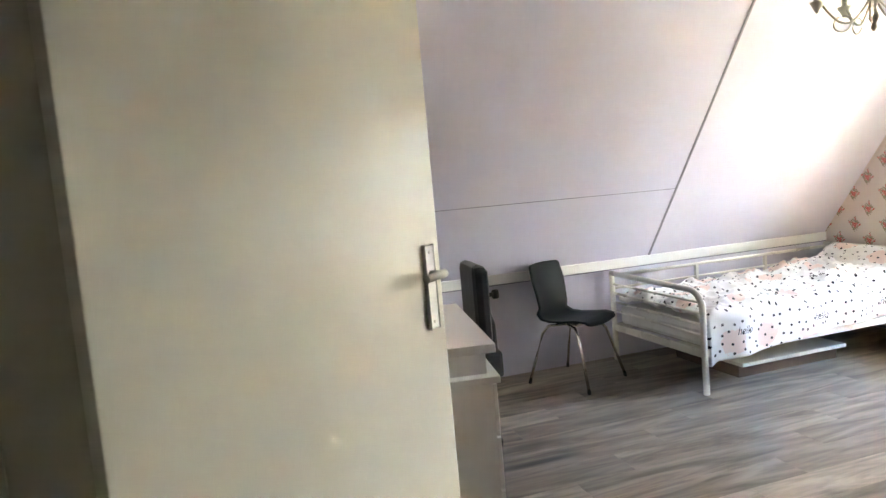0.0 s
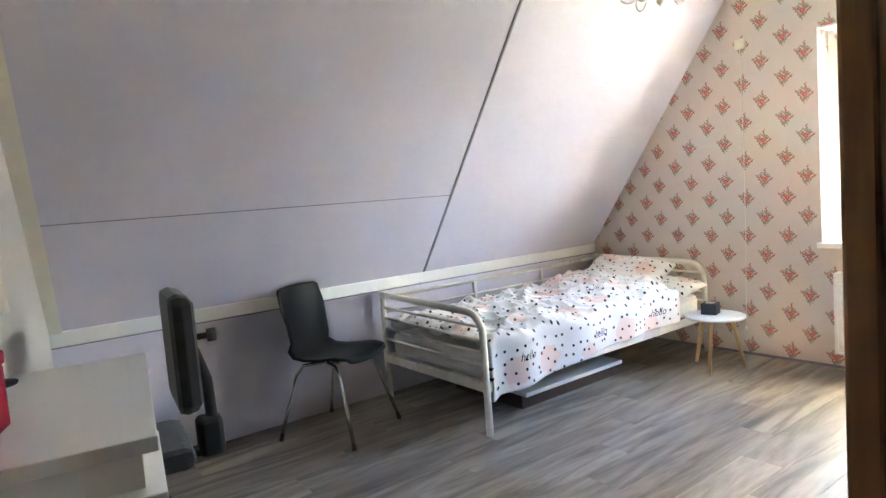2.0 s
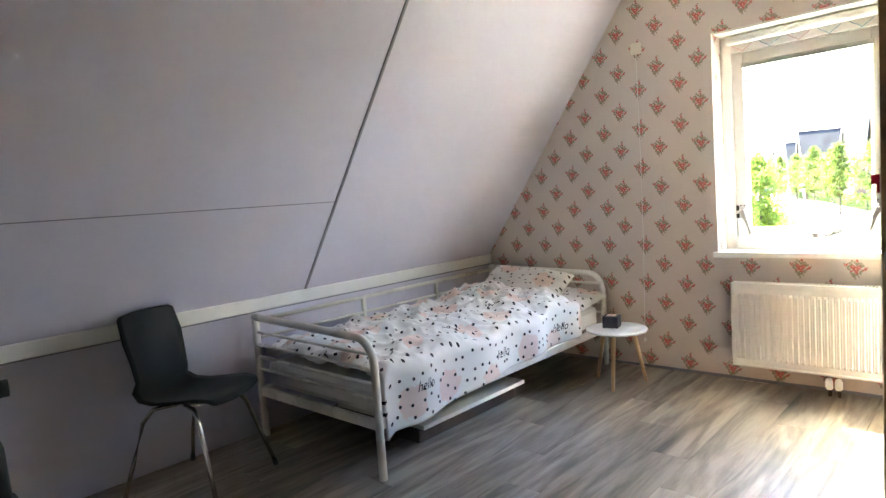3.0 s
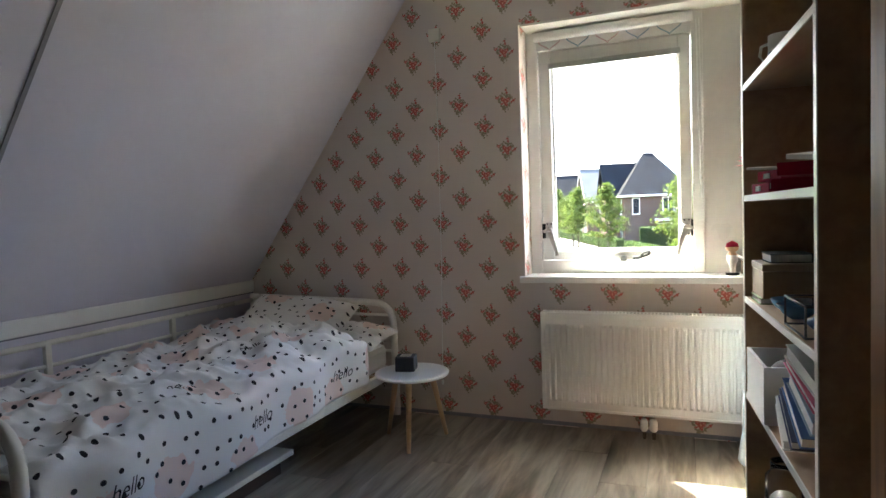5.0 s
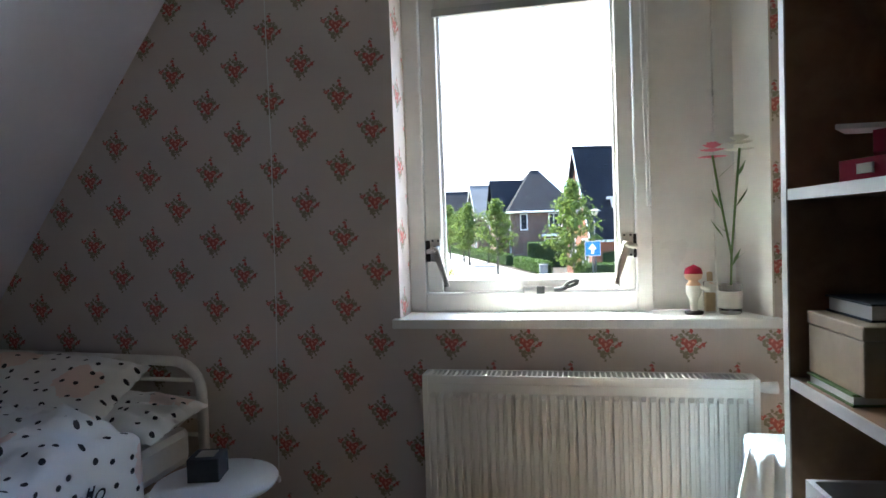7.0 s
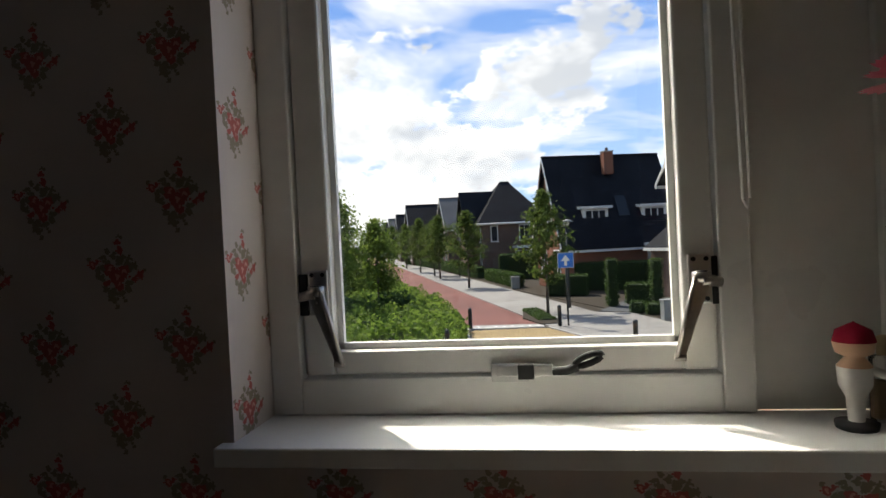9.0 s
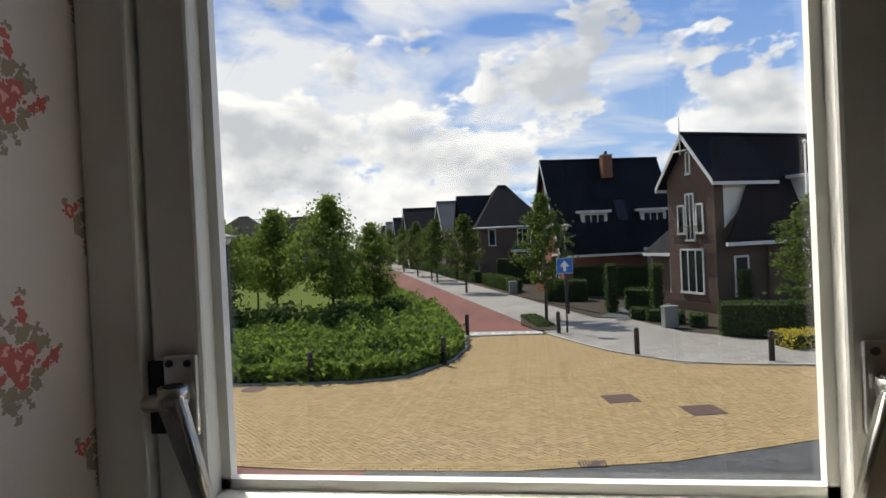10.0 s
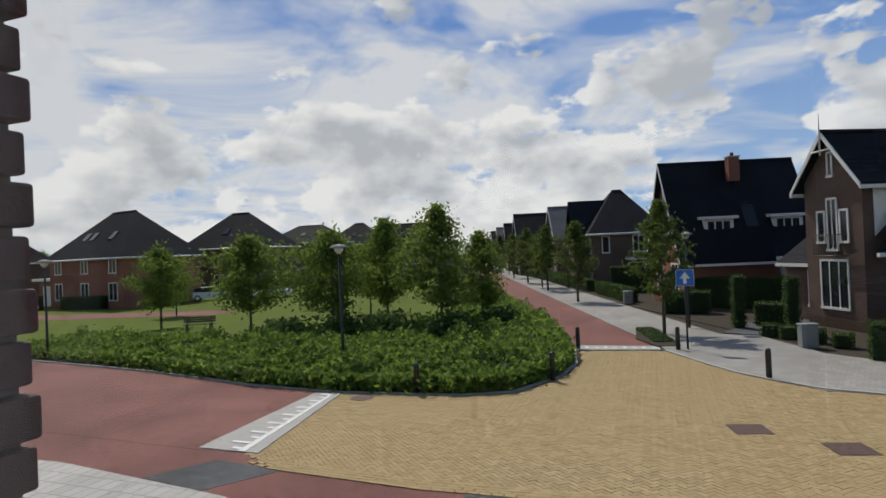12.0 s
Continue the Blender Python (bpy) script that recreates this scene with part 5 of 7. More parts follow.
sheet("ground", [(-1500, 4.3), (1500, 4.3), (1500, 1600), (-1500, 1600)], GZ - 0.06, "soil", "bare ground reaching to the horizon", "ground")
sheet("lawn", [(-95, 24), (-30, 26), (-11, 29), (-13, 45), (-34, 112), (-60, 112), (-75, 60), (-95, 45)], GZ - 0.02, "grass", "mown lawn of the green", "lawn")
SD, SR = Vector((-0.30, 0.954)), Vector((0.954, 0.30))


def street(a, b, w0, w1):
    o = Vector((-1.7, 27.4))
    return [tuple(o + SD * s + SR * r) for s, r in ((a, w0), (b, w0), (b, w1), (a, w1))]


sheet("road_street", street(0.6, 170, -1.9, 1.75), GZ - 0.012, "redroad", "red clinker street leading away", "road")
sheet("pavement_street", street(-0.5, 170, 1.75, 5.4), GZ + 0.02, "greypave", "grey slab pavement along the street", "pavement", 0.1)
sheet("road_cross", [(-80, 19), (-30, 15.4), (-10.9, 14.2), (-10.4, 19.4), (-13.9, 19.8), (-19.9, 21.3), (-30, 23), (-80, 29.5)], GZ - 0.012, "redroad", "red clinker cross street", "road")
sheet("road_far_side", [(-95, 41), (-60, 36), (-34, 41), (-34, 45), (-60, 41), (-95, 47)], GZ - 0.008, "redroad", "far red street beyond the green", "road")
sheet("pavement_near", [(-60, 5.2), (-60, 13), (-13.5, 12.9), (-8.6, 12.2), (-6.5, 11.6), (-6.5, 5.2)], GZ + 0.01, "slab", "pale slab walkway below the window", "pavement")
sheet("road_near_red", [(-60, 13), (-13.5, 12.9), (-9, 12.25), (-6.5, 11.6), (-4.2, 11.4), (-4.2, 13.6), (-8.2, 13.9), (-9.4, 14.5), (-11, 14.6), (-60, 17.5)], GZ - 0.016, "redroad", "red clinker strip in front of the house", "road")
sheet("road_near_grey_patch", [(-10.9, 12.6), (-9.2, 12.3), (-8.2, 13.5), (-10.0, 13.75)], GZ - 0.010, "darkpave", "square of dark grey pavers", "road")
sheet("road_near_dark", [(-4.2, 5.2), (30, 5.2), (30, 17), (8, 15.6), (4.25, 14.9), (1.35, 13.8), (-1.5, 13.3), (-4.2, 13.25)], GZ - 0.010, "darkpave", "anthracite parking pavers", "road")
YELLOW = [(-10.2, 19.3), (-9.6, 14.2), (-8.6, 13.65), (-5.1, 13.35), (-1.5, 13.4), (1.35, 13.9), (4.25, 15.0), (8.5, 16.6), (10.5, 19.3), (9.6, 20.6), (6.8, 20.9), (3.85, 21.4), (2.0, 23.3), (0.78, 25.6), (0.0, 27.2), (-3.2, 27.0), (-3.0, 24.6), (-3.4, 22.3), (-4.6, 20.1), (-6.2, 19.5)]
sheet("road_junction", YELLOW, GZ - 0.013, "joint", "sandy bed under the yellow junction pavers", "road")
YELLOW = [site(*q) for q in YELLOW]
sheet("pavement_corner", [(0.0, 27.2), (0.78, 25.6), (2.0, 23.3), (3.85, 21.4), (6.8, 20.9), (9.6, 20.6), (12, 21.0), (12.5, 24.3), (8.0, 24.6), (5.5, 27), (4.2, 31), (2.6, 31.5)], GZ + 0.016, "greypave", "grey slab pavement round the corner", "pavement", 0.1)
sheet("driveway", [(4.2, 31), (5.5, 27), (8, 24.6), (14, 24.3), (30, 26), (30, 60), (-4, 80), (-2.5, 48)], GZ - 0.018, "soil", "dark front gardens", "garden")
sheet("driveway_grey", [(2.9, 32.0), (4.6, 31.2), (8.2, 36), (6.0, 38)], GZ - 0.006, "darkpave", "grey driveway between the hedges", "driveway")
sheet("road_right", [(8.6, 16.5), (30, 16), (30, 22.5), (12, 20.9), (10.3, 19.5)], GZ - 0.011, "redroad", "red side street", "road")


def kerb(name, pts, w=0.12, h=0.11, label="grey concrete kerb"):
    k = B()
    pts = [site(*q) for q in pts]
    for (xa, ya), (xb, yb) in zip(pts, pts[1:]):
        d = Vector((xb - xa, yb - ya, 0))
        nrm = Vector((-d.y, d.x, 0)).normalized() * w
        poly(k, [Vector((xa, ya, GZ - 0.05)), Vector((xb, yb, GZ - 0.05)), Vector((xb, yb, GZ - 0.05)) + nrm, Vector((xa, ya, GZ - 0.05)) + nrm], (0, 0, 0.05 + h))
    return solid(name, k, "concrete", label, "kerb", "structure")


kerb("kerb_green", [(-80, 29.6), (-30, 23.1), (-19.9, 21.4), (-13.9, 19.9), (-10.3, 19.4), (-6.2, 19.6), (-4.7, 20.2), (-3.5, 22.4), (-3.15, 24.6), (-3.5, 27.8), (-5.2, 33)], 0.10, 0.025)
kerb("kerb_corner", [(0.0, 27.2), (0.4, 26.4), (0.78, 25.6), (1.3, 24.5), (2.0, 23.3), (2.9, 22.3), (3.85, 21.5), (5.2, 21.1), (6.8, 20.9), (9.6, 20.6)], 0.12, 0.045)
sheet("planter_strip", [(-0.2, 28.0), (0.75, 28.2), (0.1, 33), (-0.9, 33.4), (-1.0, 30)], GZ + 0.05, "soil", "planted tree pit beside the street", "tree pit", 0.1)


def inside(pt, pg):
    x, y = pt
    hit = False
    for (xa, ya), (xb, yb) in zip(pg, pg[1:] + pg[:1]):
        if (ya > y) != (yb > y) and x < (xb - xa) * (y - ya) / (yb - ya) + xa:
            hit = not hit
    return hit


# herringbone pavers of the junction
PVL, PVW = 0.212, 0.106
pave = []
ca, sa = math.cos(radians(45)), math.sin(radians(45))
for i in range(-150, 151):
    for j in range(-70, 71):
        for kind in (0, 1):
            if kind == 0:
                cx, cy = i * PVW + j * 2 * PVL * 0.5 * 2, i * PVW
                cx, cy, hx_, hy_ = cx + PVL / 2, cy + PVW / 2, PVL / 2, PVW / 2
            else:
                cx, cy = i * PVW + j * 2 * PVL * 0.5 * 2 - PVW, i * PVW
                cx, cy, hx_, hy_ = cx + PVW / 2, cy + PVL / 2, PVW / 2, PVL / 2
            x, y = -1.5 + cx * ca - cy * sa, 21.5 + cx * sa + cy * ca
            if 13 < y < 30.5 and -12.5 < x < 11 and inside((x, y), YELLOW):
                pave.append((x, y, hx_ - 0.004, hy_ - 0.004))
vs_, fs_ = [], []
jr = random.Random(3)
parts_near = []
for x, y, hx_, hy_ in pave:
    if abs(x + 2.8) < 2.05 and y < 16.5 and len(parts_near) < 300:
        parts_near.append((x, y, hx_ > hy_))
        continue
    zt = GZ + jr.uniform(-0.003, 0.003)
    k = len(vs_)
    for (ax, ay, zz) in ((-hx_, -hy_, 0), (hx_, -hy_, 0), (hx_, hy_, 0), (-hx_, hy_, 0), (-hx_, -hy_, 1), (hx_, -hy_, 1), (hx_, hy_, 1), (-hx_, hy_, 1)):
        vs_.append((x + ax * ca - ay * sa, y + ax * sa + ay * ca, zt - 0.02 * (1 - zz)))
    fs_ += [(k + 4, k + 5, k + 6, k + 7), (k, k + 1, k + 5, k + 4), (k + 1, k + 2, k + 6, k + 5), (k + 2, k + 3, k + 7, k + 6), (k + 3, k, k + 4, k + 7)]
me = bpy.data.meshes.new("junction_pavers")
me.from_pydata(vs_, [], fs_)
me.materials.append(M["yellow"])
junction = bpy.data.objects["road_junction"]
jp = new("junction_pavers", me)
jp.parent = junction
tagged(jp, kind="stuff")
paver_me = B()
box(paver_me, -PVL / 2 + 0.004, -PVW / 2 + 0.004, -0.02, PVL / 2 - 0.004, PVW / 2 - 0.004, 0, 0.002)
pm_ = bpy.data.meshes.new("paver")
paver_me.to_mesh(pm_), paver_me.free()
M["yellow_piece"] = mat("yellow_paver_piece", (0.37, 0.27, 0.135), 0.9, 0.12, 6, rnd=0.16)
pm_.materials.append(M["yellow_piece"])

# straight border courses along the near edge of the junction
edge_line = [(-9.2, 13.72), (-8.6, 13.5), (-5.1, 13.2), (-1.5, 13.25), (1.35, 13.75), (4.25, 14.85), (8.5, 16.45)]
edge_line = [site(*q) for q in edge_line]
bv, bf = [], []
for (xa, ya), (xb, yb) in zip(edge_line, edge_line[1:]):
    d = Vector((xb - xa, yb - ya))
    u, w_ = d.normalized(), Vector((-d.y, d.x)).normalized()
    for row in range(4):
        cnt = int(d.length / 0.216)
        for q in range(cnt):
            o = Vector((xa, ya)) + u * ((q + 0.5 * (row % 2)) * d.length / cnt) + w_ * (0.112 * row)
            k = len(bv)
            zt = GZ + 0.005 + jr.uniform(-0.002, 0.002)
            for zz in (zt - 0.02, zt):
                for e_ in (o, o + u * 0.206, o + u * 0.206 + w_ * 0.104, o + w_ * 0.104):
                    bv.append((e_.x, e_.y, zz))
            bf += [(k + 4, k + 5, k + 6, k + 7), (k, k + 1, k + 5, k + 4), (k + 1, k + 2, k + 6, k + 5), (k + 2, k + 3, k + 7, k + 6), (k + 3, k, k + 4, k + 7)]
me = bpy.data.meshes.new("border_pavers")
me.from_pydata(bv, [], bf)
me.materials.append(M["yellow"])
bpv = new("border_pavers", me)
bpv.parent = junction
tagged(bpv, kind="stuff")

# speed ramps with white teeth
def ramp(name, a, b, c, d, teeth, label):
    """A sloping ramp between the corners a, b (road side) and d, c (raised side)."""
    o = thing(name, pose(0, 0, 0), label, "speed ramp")
    A_, B_, C_, D_ = (Vector((*site(*q), GZ)) for q in (a, b, c, d))
    part("slab", poly(B(), [A_, B_, C_ + Vector((0, 0, 0.02)), D_ + Vector((0, 0, 0.02))], (0, 0, -0.08)), "concrete", o)
    up_ = Vector((0, 0, 0.026))
    for i in range(teeth):
        t0, t1 = (i + 0.25) / teeth, (i + 0.55) / teeth
        e0, e1 = A_.lerp(B_, t0), A_.lerp(B_, t1)
        f0, f1 = D_.lerp(C_, t0), D_.lerp(C_, t1)
        ln = 0.35 if i % 2 else 0.18
        part("tooth", poly(B(), [f0.lerp(e0, 0.3) + up_, f1.lerp(e1, 0.3) + up_, f1.lerp(e1, 0.3 + ln) + up_, f0.lerp(e0, 0.3 + ln) + up_], (0, 0, -0.004)), "roadwhite", o)
    part("line", poly(B(), [D_.lerp(A_, 0.22) + up_, C_.lerp(B_, 0.22) + up_, C_.lerp(B_, 0.32) + up_, D_.lerp(A_, 0.32) + up_], (0, 0, -0.004)), "roadwhite", o)


ramp("speed_ramp", (-11.0, 14.3), (-10.95, 19.25), (-10.0, 19.25), (-9.3, 14.2), 14, "grey concrete speed ramp with white teeth")
ramp("speed_ramp", (-3.75, 28.3), (-0.15, 28.3), (-0.1, 27.35), (-3.35, 27.15), 9, "grey concrete speed ramp at the street mouth")
ramp("speed_ramp", (9.4, 16.2), (11.2, 19.9), (10.3, 20.2), (8.6, 16.6), 9, "grey concrete speed ramp in the side street")
for x, y, a in ((1.18, 17.67, 12), (2.81, 16.72, 12)):
    mh = thing("manhole_cover", pose(*site(x, y), GZ, 0, 0, a), "rusty square manhole cover in the pavers", "manhole cover", "manhole covers")
    part("cover", box(B(), -0.36, -0.36, -0.01, 0.36, 0.36, 0.008, 0.003), "rust", mh)
    part("rim", box(B(), -0.39, -0.39, -0.01, 0.39, 0.39, 0.004), "metal", mh)
    part("lift_slot", box(B(), -0.05, -0.02, 0.008, 0.05, 0.02, 0.011), "metal", mh)
rm = thing("round_cover", pose(*site(-9.1, 18.9), GZ), "dark round utility cover in the pavers", "utility cover")
part("cover", lathe(B(), [(0.36, 0.0), (0.36, 0.008), (0.33, 0.01), (0.01, 0.01)], 28), "rust", rm)
gr_ = thing("drain_grate", pose(*site(-0.1, 13.62), GZ, 0, 0, 4), "dark cast iron drain grate", "drain")
part("frame", box(B(), -0.26, -0.16, -0.01, 0.26, 0.16, 0.004), "metal", gr_)
for i in range(9):
    part("bar", box(B(), -0.23 + i * 0.055, -0.14, 0.004, -0.20 + i * 0.055, 0.14, 0.010), "rust", gr_)


# ---- leaves ----
def leaf_cloud(bm, pts, size, rnd, flat=0.0):
    for c in pts:
        a = Vector((rnd.gauss(0, 1), rnd.gauss(0, 1), rnd.gauss(0, 1) * (1 - flat))).normalized()
        b = a.cross(Vector((rnd.gauss(0, 1), rnd.gauss(0, 1), rnd.gauss(0, 1)))).normalized()
        s = size * rnd.uniform(0.6, 1.3)
        c = Vector(c)
        bm.faces.new([bm.verts.new(c + a * s), bm.verts.new(c + b * s * 0.55), bm.verts.new(c - a * s), bm.verts.new(c - b * s * 0.55)])


def make_tree(height, spread, seed, clear, label, leaves=2600, lsize=0.13, mt="leaf"):
    rnd = random.Random(seed)
    t = thing("tree", pose(0, 0, 0), label, "tree")
    tr = B()
    rod(tr, [(0, 0, -0.1), (0.03, 0.02, height * 0.35), (-0.03, 0.03, height * 0.7), (0, 0, height * 0.95)], 0.085, 9, 0.015)
    part("trunk", tr, "bark", t)
    pts, lb = [], B()
    for i in range(22):
        z0 = height * (clear + (0.93 - clear) * i / 21)
        a = i * 2.4 + rnd.uniform(-0.4, 0.4)
        taper = math.sin(math.pi * min(1, 0.22 + 0.80 * (i / 21))) ** 0.8
        ln = spread * taper * rnd.uniform(0.55, 1.25)
        tip = Vector((math.cos(a) * ln, math.sin(a) * ln, z0 + ln * rnd.uniform(0.15, 0.5)))
        base = Vector((0, 0, z0))
        mid = base.lerp(tip, 0.5) + Vector((0, 0, 0.1))
        rod(lb, [base, mid, tip], 0.03, 5, 0.006)
        for q in range(leaves // 22):
            u = rnd.uniform(0.15, 1.08)
            c = base.lerp(tip, u) + Vector((rnd.gauss(0, 1), rnd.gauss(0, 1), rnd.gauss(0, 0.8))) * (0.10 + 0.17 * u) * spread * 0.62
            pts.append(c)
    for q in range(leaves // 14):
        pts.append(Vector((rnd.gauss(0, 0.12), rnd.gauss(0, 0.12), height * rnd.uniform(0.82, 1.0))))
    part("limbs", lb, "bark", t)
    cr_ = B()
    leaf_cloud(cr_, pts, lsize, rnd)
    part("crown", cr_, mt, t)
    return t


TA = make_tree(6.6, 2.05, 11, 0.22, "young green park tree with a full loose crown", 7600, 0.105)
TA.matrix_basis = pose(*site(-10.3, 30.2), GZ)
TB = make_tree(5.6, 2.15, 23, 0.26, "round-crowned green park tree", 7200, 0.105)
TB.matrix_basis = pose(*site(-21.6, 30.0), GZ)
for k, (src, x, y, a, s) in enumerate(((TB, -31.5, 33.5, 70, 0.95), (TA, -14.4, 32.8, 130, 0.95), (TB, -16.2, 29.8, 200, 1.0), (TA, -9.0, 33.5, 40, 0.8), (TB, -19.5, 41, 10, 0.85), (TA, -37, 40.5, 50, 0.7), (TB, -27, 46, 90, 0.75))):
    o = copy_thing(src, pose(*site(x, y), GZ, 0, 0, a))
    o.matrix_basis = pose(*site(x, y), GZ, 0, 0, a) @ Matrix.Scale(s, 4)
TC = make_tree(6.2, 1.25, 37, 0.27, "slender young street tree in the pavement", 3800, 0.10, "leafd")
TC.matrix_basis = pose(*site(0.3, 31.3), GZ)
for k, (x, y, a, s) in enumerate(((-4.9, 47.5, 60, 1.0), (-8.8, 59.5, 120, 1.05), (-10.0, 64, 160, 1.0), (-12.9, 72, 180, 1.1), (-17.0, 84, 240, 1.05), (-22, 98, 300, 1.1), (-29, 119, 20, 1.1), (-34, 135, 70, 1.1), (9.6, 25.4, 60, 0.83), (17.5, 27.5, 200, 0.8))):
    o = copy_thing(TC, pose(*site(x, y), GZ, 0, 0, a))
    o.matrix_basis = pose(*site(x, y), GZ, 0, 0, a) @ Matrix.Diagonal((s * 1.15, s * 1.15, s, 1))

# ground cover of the green
BED = [(-32, 24.2), (-19.9, 21.8), (-13.9, 20.2), (-10.3, 19.75), (-6.3, 19.9), (-4.9, 20.5), (-3.8, 22.5), (-3.5, 24.7), (-4.0, 28.0), (-6.0, 35.7), (-14, 57), (-17.0, 57), (-11.6, 38), (-12.5, 31.5), (-20, 27.0), (-32, 28.0)]
BED = [site(*q) for q in BED]
rnd = random.Random(8)


def bed_height(x, y):
    return 0.36 + 0.7 * max(0, noise.noise((x * 0.6, y * 0.6, 3))) + 0.42 * noise.noise((x * 1.3, y * 1.3, 7)) + 0.32 * noise.noise((x * 2.7, y * 2.7, 5)) + 0.25 * max(0, min(1, (y - 23 - 0.2 * abs(x + 11)) / 4))


# mound under the leaves, coloured dark as the shade in their gaps
md = B()
step = 0.5
gv = {}
xi = [-33.5 + step * i for i in range(62)]
yi = [21.0 + step * j for j in range(86)]
for i, x in enumerate(xi):
    for j, y in enumerate(yi):
        if inside((x, y), BED):
            gv[i, j] = md.verts.new((x, y, GZ + max(0.05, 0.6 * bed_height(x, y))))
for (i, j), v in list(gv.items()):
    q = [gv.get(k) for k in ((i, j), (i + 1, j), (i + 1, j + 1), (i, j + 1))]
    if all(q):
        md.faces.new(q)
for eg in [e_ for e_ in md.edges if e_.is_boundary]:
    a, b = eg.verts
    md.faces.new([a, b, md.verts.new((b.co.x, b.co.y, GZ - 0.05)), md.verts.new((a.co.x, a.co.y, GZ - 0.05))])
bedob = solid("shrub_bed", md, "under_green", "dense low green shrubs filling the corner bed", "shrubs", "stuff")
pts = []
while len(pts) < 52000:
    x, y = rnd.uniform(-33.2, -4.4), 21.4 + 41 * rnd.random() ** 2.0
    if inside((x, y), BED):
        h = bed_height(x, y)
        pts.append((x + rnd.gauss(0, 0.04), y, GZ + max(0.08, h * rnd.uniform(0.55, 1.08))))
for (xa, ya), (xb, yb) in zip(BED[:9], BED[1:10]):
    for q in range(800):
        t = rnd.random()
        pts.append((xa + (xb - xa) * t + rnd.gauss(0, 0.13), ya + (yb - ya) * t - abs(rnd.gauss(0, 0.17)), GZ + rnd.uniform(0.05, 0.55)))
lc = B()
leaf_cloud(lc, pts, 0.105, rnd)
lo = part("shrub_leaves", lc, "leaf2", bedob)
tagged(lo, kind="stuff")
# taller bushes behind the bed
for x, y, r, h in ((-14.5, 27.4, 1.1, 1.5), (-12.3, 28.2, 1.2, 1.4), (-17.5, 27.3, 1.3, 1.2), (-9.2, 28.3, 1.3, 1.3), (-7.6, 31.5, 1.1, 1.2)):
    bs = thing("bush", pose(*site(x, y), GZ), "dark green rounded bush behind the shrub bed", "bush", "bushes of the green")
    st_ = B()
    for q in range(5):
        rod(st_, [(0, 0, 0), (0.4 * r * math.cos(q * 1.3), 0.4 * r * math.sin(q * 1.3), h * 0.7)], 0.03, 5, 0.008)
    part("stems", st_, "bark", bs)
    cr_ = B()
    leaf_cloud(cr_, [(r * 0.75 * rnd.gauss(0, 0.55), r * 0.75 * rnd.gauss(0, 0.55), h * min(1.1, abs(rnd.gauss(0.55, 0.25)))) for q in range(1500)], 0.12, rnd)
    part("foliage", cr_, "leafh", bs)


def hedge(x0, y0, x1, y1, w, h, label="clipped dark green garden hedge", mt="leafh", cat="hedge", name="hedge"):
    (xa, ya), (xb, yb) = site(x0, y0), site(x1, y1)
    d = Vector((xb - xa, yb - ya, 0))
    ln = d.length
    ang = math.degrees(math.atan2(d.y, d.x))
    o = thing(name, pose(*site(x0, y0), GZ, 0, 0, ang), label, cat)
    # solid filler whose dark colour stands for shade within the hedge
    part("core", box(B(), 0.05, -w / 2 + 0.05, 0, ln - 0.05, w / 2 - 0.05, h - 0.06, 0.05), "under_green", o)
    pp = []
    n_ = int(min(5200, 190 * (2 * ln * h + ln * w + 2 * w * h)))
    for q in range(n_):
        x, y, z = rnd.uniform(0, ln), rnd.uniform(-w / 2, w / 2), rnd.uniform(0.03, h)
        side = rnd.random() * (2 * ln * h + ln * w + 2 * w * h)
        if side < 2 * ln * h:
            y = math.copysign(w / 2, y)
        elif side < 2 * ln * h + ln * w:
            z = h
        else:
            x = 0 if x < ln / 2 else ln
        pp.append((x + rnd.gauss(0, 0.025), y + rnd.gauss(0, 0.025), z + rnd.gauss(0, 0.025)))
    lf = B()
    leaf_cloud(lf, pp, 0.055 if ln < 9 else 0.08, rnd)
    part("foliage", lf, mt, o)
    return o


hedge(6.6, 26.2, 9.0, 25.6, 1.0, 1.25)
hedge(9.4, 26.4, 17.5, 29.5, 0.9, 1.15)
hedge(0.9, 40.0, 3.4, 39.6, 1.0, 1.3)
hedge(3.0, 43, 8.5, 41.5, 1.0, 1.9)
hedge(-3.6, 56, -0.9, 46.5, 0.8, 1.0)
hedge(-10.5, 76, -4.5, 58, 0.8, 1.1)
hedge(-2.5, 56, 2.5, 55, 1.0, 2.3)
hedge(-20, 100, -11, 78, 0.8, 1.2)
hedge(4.8, 34.6, 6.2, 34.2, 0.8, 1.1)
for x, y in ((3.6, 33.6), (5.4, 31.6), (9.3, 31.2)):
    hedge(x, y, x + 0.55, y + 0.1, 0.5, 2.5 if x < 9 else 2.1, "narrow green climber column beside the driveway", "leafh", "climber", "climber_column")
hedge(7.6, 23.5, 9.3, 23.9, 1.1, 0.5, "low golden-yellow shrub at the corner", "leafy", "shrub", "golden_shrub")
for x, y in ((4.3, 31.0), (4.9, 30.4), (5.6, 29.4), (6.2, 28.4)):
    hedge(x, y, x + 0.6, y - 0.2, 0.6, 0.55, "small mixed garden shrub", "leafh", "shrub", "garden_shrub")
hedge(0.1, 29.0, -0.6, 32.6, 0.7, 0.16, "low green plants in the tree pit", "leafh", "shrub", "garden_shrub")
hedge(-66, 46.5, -61, 46.5, 1.2, 1.6), hedge(-58, 47, -53, 47.5, 1.2, 1.3)


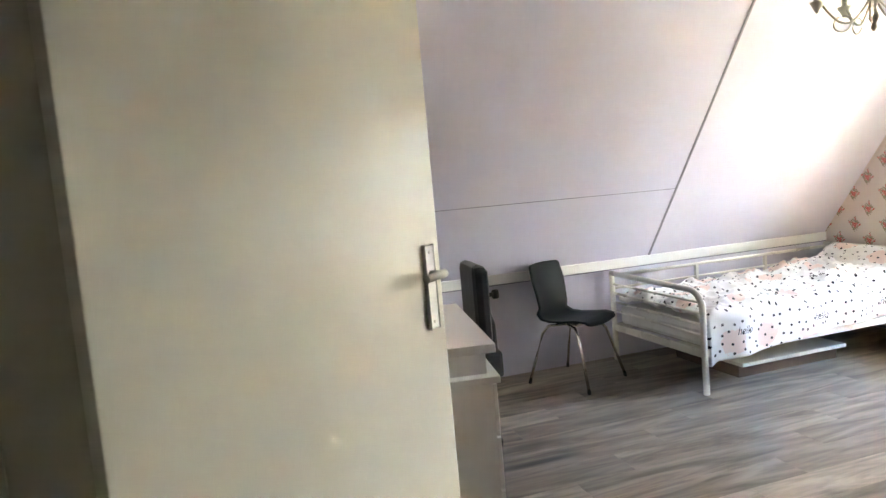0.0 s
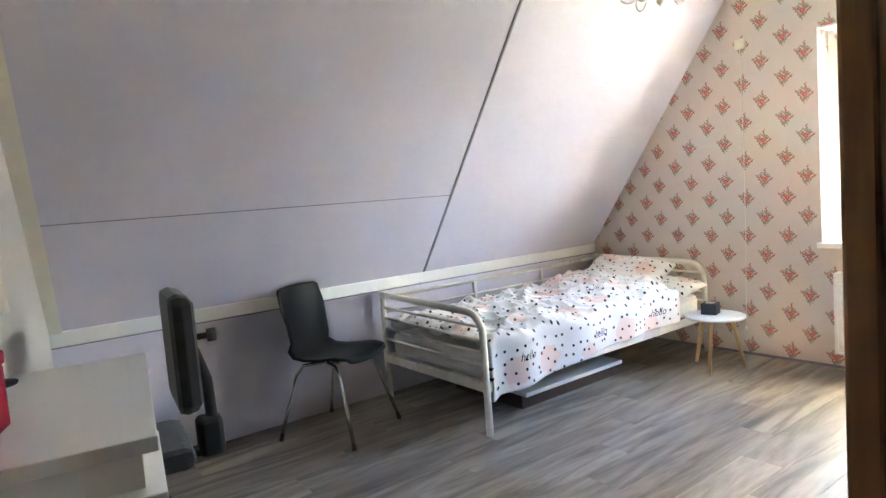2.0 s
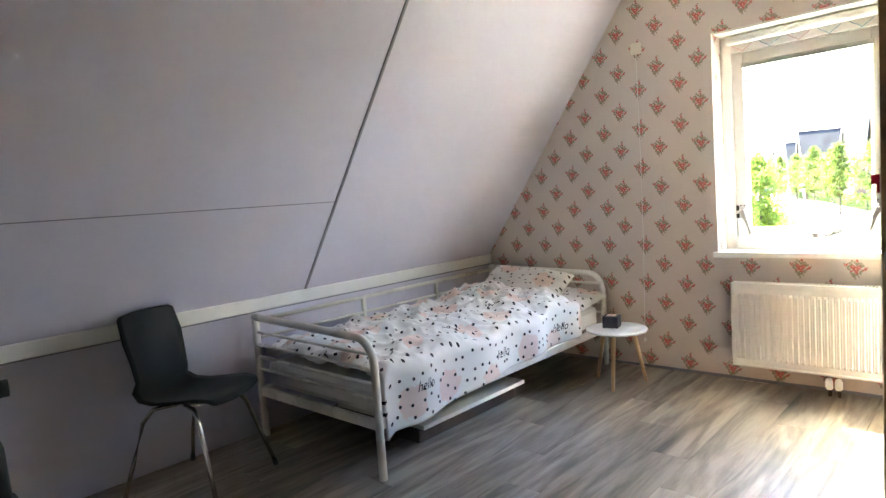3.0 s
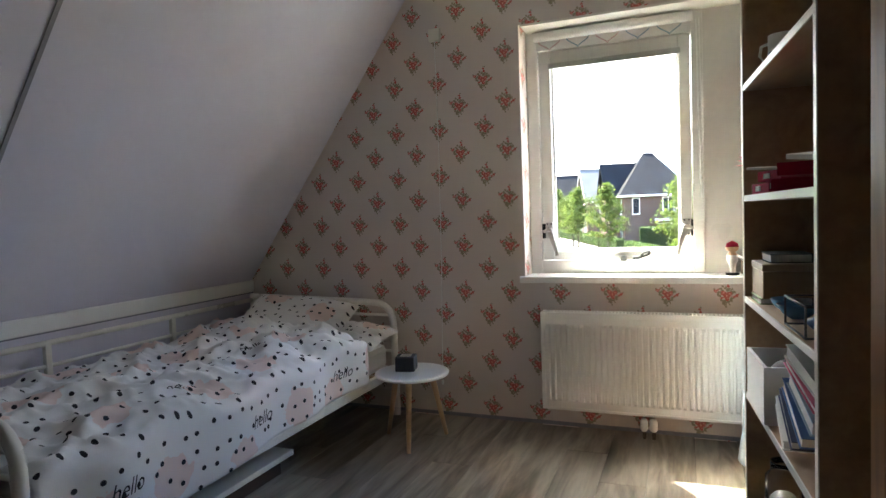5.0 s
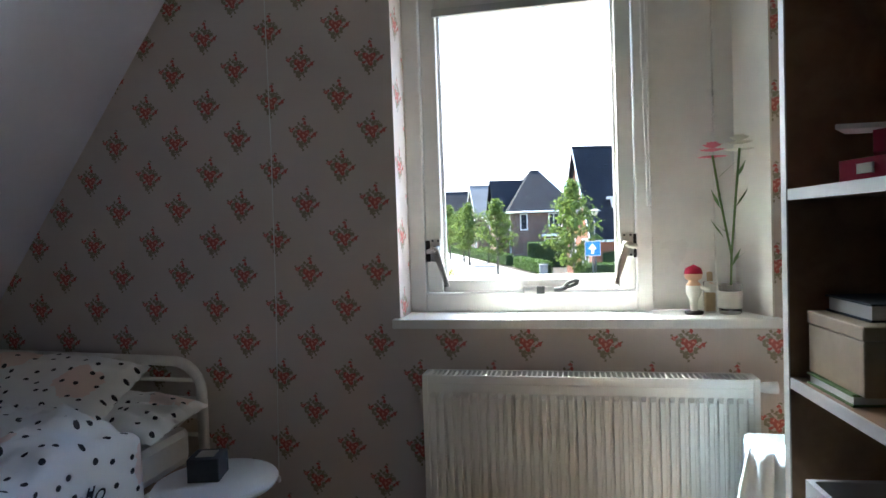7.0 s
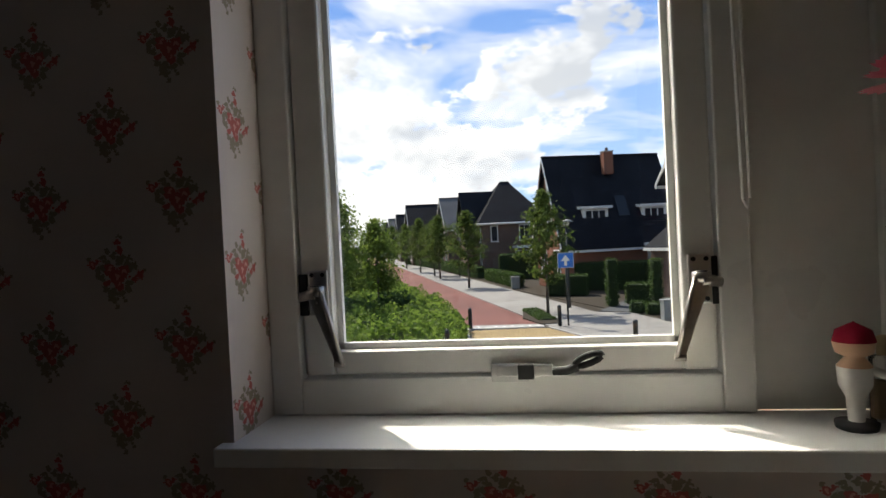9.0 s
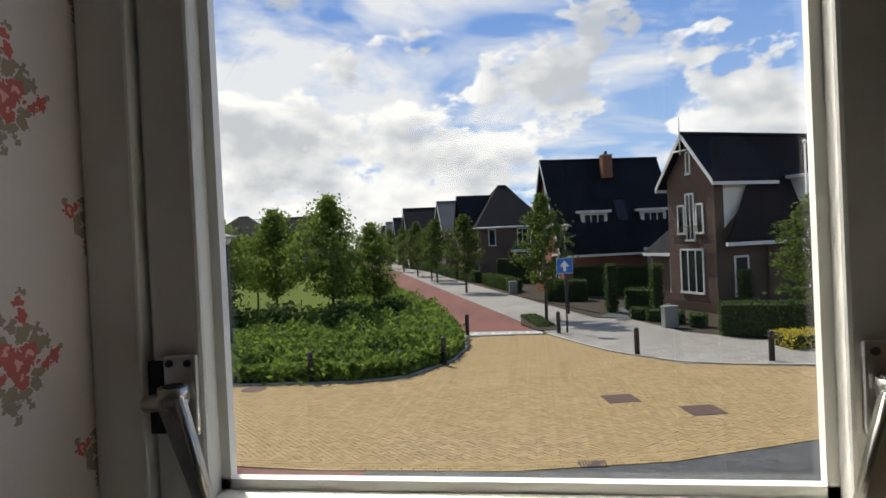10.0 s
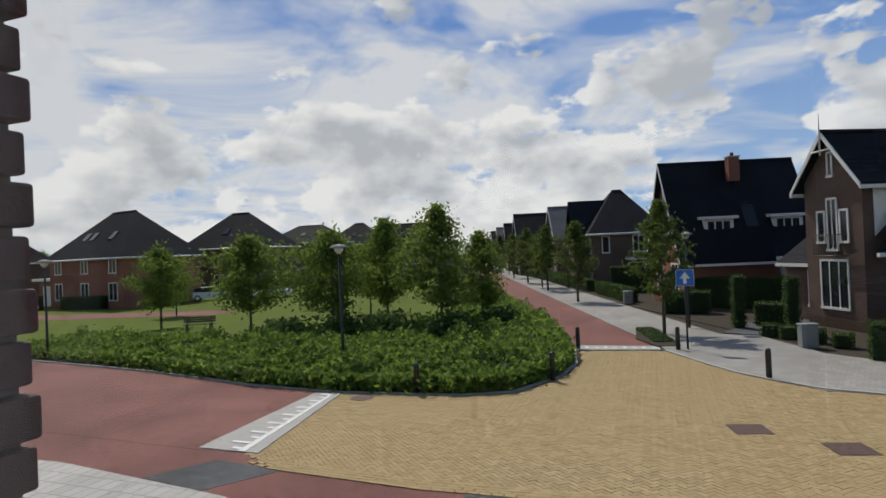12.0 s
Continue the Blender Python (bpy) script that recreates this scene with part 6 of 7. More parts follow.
# ---- street furniture ----
bo_ = thing("bollard", pose(*site(2.72, 22.73), GZ + 0.02), "dark brown-black street bollard", "bollard", "street bollards")
part("post", lathe(B(), [(0.085, 0.0), (0.085, 0.80), (0.08, 0.86), (0.05, 0.895), (0.0, 0.9)], 18), "metal", bo_)
part("band", lathe(B(), [(0.087, 0.70), (0.089, 0.705), (0.089, 0.74), (0.087, 0.745)], 18), "rust", bo_)
for x, y in ((6.42, 21.55), (-3.35, 27.4), (-3.72, 21.75), (-7.59, 19.62), (0.55, 27.4)):
    copy_thing(bo_, pose(*site(x, y), GZ + 0.02))
sg = thing("one_way_sign", pose(*site(0.92, 27.5), GZ, 0, 0, -4), "blue square one-way sign with a white arrow on a dark pole", "traffic sign")
k = B()
rod(k, [(0, 0.03, 0), (0, 0.03, 3.1)], 0.04, 12)
part("pole", k, "metal", sg)
pl_ = part("plate", box(B(), -0.32, -0.012, 2.5, 0.32, 0.0, 3.12, 0.004), "signblue", sg)
part("border", box(B(), -0.335, -0.006, 2.485, 0.335, 0.004, 3.135, 0.003), "trim", pl_)
k = B()
poly(k, [(-0.06, -0.013, 2.58), (0.06, -0.013, 2.58), (0.06, -0.013, 2.78), (0.19, -0.013, 2.78), (0, -0.013, 3.04), (-0.19, -0.013, 2.78), (-0.06, -0.013, 2.78)], (0, -0.004, 0))
part("arrow", k, "trim", pl_, "white upward arrow")


def street_lamp(x, y, h=4.6):
    o = thing("street_lamp", pose(*site(x, y), GZ), "black street lamp post with a pale disc head", "street lamp", "street lamps")
    k = B()
    rod(k, [(0, 0, 0), (0, 0, 1.1), (0, 0, h - 0.25)], 0.07, 12, 0.045)
    part("pole", k, "metal", o)
    part("globe", lathe(B(), [(0.05, h - 0.28), (0.16, h - 0.16), (0.18, h - 0.05), (0.1, h)], 20), "offwhite", o)
    part("hood", lathe(B(), [(0.36, h - 0.04), (0.37, h - 0.02), (0.2, h + 0.06), (0.03, h + 0.1)], 24), "concrete", o)


street_lamp(-11.9, 22.9), street_lamp(1.6, 33.4, 4.6), street_lamp(-28.2, 23.4, 4.6), street_lamp(-44, 45, 4.8), street_lamp(-7.0, 62)
ub = thing("utility_box", pose(*site(5.3, 28.2), GZ, 0, 0, 15), "grey street utility cabinet", "utility box")
part("cabinet", box(B(), -0.3, -0.18, 0, 0.3, 0.18, 0.85, 0.015), "boxgrey", ub)
part("lid", box(B(), -0.33, -0.21, 0.85, 0.33, 0.21, 0.92, 0.015), "boxgrey", ub)
copy_thing(ub, pose(*site(-1.2, 45.6), GZ, 0, 0, 10))
bn = thing("park_bench", pose(*site(-27.0, 32.0), GZ, 0, 0, 28), "dark slatted park bench on the lawn", "bench")
for i in range(3):
    part("seat_slat", box(B(), -0.95, -0.2 + i * 0.14, 0.43, 0.95, -0.08 + i * 0.14, 0.47), "wood", bn)
for i in range(3):
    part("back_slat", box(B(), -0.95, 0.24, 0.55 + i * 0.13, 0.95, 0.28, 0.65 + i * 0.13), "wood", bn)
for x in (-0.7, 0.7):
    part("leg", box(B(), x - 0.04, -0.18, 0, x + 0.04, 0.28, 0.43), "metal", bn)
    part("back_post", box(B(), x - 0.03, 0.2, 0.43, x + 0.03, 0.24, 0.95), "metal", bn)


def car(m, paint, label):
    o = thing("parked_car", m, label, "car")
    b = B()
    prof_ = [(-2.1, 0.3), (2.1, 0.3), (2.15, 0.55), (2.05, 0.78), (1.15, 0.93), (-1.95, 0.98), (-2.12, 0.8), (-2.15, 0.5)]
    poly(b, [(x, -0.86, z) for x, z in prof_], (0, 1.72, 0))
    part("body", b, paint, o)
    b = B()
    poly(b, [(x, -0.74, z) for x, z in ((-1.9, 0.96), (1.05, 0.93), (0.35, 1.42), (-1.45, 1.46))], (0, 1.48, 0))
    part("window_band", b, "darkglass", o)
    part("roof", box(B(), -1.4, -0.7, 1.44, 0.32, 0.7, 1.49, 0.02), paint, o)
    for x in (-1.3, 1.3):
        for y in (-0.87, 0.67):
            b = B()
            rod(b, [(x, y, 0.32), (x, y + 0.2, 0.32)], 0.32, 18)
            wl = part("wheel", b, "rubber", o)
            b = B()
            rod(b, [(x, y - 0.005, 0.32), (x, y + 0.205, 0.32)], 0.2, 14)
            part("rim", b, "alu", wl)
    for y in (-0.6, 0.6):
        part("headlight", box(B(), 2.06, y - 0.18, 0.6, 2.15, y + 0.18, 0.72, 0.02), "page", o)


car(pose(*site(-27.6, 112), GZ, 0, 0, 107), "carblack", "black estate car parked in the far street")
car(pose(*site(-60.5, 43.5), GZ, 0, 0, 10), "carwhite", "white car parked beyond the green")
car(pose(*site(-47, 56), GZ, 0, 0, 30), "carwhite", "silver-white car parked beyond the green")
car(pose(*site(-40, 58), GZ, 0, 0, 20), "carwhite", "silver-white car parked before the far houses")


# ---- houses ----
def wall_window(o, x, z, w, h, face, bars=1):
    """A window in a house wall; face: (origin, along, outward) of the wall plane in the house's own axes."""
    f0, al, ou = face
    c = Vector(f0) + Vector(al) * x
    U, N = Vector(al), Vector(ou)

    def slab(u0, u1, z0, z1, n0, n1):
        b = B()
        poly(b, [c + U * u0 + N * n0 + Vector((0, 0, z0)), c + U * u1 + N * n0 + Vector((0, 0, z0)), c + U * u1 + N * n0 + Vector((0, 0, z1)), c + U * u0 + N * n0 + Vector((0, 0, z1))], N * (n1 - n0))
        return b

    wn_ = part("window", slab(-w / 2, w / 2, z, z + h, -0.05, 0.015), "darkglass", o)
    fr_ = B()
    for b_ in (slab(-w / 2 - 0.03, -w / 2 + 0.06, z, z + h, 0.0, 0.05), slab(w / 2 - 0.06, w / 2 + 0.03, z, z + h, 0.0, 0.05), slab(-w / 2, w / 2, z + h - 0.07, z + h + 0.03, 0.0, 0.05), slab(-w / 2 - 0.05, w / 2 + 0.05, z - 0.06, z + 0.05, 0.0, 0.09)):
        tmp = bpy.data.meshes.new("t")
        b_.to_mesh(tmp), b_.free()
        fr_.from_mesh(tmp)
        bpy.data.meshes.remove(tmp)
    for i in range(1, bars + 1):
        u = -w / 2 + w * i / (bars + 1)
        b_ = slab(u - 0.03, u + 0.03, z, z + h, 0.0, 0.045)
        tmp = bpy.data.meshes.new("t")
        b_.to_mesh(tmp), b_.free()
        fr_.from_mesh(tmp)
        bpy.data.meshes.remove(tmp)
    part("frame", fr_, "trim", wn_)


def gable_house(m, L, W, eave, ridge, brick, tile, label, over=0.35, hip=0.0, chimney=None, grey=False):
    """Local axes: x along the ridge, y across, z up from the street; the gable stands at x = 0."""
    o = thing("house", m, label, "house")
    b = B()
    if hip:
        poly(b, [(0, 0, 0), (L, 0, 0), (L, W, 0), (0, W, 0)], (0, 0, eave))
    else:
        poly(b, [(0, 0, 0), (0, W, 0), (0, W, eave), (0, W / 2, ridge - 0.12), (0, 0, eave)], (L, 0, 0))
    part("wall", b, brick, o)
    sl = (ridge - eave) / (W / 2)
    for s_ in (0, 1):
        b = B()
        ye, yr = (-over, W / 2) if s_ == 0 else (W + over, W / 2)
        ze = eave - over * sl
        poly(b, [(-over if not hip else -over, ye, ze), (L + over, ye, ze), (L + over - hip, yr, ridge), (hip - (0 if hip else over), yr, ridge)], (0, 0, 0.12))
        part("roof", b, tile, o)
    if hip:
        for x0, x1 in ((-over, hip), (L + over, L + over - hip)):
            b = B()
            ze = eave - over * sl
            poly(b, [(x0, -over, ze), (x0, W + over, ze), (x1, W / 2, ridge)], (0, 0, 0.12))
            part("roof", b, tile, o)
        b = B()
        for (a0, a1) in (((-over, -over), (L + over, -over)), ((L + over, -over), (L + over, W + over)), ((L + over, W + over), (-over, W + over)), ((-over, W + over), (-over, -over))):
            rod(b, [(*a0, ze + 0.0), (*a1, ze + 0.0)], 0.11, 4)
        part("gutter", b, "trim", o)
    else:
        for ye in (-over, W + over):
            part("fascia", poly(B(), [(-over - 0.03, ye, eave - over * sl - 0.06), (-over - 0.03, ye, eave - over * sl + 0.16), (-over - 0.03, W / 2, ridge + 0.16), (-over - 0.03, W / 2, ridge - 0.10)], (0.06, 0, 0)), "trim", o)
            b = B()
            box(b, -over, min(ye, ye * 0.98) - 0.06, eave - over * sl - 0.10, L + over, ye + 0.06, eave - over * sl + 0.06)
            part("gutter", b, "trim", o)
    b = B()
    rod(b, [(hip - (0 if hip else over), W / 2, ridge + 0.12), (L + over - hip, W / 2, ridge + 0.12)], 0.09, 8)
    part("ridge_tiles", b, tile, o)
    if chimney:
        cx, cy, cz = chimney
        ch_ = part("chimney", box(B(), cx - 0.35, cy - 0.3, cz - 1.6, cx + 0.35, cy + 0.3, cz), "redbrick", o)
        part("chimney_cap", box(B(), cx - 0.4, cy - 0.35, cz, cx + 0.4, cy + 0.35, cz + 0.08), "concrete", ch_)
        b = B()
        lathe(b, [(0.11, cz + 0.08), (0.11, cz + 0.32), (0.08, cz + 0.34)], 10, (cx, cy, 0))
        part("chimney_pot", b, "rust", ch_)
    return o


def dormer(o, x, y, z, w, h, depth, n=3):
    """A flat-roofed white dormer whose face stands at y, looking to -y."""
    d = part("dormer", box(B(), x - w / 2, y, z, x + w / 2, y + depth, z + h), "trim", o)
    part("dormer_roof", box(B(), x - w / 2 - 0.25, y - 0.25, z + h, x + w / 2 + 0.25, y + depth, z + h + 0.18), "trim", d)
    for i in range(n):
        xa = x - w / 2 + 0.2 + i * (w - 0.4) / n
        part("dormer_pane", box(B(), xa + 0.04, y - 0.012, z + 0.25, xa + (w - 0.4) / n - 0.04, y + 0.02, z + h - 0.15), "darkglass", d)
        part("dormer_frame", box(B(), xa - 0.02, y - 0.03, z + 0.2, xa + 0.04, y, z + h - 0.1), "trim", d)


def roof_window(o, x, y, z, sl):
    b = B()
    poly(b, [(x - 0.4, y, z), (x + 0.4, y, z), (x + 0.4, y + 0.8, z + 0.8 * sl), (x - 0.4, y + 0.8, z + 0.8 * sl)], (0, -0.05, 0.08))
    part("roof_window", b, "darkglass", o, "grey-blue glazed roof window")


# the brown brick corner house: tall front block, long roof behind it
A6 = 25
U6 = Vector((math.cos(radians(A6)), math.sin(radians(A6))))
h6 = gable_house(pose(*site(8.6, 31.9), GZ, 0, 0, A6), 3.0, 3.5, 6.72, 8.78, "brownbrick", "tile", "dark brown brick corner house with steep black tiled roof", 0.42)
F6 = ((0, 0, 0), (0, 1, 0), (-1, 0, 0))
S6 = ((3.0, -0.02, 0), (1, 0, 0), (0, -1, 0))
wall_window(h6, 1.75, 3.55, 0.62, 2.35, F6, 1), wall_window(h6, 2.45, 3.9, 0.5, 1.45, F6, 0), wall_window(h6, 1.05, 3.9, 0.5, 1.45, F6, 0)
wall_window(h6, 1.75, 0.9, 1.7, 2.2, F6, 2), wall_window(h6, 1.75, 6.9, 0.32, 1.1, F6, 0)
bal = B()
for i in range(13):
    rod(bal, [(-0.28, 0.85 + i * 0.15, 3.3), (-0.28, 0.85 + i * 0.15, 4.25)], 0.012, 5)
rod(bal, [(-0.02, 0.85, 4.25), (-0.28, 0.85, 4.25), (-0.28, 2.65, 4.25), (-0.02, 2.65, 4.25)], 0.02, 6), rod(bal, [(-0.02, 0.85, 3.3), (-0.28, 0.85, 3.3), (-0.28, 2.65, 3.3), (-0.02, 2.65, 3.3)], 0.02, 6)
part("balcony_rail", bal, "metal", h6, "black metal balcony rail")
fin = B()
rod(fin, [(-0.46, 1.75, 7.85), (-0.46, 1.75, 9.75)], 0.05, 6, 0.02), rod(fin, [(-0.46, 1.2, 8.05), (-0.46, 2.3, 8.05)], 0.045, 5)
part("finial", fin, "trim", h6, "white timber gable finial")
part("plinth_band", box(B(), -0.03, -0.03, 0, 3.0, 3.53, 0.45), "darkback", h6)
b = B()
poly(b, [(2.9, -0.2, 0), (2.9, 4.6, 0), (2.9, 4.6, 3.4), (2.9, 1.75, 8.55), (2.9, -0.2, 3.5)], (9.3, 0, 0))
part("wall", b, "brownbrick", h6)
for ye, s_ in ((-0.6, 1), (4.95, -1)):
    b = B()
    poly(b, [(2.9, ye, 3.35), (12.6, ye, 3.35), (11.6, 1.75, 8.72), (2.9, 1.75, 8.72)], (0, 0, 0.12))
    part("roof", b, "tile", h6)
    part("gutter", box(B(), 0.1 if s_ == 1 else 2.9, ye - 0.08, 3.22, 12.6, ye + 0.08, 3.4), "trim", h6)
b = B()
poly(b, [(12.6, -0.6, 3.35), (12.6, 4.95, 3.35), (11.6, 1.75, 8.72)], (0, 0, 0.12))
part("roof", b, "tile", h6)
part("cheek_panel", poly(B(), [(0.5, -0.012, 4.1), (3.0, -0.012, 6.4), (0.5, -0.012, 6.4)], (0, -0.03, 0)), "trim", h6)
# steep side slope that leans on the tall block
part("side_roof", poly(B(), [(0.15, -0.62, 3.36), (3.6, -0.62, 3.36), (3.6, -0.06, 6.3), (1.9, -0.06, 6.3)], (0, -0.05, 0.08)), "tile", h6)
part("ridge_tiles", rod(B(), [(-0.4, 1.75, 8.93), (11.6, 1.75, 8.86)], 0.1, 8), "tile", h6)
dormer(h6, 6.6, -0.3, 4.9, 2.6, 1.55, 2.0)
S6b = ((0.4, -0.02, 0), (1, 0, 0), (0, -1, 0))
wall_window(h6, 1.0, 0.8, 0.8, 1.9, S6b, 0)
part("bay", box(B(), 5.3, -1.55, 0, 8.2, -0.2, 2.75), "trim", h6, "white bay window front")
part("bay_roof", box(B(), 5.0, -1.8, 2.75, 8.5, -0.2, 3.0), "trim", h6)
for i in range(3):
    wall_window(h6, 5.8 + i * 0.95, 0.75, 0.75, 1.75, ((0, -1.56, 0), (1, 0, 0), (0, -1, 0)), 0)
part("annex", box(B(), 1.2, 3.5, 0, 5.2, 6.9, 2.8), "brownbrick", h6)
part("annex_roof", poly(B(), [(0.9, 3.4, 2.8), (0.9, 7.1, 2.8), (3.2, 7.1, 4.4), (3.2, 3.4, 4.4)], (0, 0, 0.12)), "tile", h6)
part("annex_gutter", box(B(), 0.8, 3.4, 2.68, 0.98, 7.1, 2.86), "trim", h6)
wall_window(h6, 4.6, 0.7, 0.9, 1.8, ((1.2, 0, 0), (0, 1, 0), (-1, 0, 0)), 1)
fp = thing("flagpole", pose(*site(11.5, 29.4), GZ), "slender white flagpole in the front garden", "flagpole")
part("pole", rod(B(), [(0, 0, 0), (0, 0, 3.5), (0, 0, 7.5)], 0.06, 10, 0.04), "trim", fp)
part("ball_finial", lathe(B(), [(0.02, 7.48), (0.09, 7.56), (0.09, 7.62), (0.02, 7.7)], 12), "trim", fp)

# the red brick house with the big black roof
h5 = gable_house(pose(*site(2.35, 42.4), GZ, 0, 0, 17), 8.3, 6.4, 3.45, 9.5, "redbrick", "tile", "red brick house with a big black tiled roof and dormers", 0.4, chimney=(4.3, 2.3, 9.75))
dormer(h5, 2.6, 0.75, 4.55, 1.9, 1.05, 2.2), dormer(h5, 7.0, 0.75, 4.55, 1.9, 1.05, 2.2)
roof_window(h5, 4.75, 0.75, 4.95, 1.85)
F5 = ((0, 0, 0), (0, 1, 0), (-1, 0, 0))
wall_window(h5, 3.2, 4.0, 1.4, 1.6, F5, 2), wall_window(h5, 1.7, 0.9, 1.3, 1.9, F5, 1), wall_window(h5, 4.7, 0.9, 1.3, 1.9, F5, 1), wall_window(h5, 3.2, 6.6, 0.5, 1.2, F5, 0)
part("porch", box(B(), 6.0, -1.6, 0, 9.2, 0, 2.8), "trim", h5, "white flat-roofed entrance porch")
part("porch_roof", box(B(), 5.6, -1.9, 2.8, 9.6, 0, 3.05), "trim", h5)
wall_window(h5, 7.0, 0.2, 0.9, 2.1, ((0, -1.61, 0), (1, 0, 0), (0, -1, 0)), 0)

# the hipped house further on, and those beyond
h4 = gable_house(pose(*site(-4.2, 59.5), GZ, 0, 0, 17), 6.5, 8.5, 5.75, 9.7, "brownbrick", "tile", "brown brick house with a hipped black roof", 0.5, hip=3.0)
F4, S4 = ((0, 0, 0), (0, 1, 0), (-1, 0, 0)), ((0, 0, 0), (1, 0, 0), (0, -1, 0))
wall_window(h4, 4.6, 3.5, 1.6, 1.6, S4, 2), wall_window(h4, 1.2, 3.5, 0.7, 1.6, S4, 0), wall_window(h4, 4.4, 0.7, 2.2, 1.8, S4, 2)
for yy in (1.5, 4.2, 6.8):
    wall_window(h4, yy, 3.5, 1.2, 1.5, F4, 1), wall_window(h4, yy, 0.8, 1.3, 1.8, F4, 1)
part("porch_roof", box(B(), 3.0, -1.6, 2.75, 6.6, 0.0, 3.0), "trim", h4)
part("front_gable", poly(B(), [(-1.2, 1.5, 0), (-1.2, 6.2, 0), (-1.2, 6.2, 5.6), (-1.2, 3.85, 8.7), (-1.2, 1.5, 5.6)], (1.5, 0, 0)), "brownbrick", h4)
for ye in (1.2, 6.5):
    part("gable_roof", poly(B(), [(-1.6, ye, 5.25), (-1.6, 3.85, 8.75), (3.2, 3.85, 8.75), (1.2, ye, 5.25)], (0, 0, 0.12)), "tile", h4)
for i, (x, y, L, W, e_, r_, tl) in enumerate(((-9.8, 77, 7, 8, 5.6, 9.6, "tilegrey"), (-17.5, 92, 9, 9, 5.4, 9.9, "tile"), (-23.5, 112, 8, 8, 5.2, 9.4, "tile"), (-30, 134, 8, 9, 5.2, 9.6, "tilegrey"), (-37, 158, 9, 9, 5.4, 9.6, "tile"))):
    h = gable_house(pose(*site(x, y), GZ, 0, 0, 17), L, W, e_, r_, "brownbrick", tl, "far brick house in the row along the street", 0.4)
    for yy in (2.0, W - 2.0):
        wall_window(h, yy, 3.4, 1.2, 1.5, F4, 1), wall_window(h, yy, 0.8, 1.4, 1.8, F4, 1)
    wall_window(h, 2.2, 3.2, 1.2, 1.5, S4, 1), wall_window(h, 5.0, 3.2, 1.2, 1.5, S4, 1)
# houses beyond the green
for i, (x, y, a, L, W, e_, r_, hp, bk_) in enumerate(((-64, 50, -12, 14, 9, 5.6, 10.2, 5.0, "redbrick"), (-58, 63.5, 0, 11.5, 9, 6.4, 10.6, 4.6, "brownbrick"), (-58.5, 82, 8, 12, 9, 7.0, 9.6, 4.0, "brownbrick"), (-52, 90, 12, 10, 9, 6.6, 10.0, 4.4, "brownbrick"), (-42, 92, 10, 8, 8, 6.0, 9.5, 0, "brownbrick"), (-92, 56, -20, 12, 9, 5.6, 9.6, 4.5, "brownbrick"))):
    h = gable_house(pose(*site(x, y), GZ, 0, 0, a), L, W, e_, r_, bk_, "tile", "brick house with a dark hipped roof across the green" if hp else "brick gabled house across the green", 0.5, hip=hp)
    for xx in (1.8, L / 2, L - 1.8):
        wall_window(h, xx, 3.6, 1.3, 1.5, S4, 1), wall_window(h, xx, 0.8, 1.5, 1.8, S4, 1)
    sl = (r_ - e_) / (W / 2)
    for xx in ((4.6, 6.0, 9.6) if i == 0 else (L / 2,)):
        roof_window(h, xx, 1.4, e_ + 1.4 * sl + 0.1, sl)
    if i == 0:
        part("garage", box(B(), -4.5, 1.0, 0, 0, 6.5, 2.9), "redbrick", h)
        part("garage_roof", box(B(), -4.9, 0.4, 2.9, 0.1, 6.9, 3.2), "trim", h)
        part("garage_door", box(B(), -3.6, 0.94, 0, -1.0, 1.0, 2.3), "trim", h)
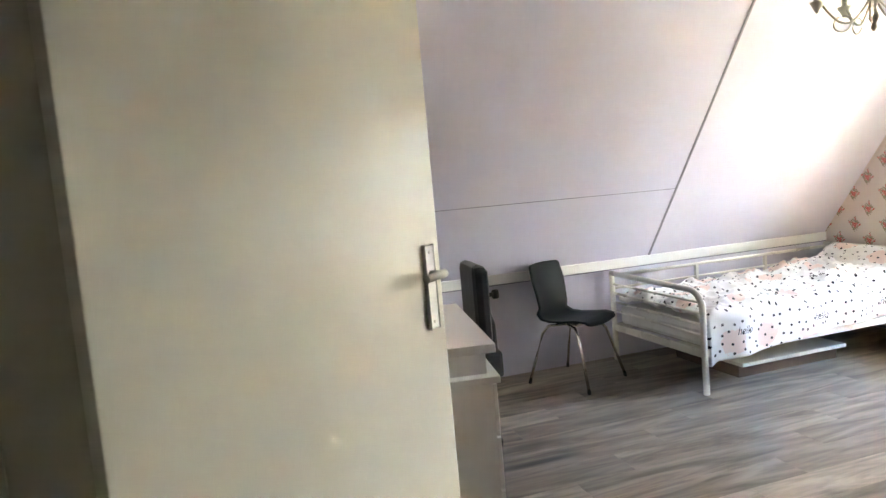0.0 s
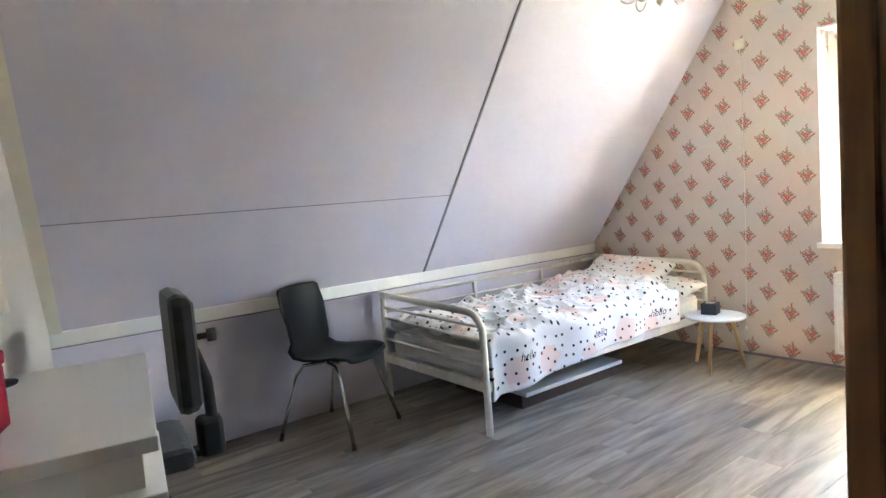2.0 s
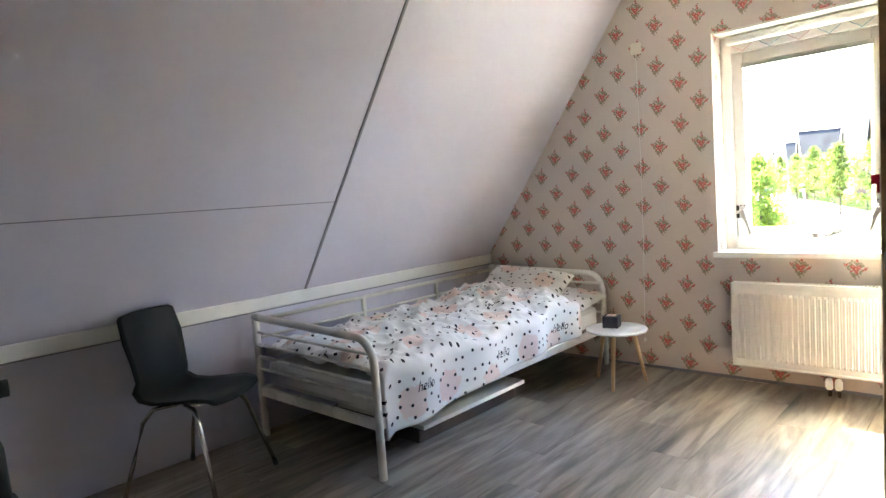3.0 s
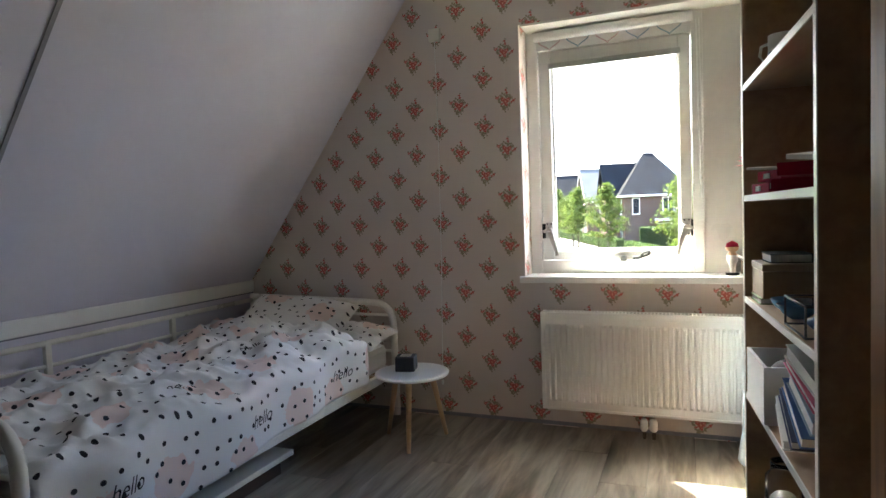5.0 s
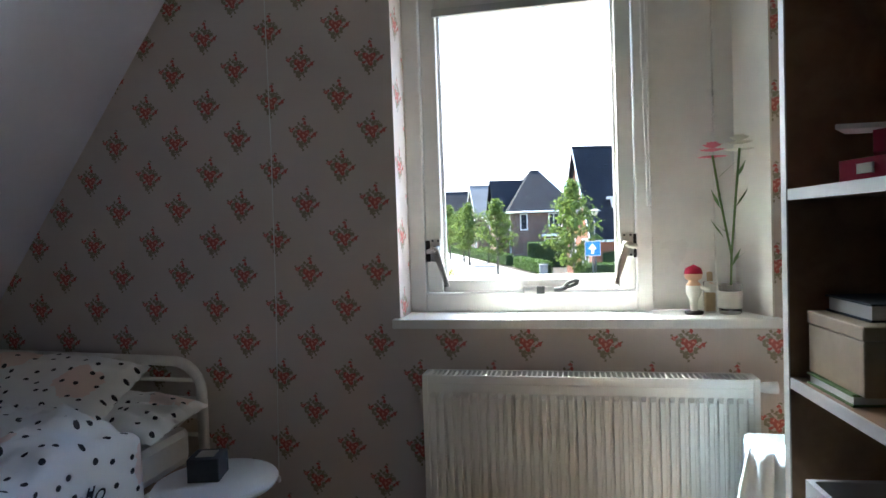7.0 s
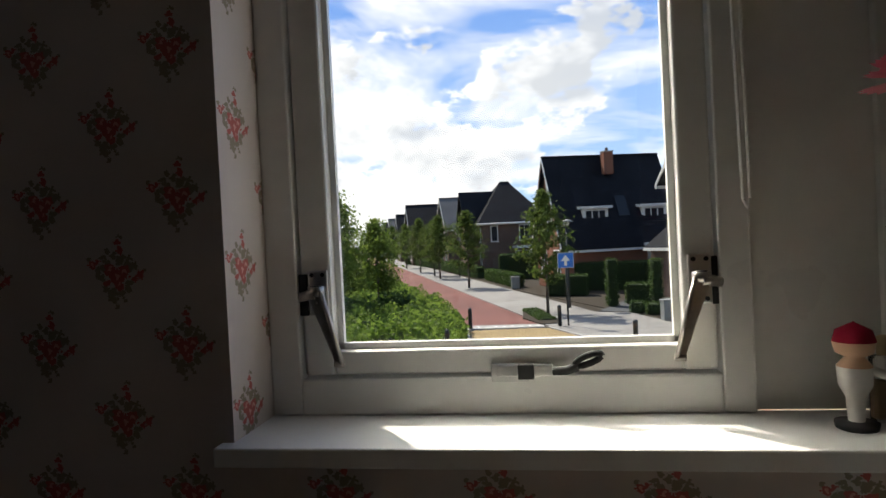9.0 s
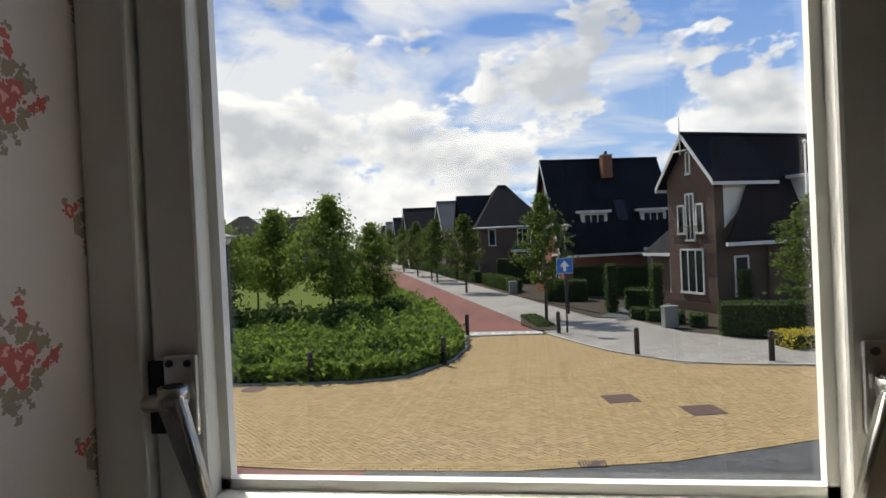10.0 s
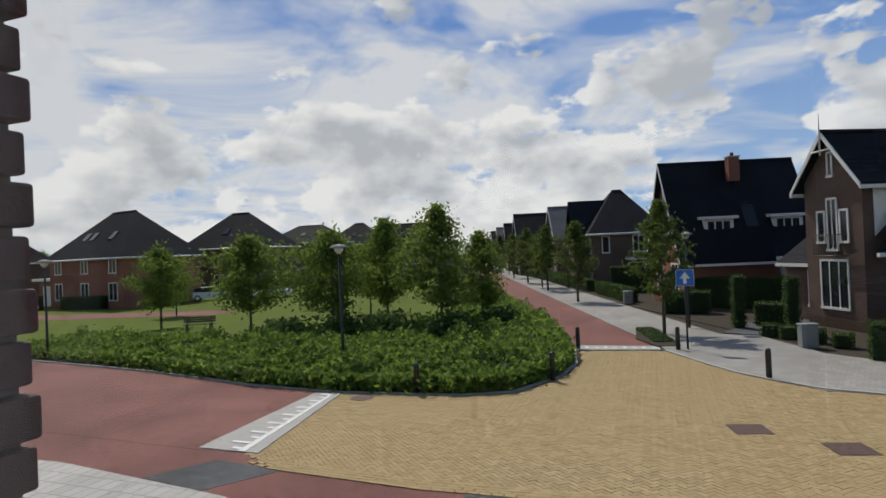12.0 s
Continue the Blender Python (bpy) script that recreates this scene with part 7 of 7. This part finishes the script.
# a low far tree line closes the view
for i in range(46):
    a = radians(-62 + i * 2.1)
    r_ = 190 + 25 * math.sin(i * 2.3)
    if i % 3 == 0 or a < -0.1:
        o = copy_thing(TB if i % 2 else TA, pose(r_ * math.sin(a), r_ * math.cos(a), GZ, 0, 0, i * 50))
        o.matrix_basis = pose(r_ * math.sin(a), r_ * math.cos(a), GZ, 0, 0, i * 50) @ Matrix.Scale(1.2 + 0.35 * math.sin(i * 1.7), 4)

# ---- brick edge of the own facade beside the window ----
fac = solid("facade_reveal", box(B(), -2.9, 4.872, 0.3, -2.325, 4.966, 2.9), "mortar", "brick outer edge beside the window", "facade", "structure")
bme = B()
box(bme, -0.105, -0.05, -0.026, 0.105, 0.05, 0.026, 0.005)
bm_ = bpy.data.meshes.new("brick")
bme.to_mesh(bm_), bme.free()
bm_.materials.append(M["ownbrick"])
br = random.Random(2)
for i in range(40):
    for k in range(3):
        q = new("brick", bm_)
        q.location = (-2.398 - 0.215 * k - (0.10 if i % 2 else 0) + (0.108 if i % 2 and k == 0 else 0) * 0 + br.uniform(-0.002, 0.002) + (0.0 if not i % 2 else 0.088), 4.922, 0.36 + i * 0.062)
        q.parent = fac
# pavers nearest the window
for x, y, lng in parts_near:
    q = new("paver", pm_)
    q.matrix_basis = pose(x, y, GZ + jr.uniform(-0.003, 0.003), 0, 0, 45 if lng else 135)
    q.parent = junction

# ---- floor planks, last ----
fl = bpy.data.objects["floor"]
PW, PL = 0.192, 1.28
plank_meshes = {}


def plank_mesh(length):
    key = round(length, 3)
    if key not in plank_meshes:
        b = B()
        box(b, -PW / 2 + 0.0006, -length / 2 + 0.0006, -0.009, PW / 2 - 0.0006, length / 2 - 0.0006, 0.0, 0.0009)
        me = bpy.data.meshes.new("plank")
        b.to_mesh(me)
        b.free()
        me.materials.append(M["floor"])
        plank_meshes[key] = me
    return plank_meshes[key]


rng_ = random.Random(5)
for c in range(29):
    x = -4.0 + PW * (c + 0.5)
    y = -1.6
    first = 0.32 * (1 + (c * 3) % 4)
    while y < 4.499:
        ln = min(first if y == -1.6 else PL, 4.5 - y)
        if ln > 0.02 and x < 1.5:
            o = new("plank", plank_mesh(ln))
            o.location = (x, y + ln / 2, 0)
            o.parent = fl
        y += ln
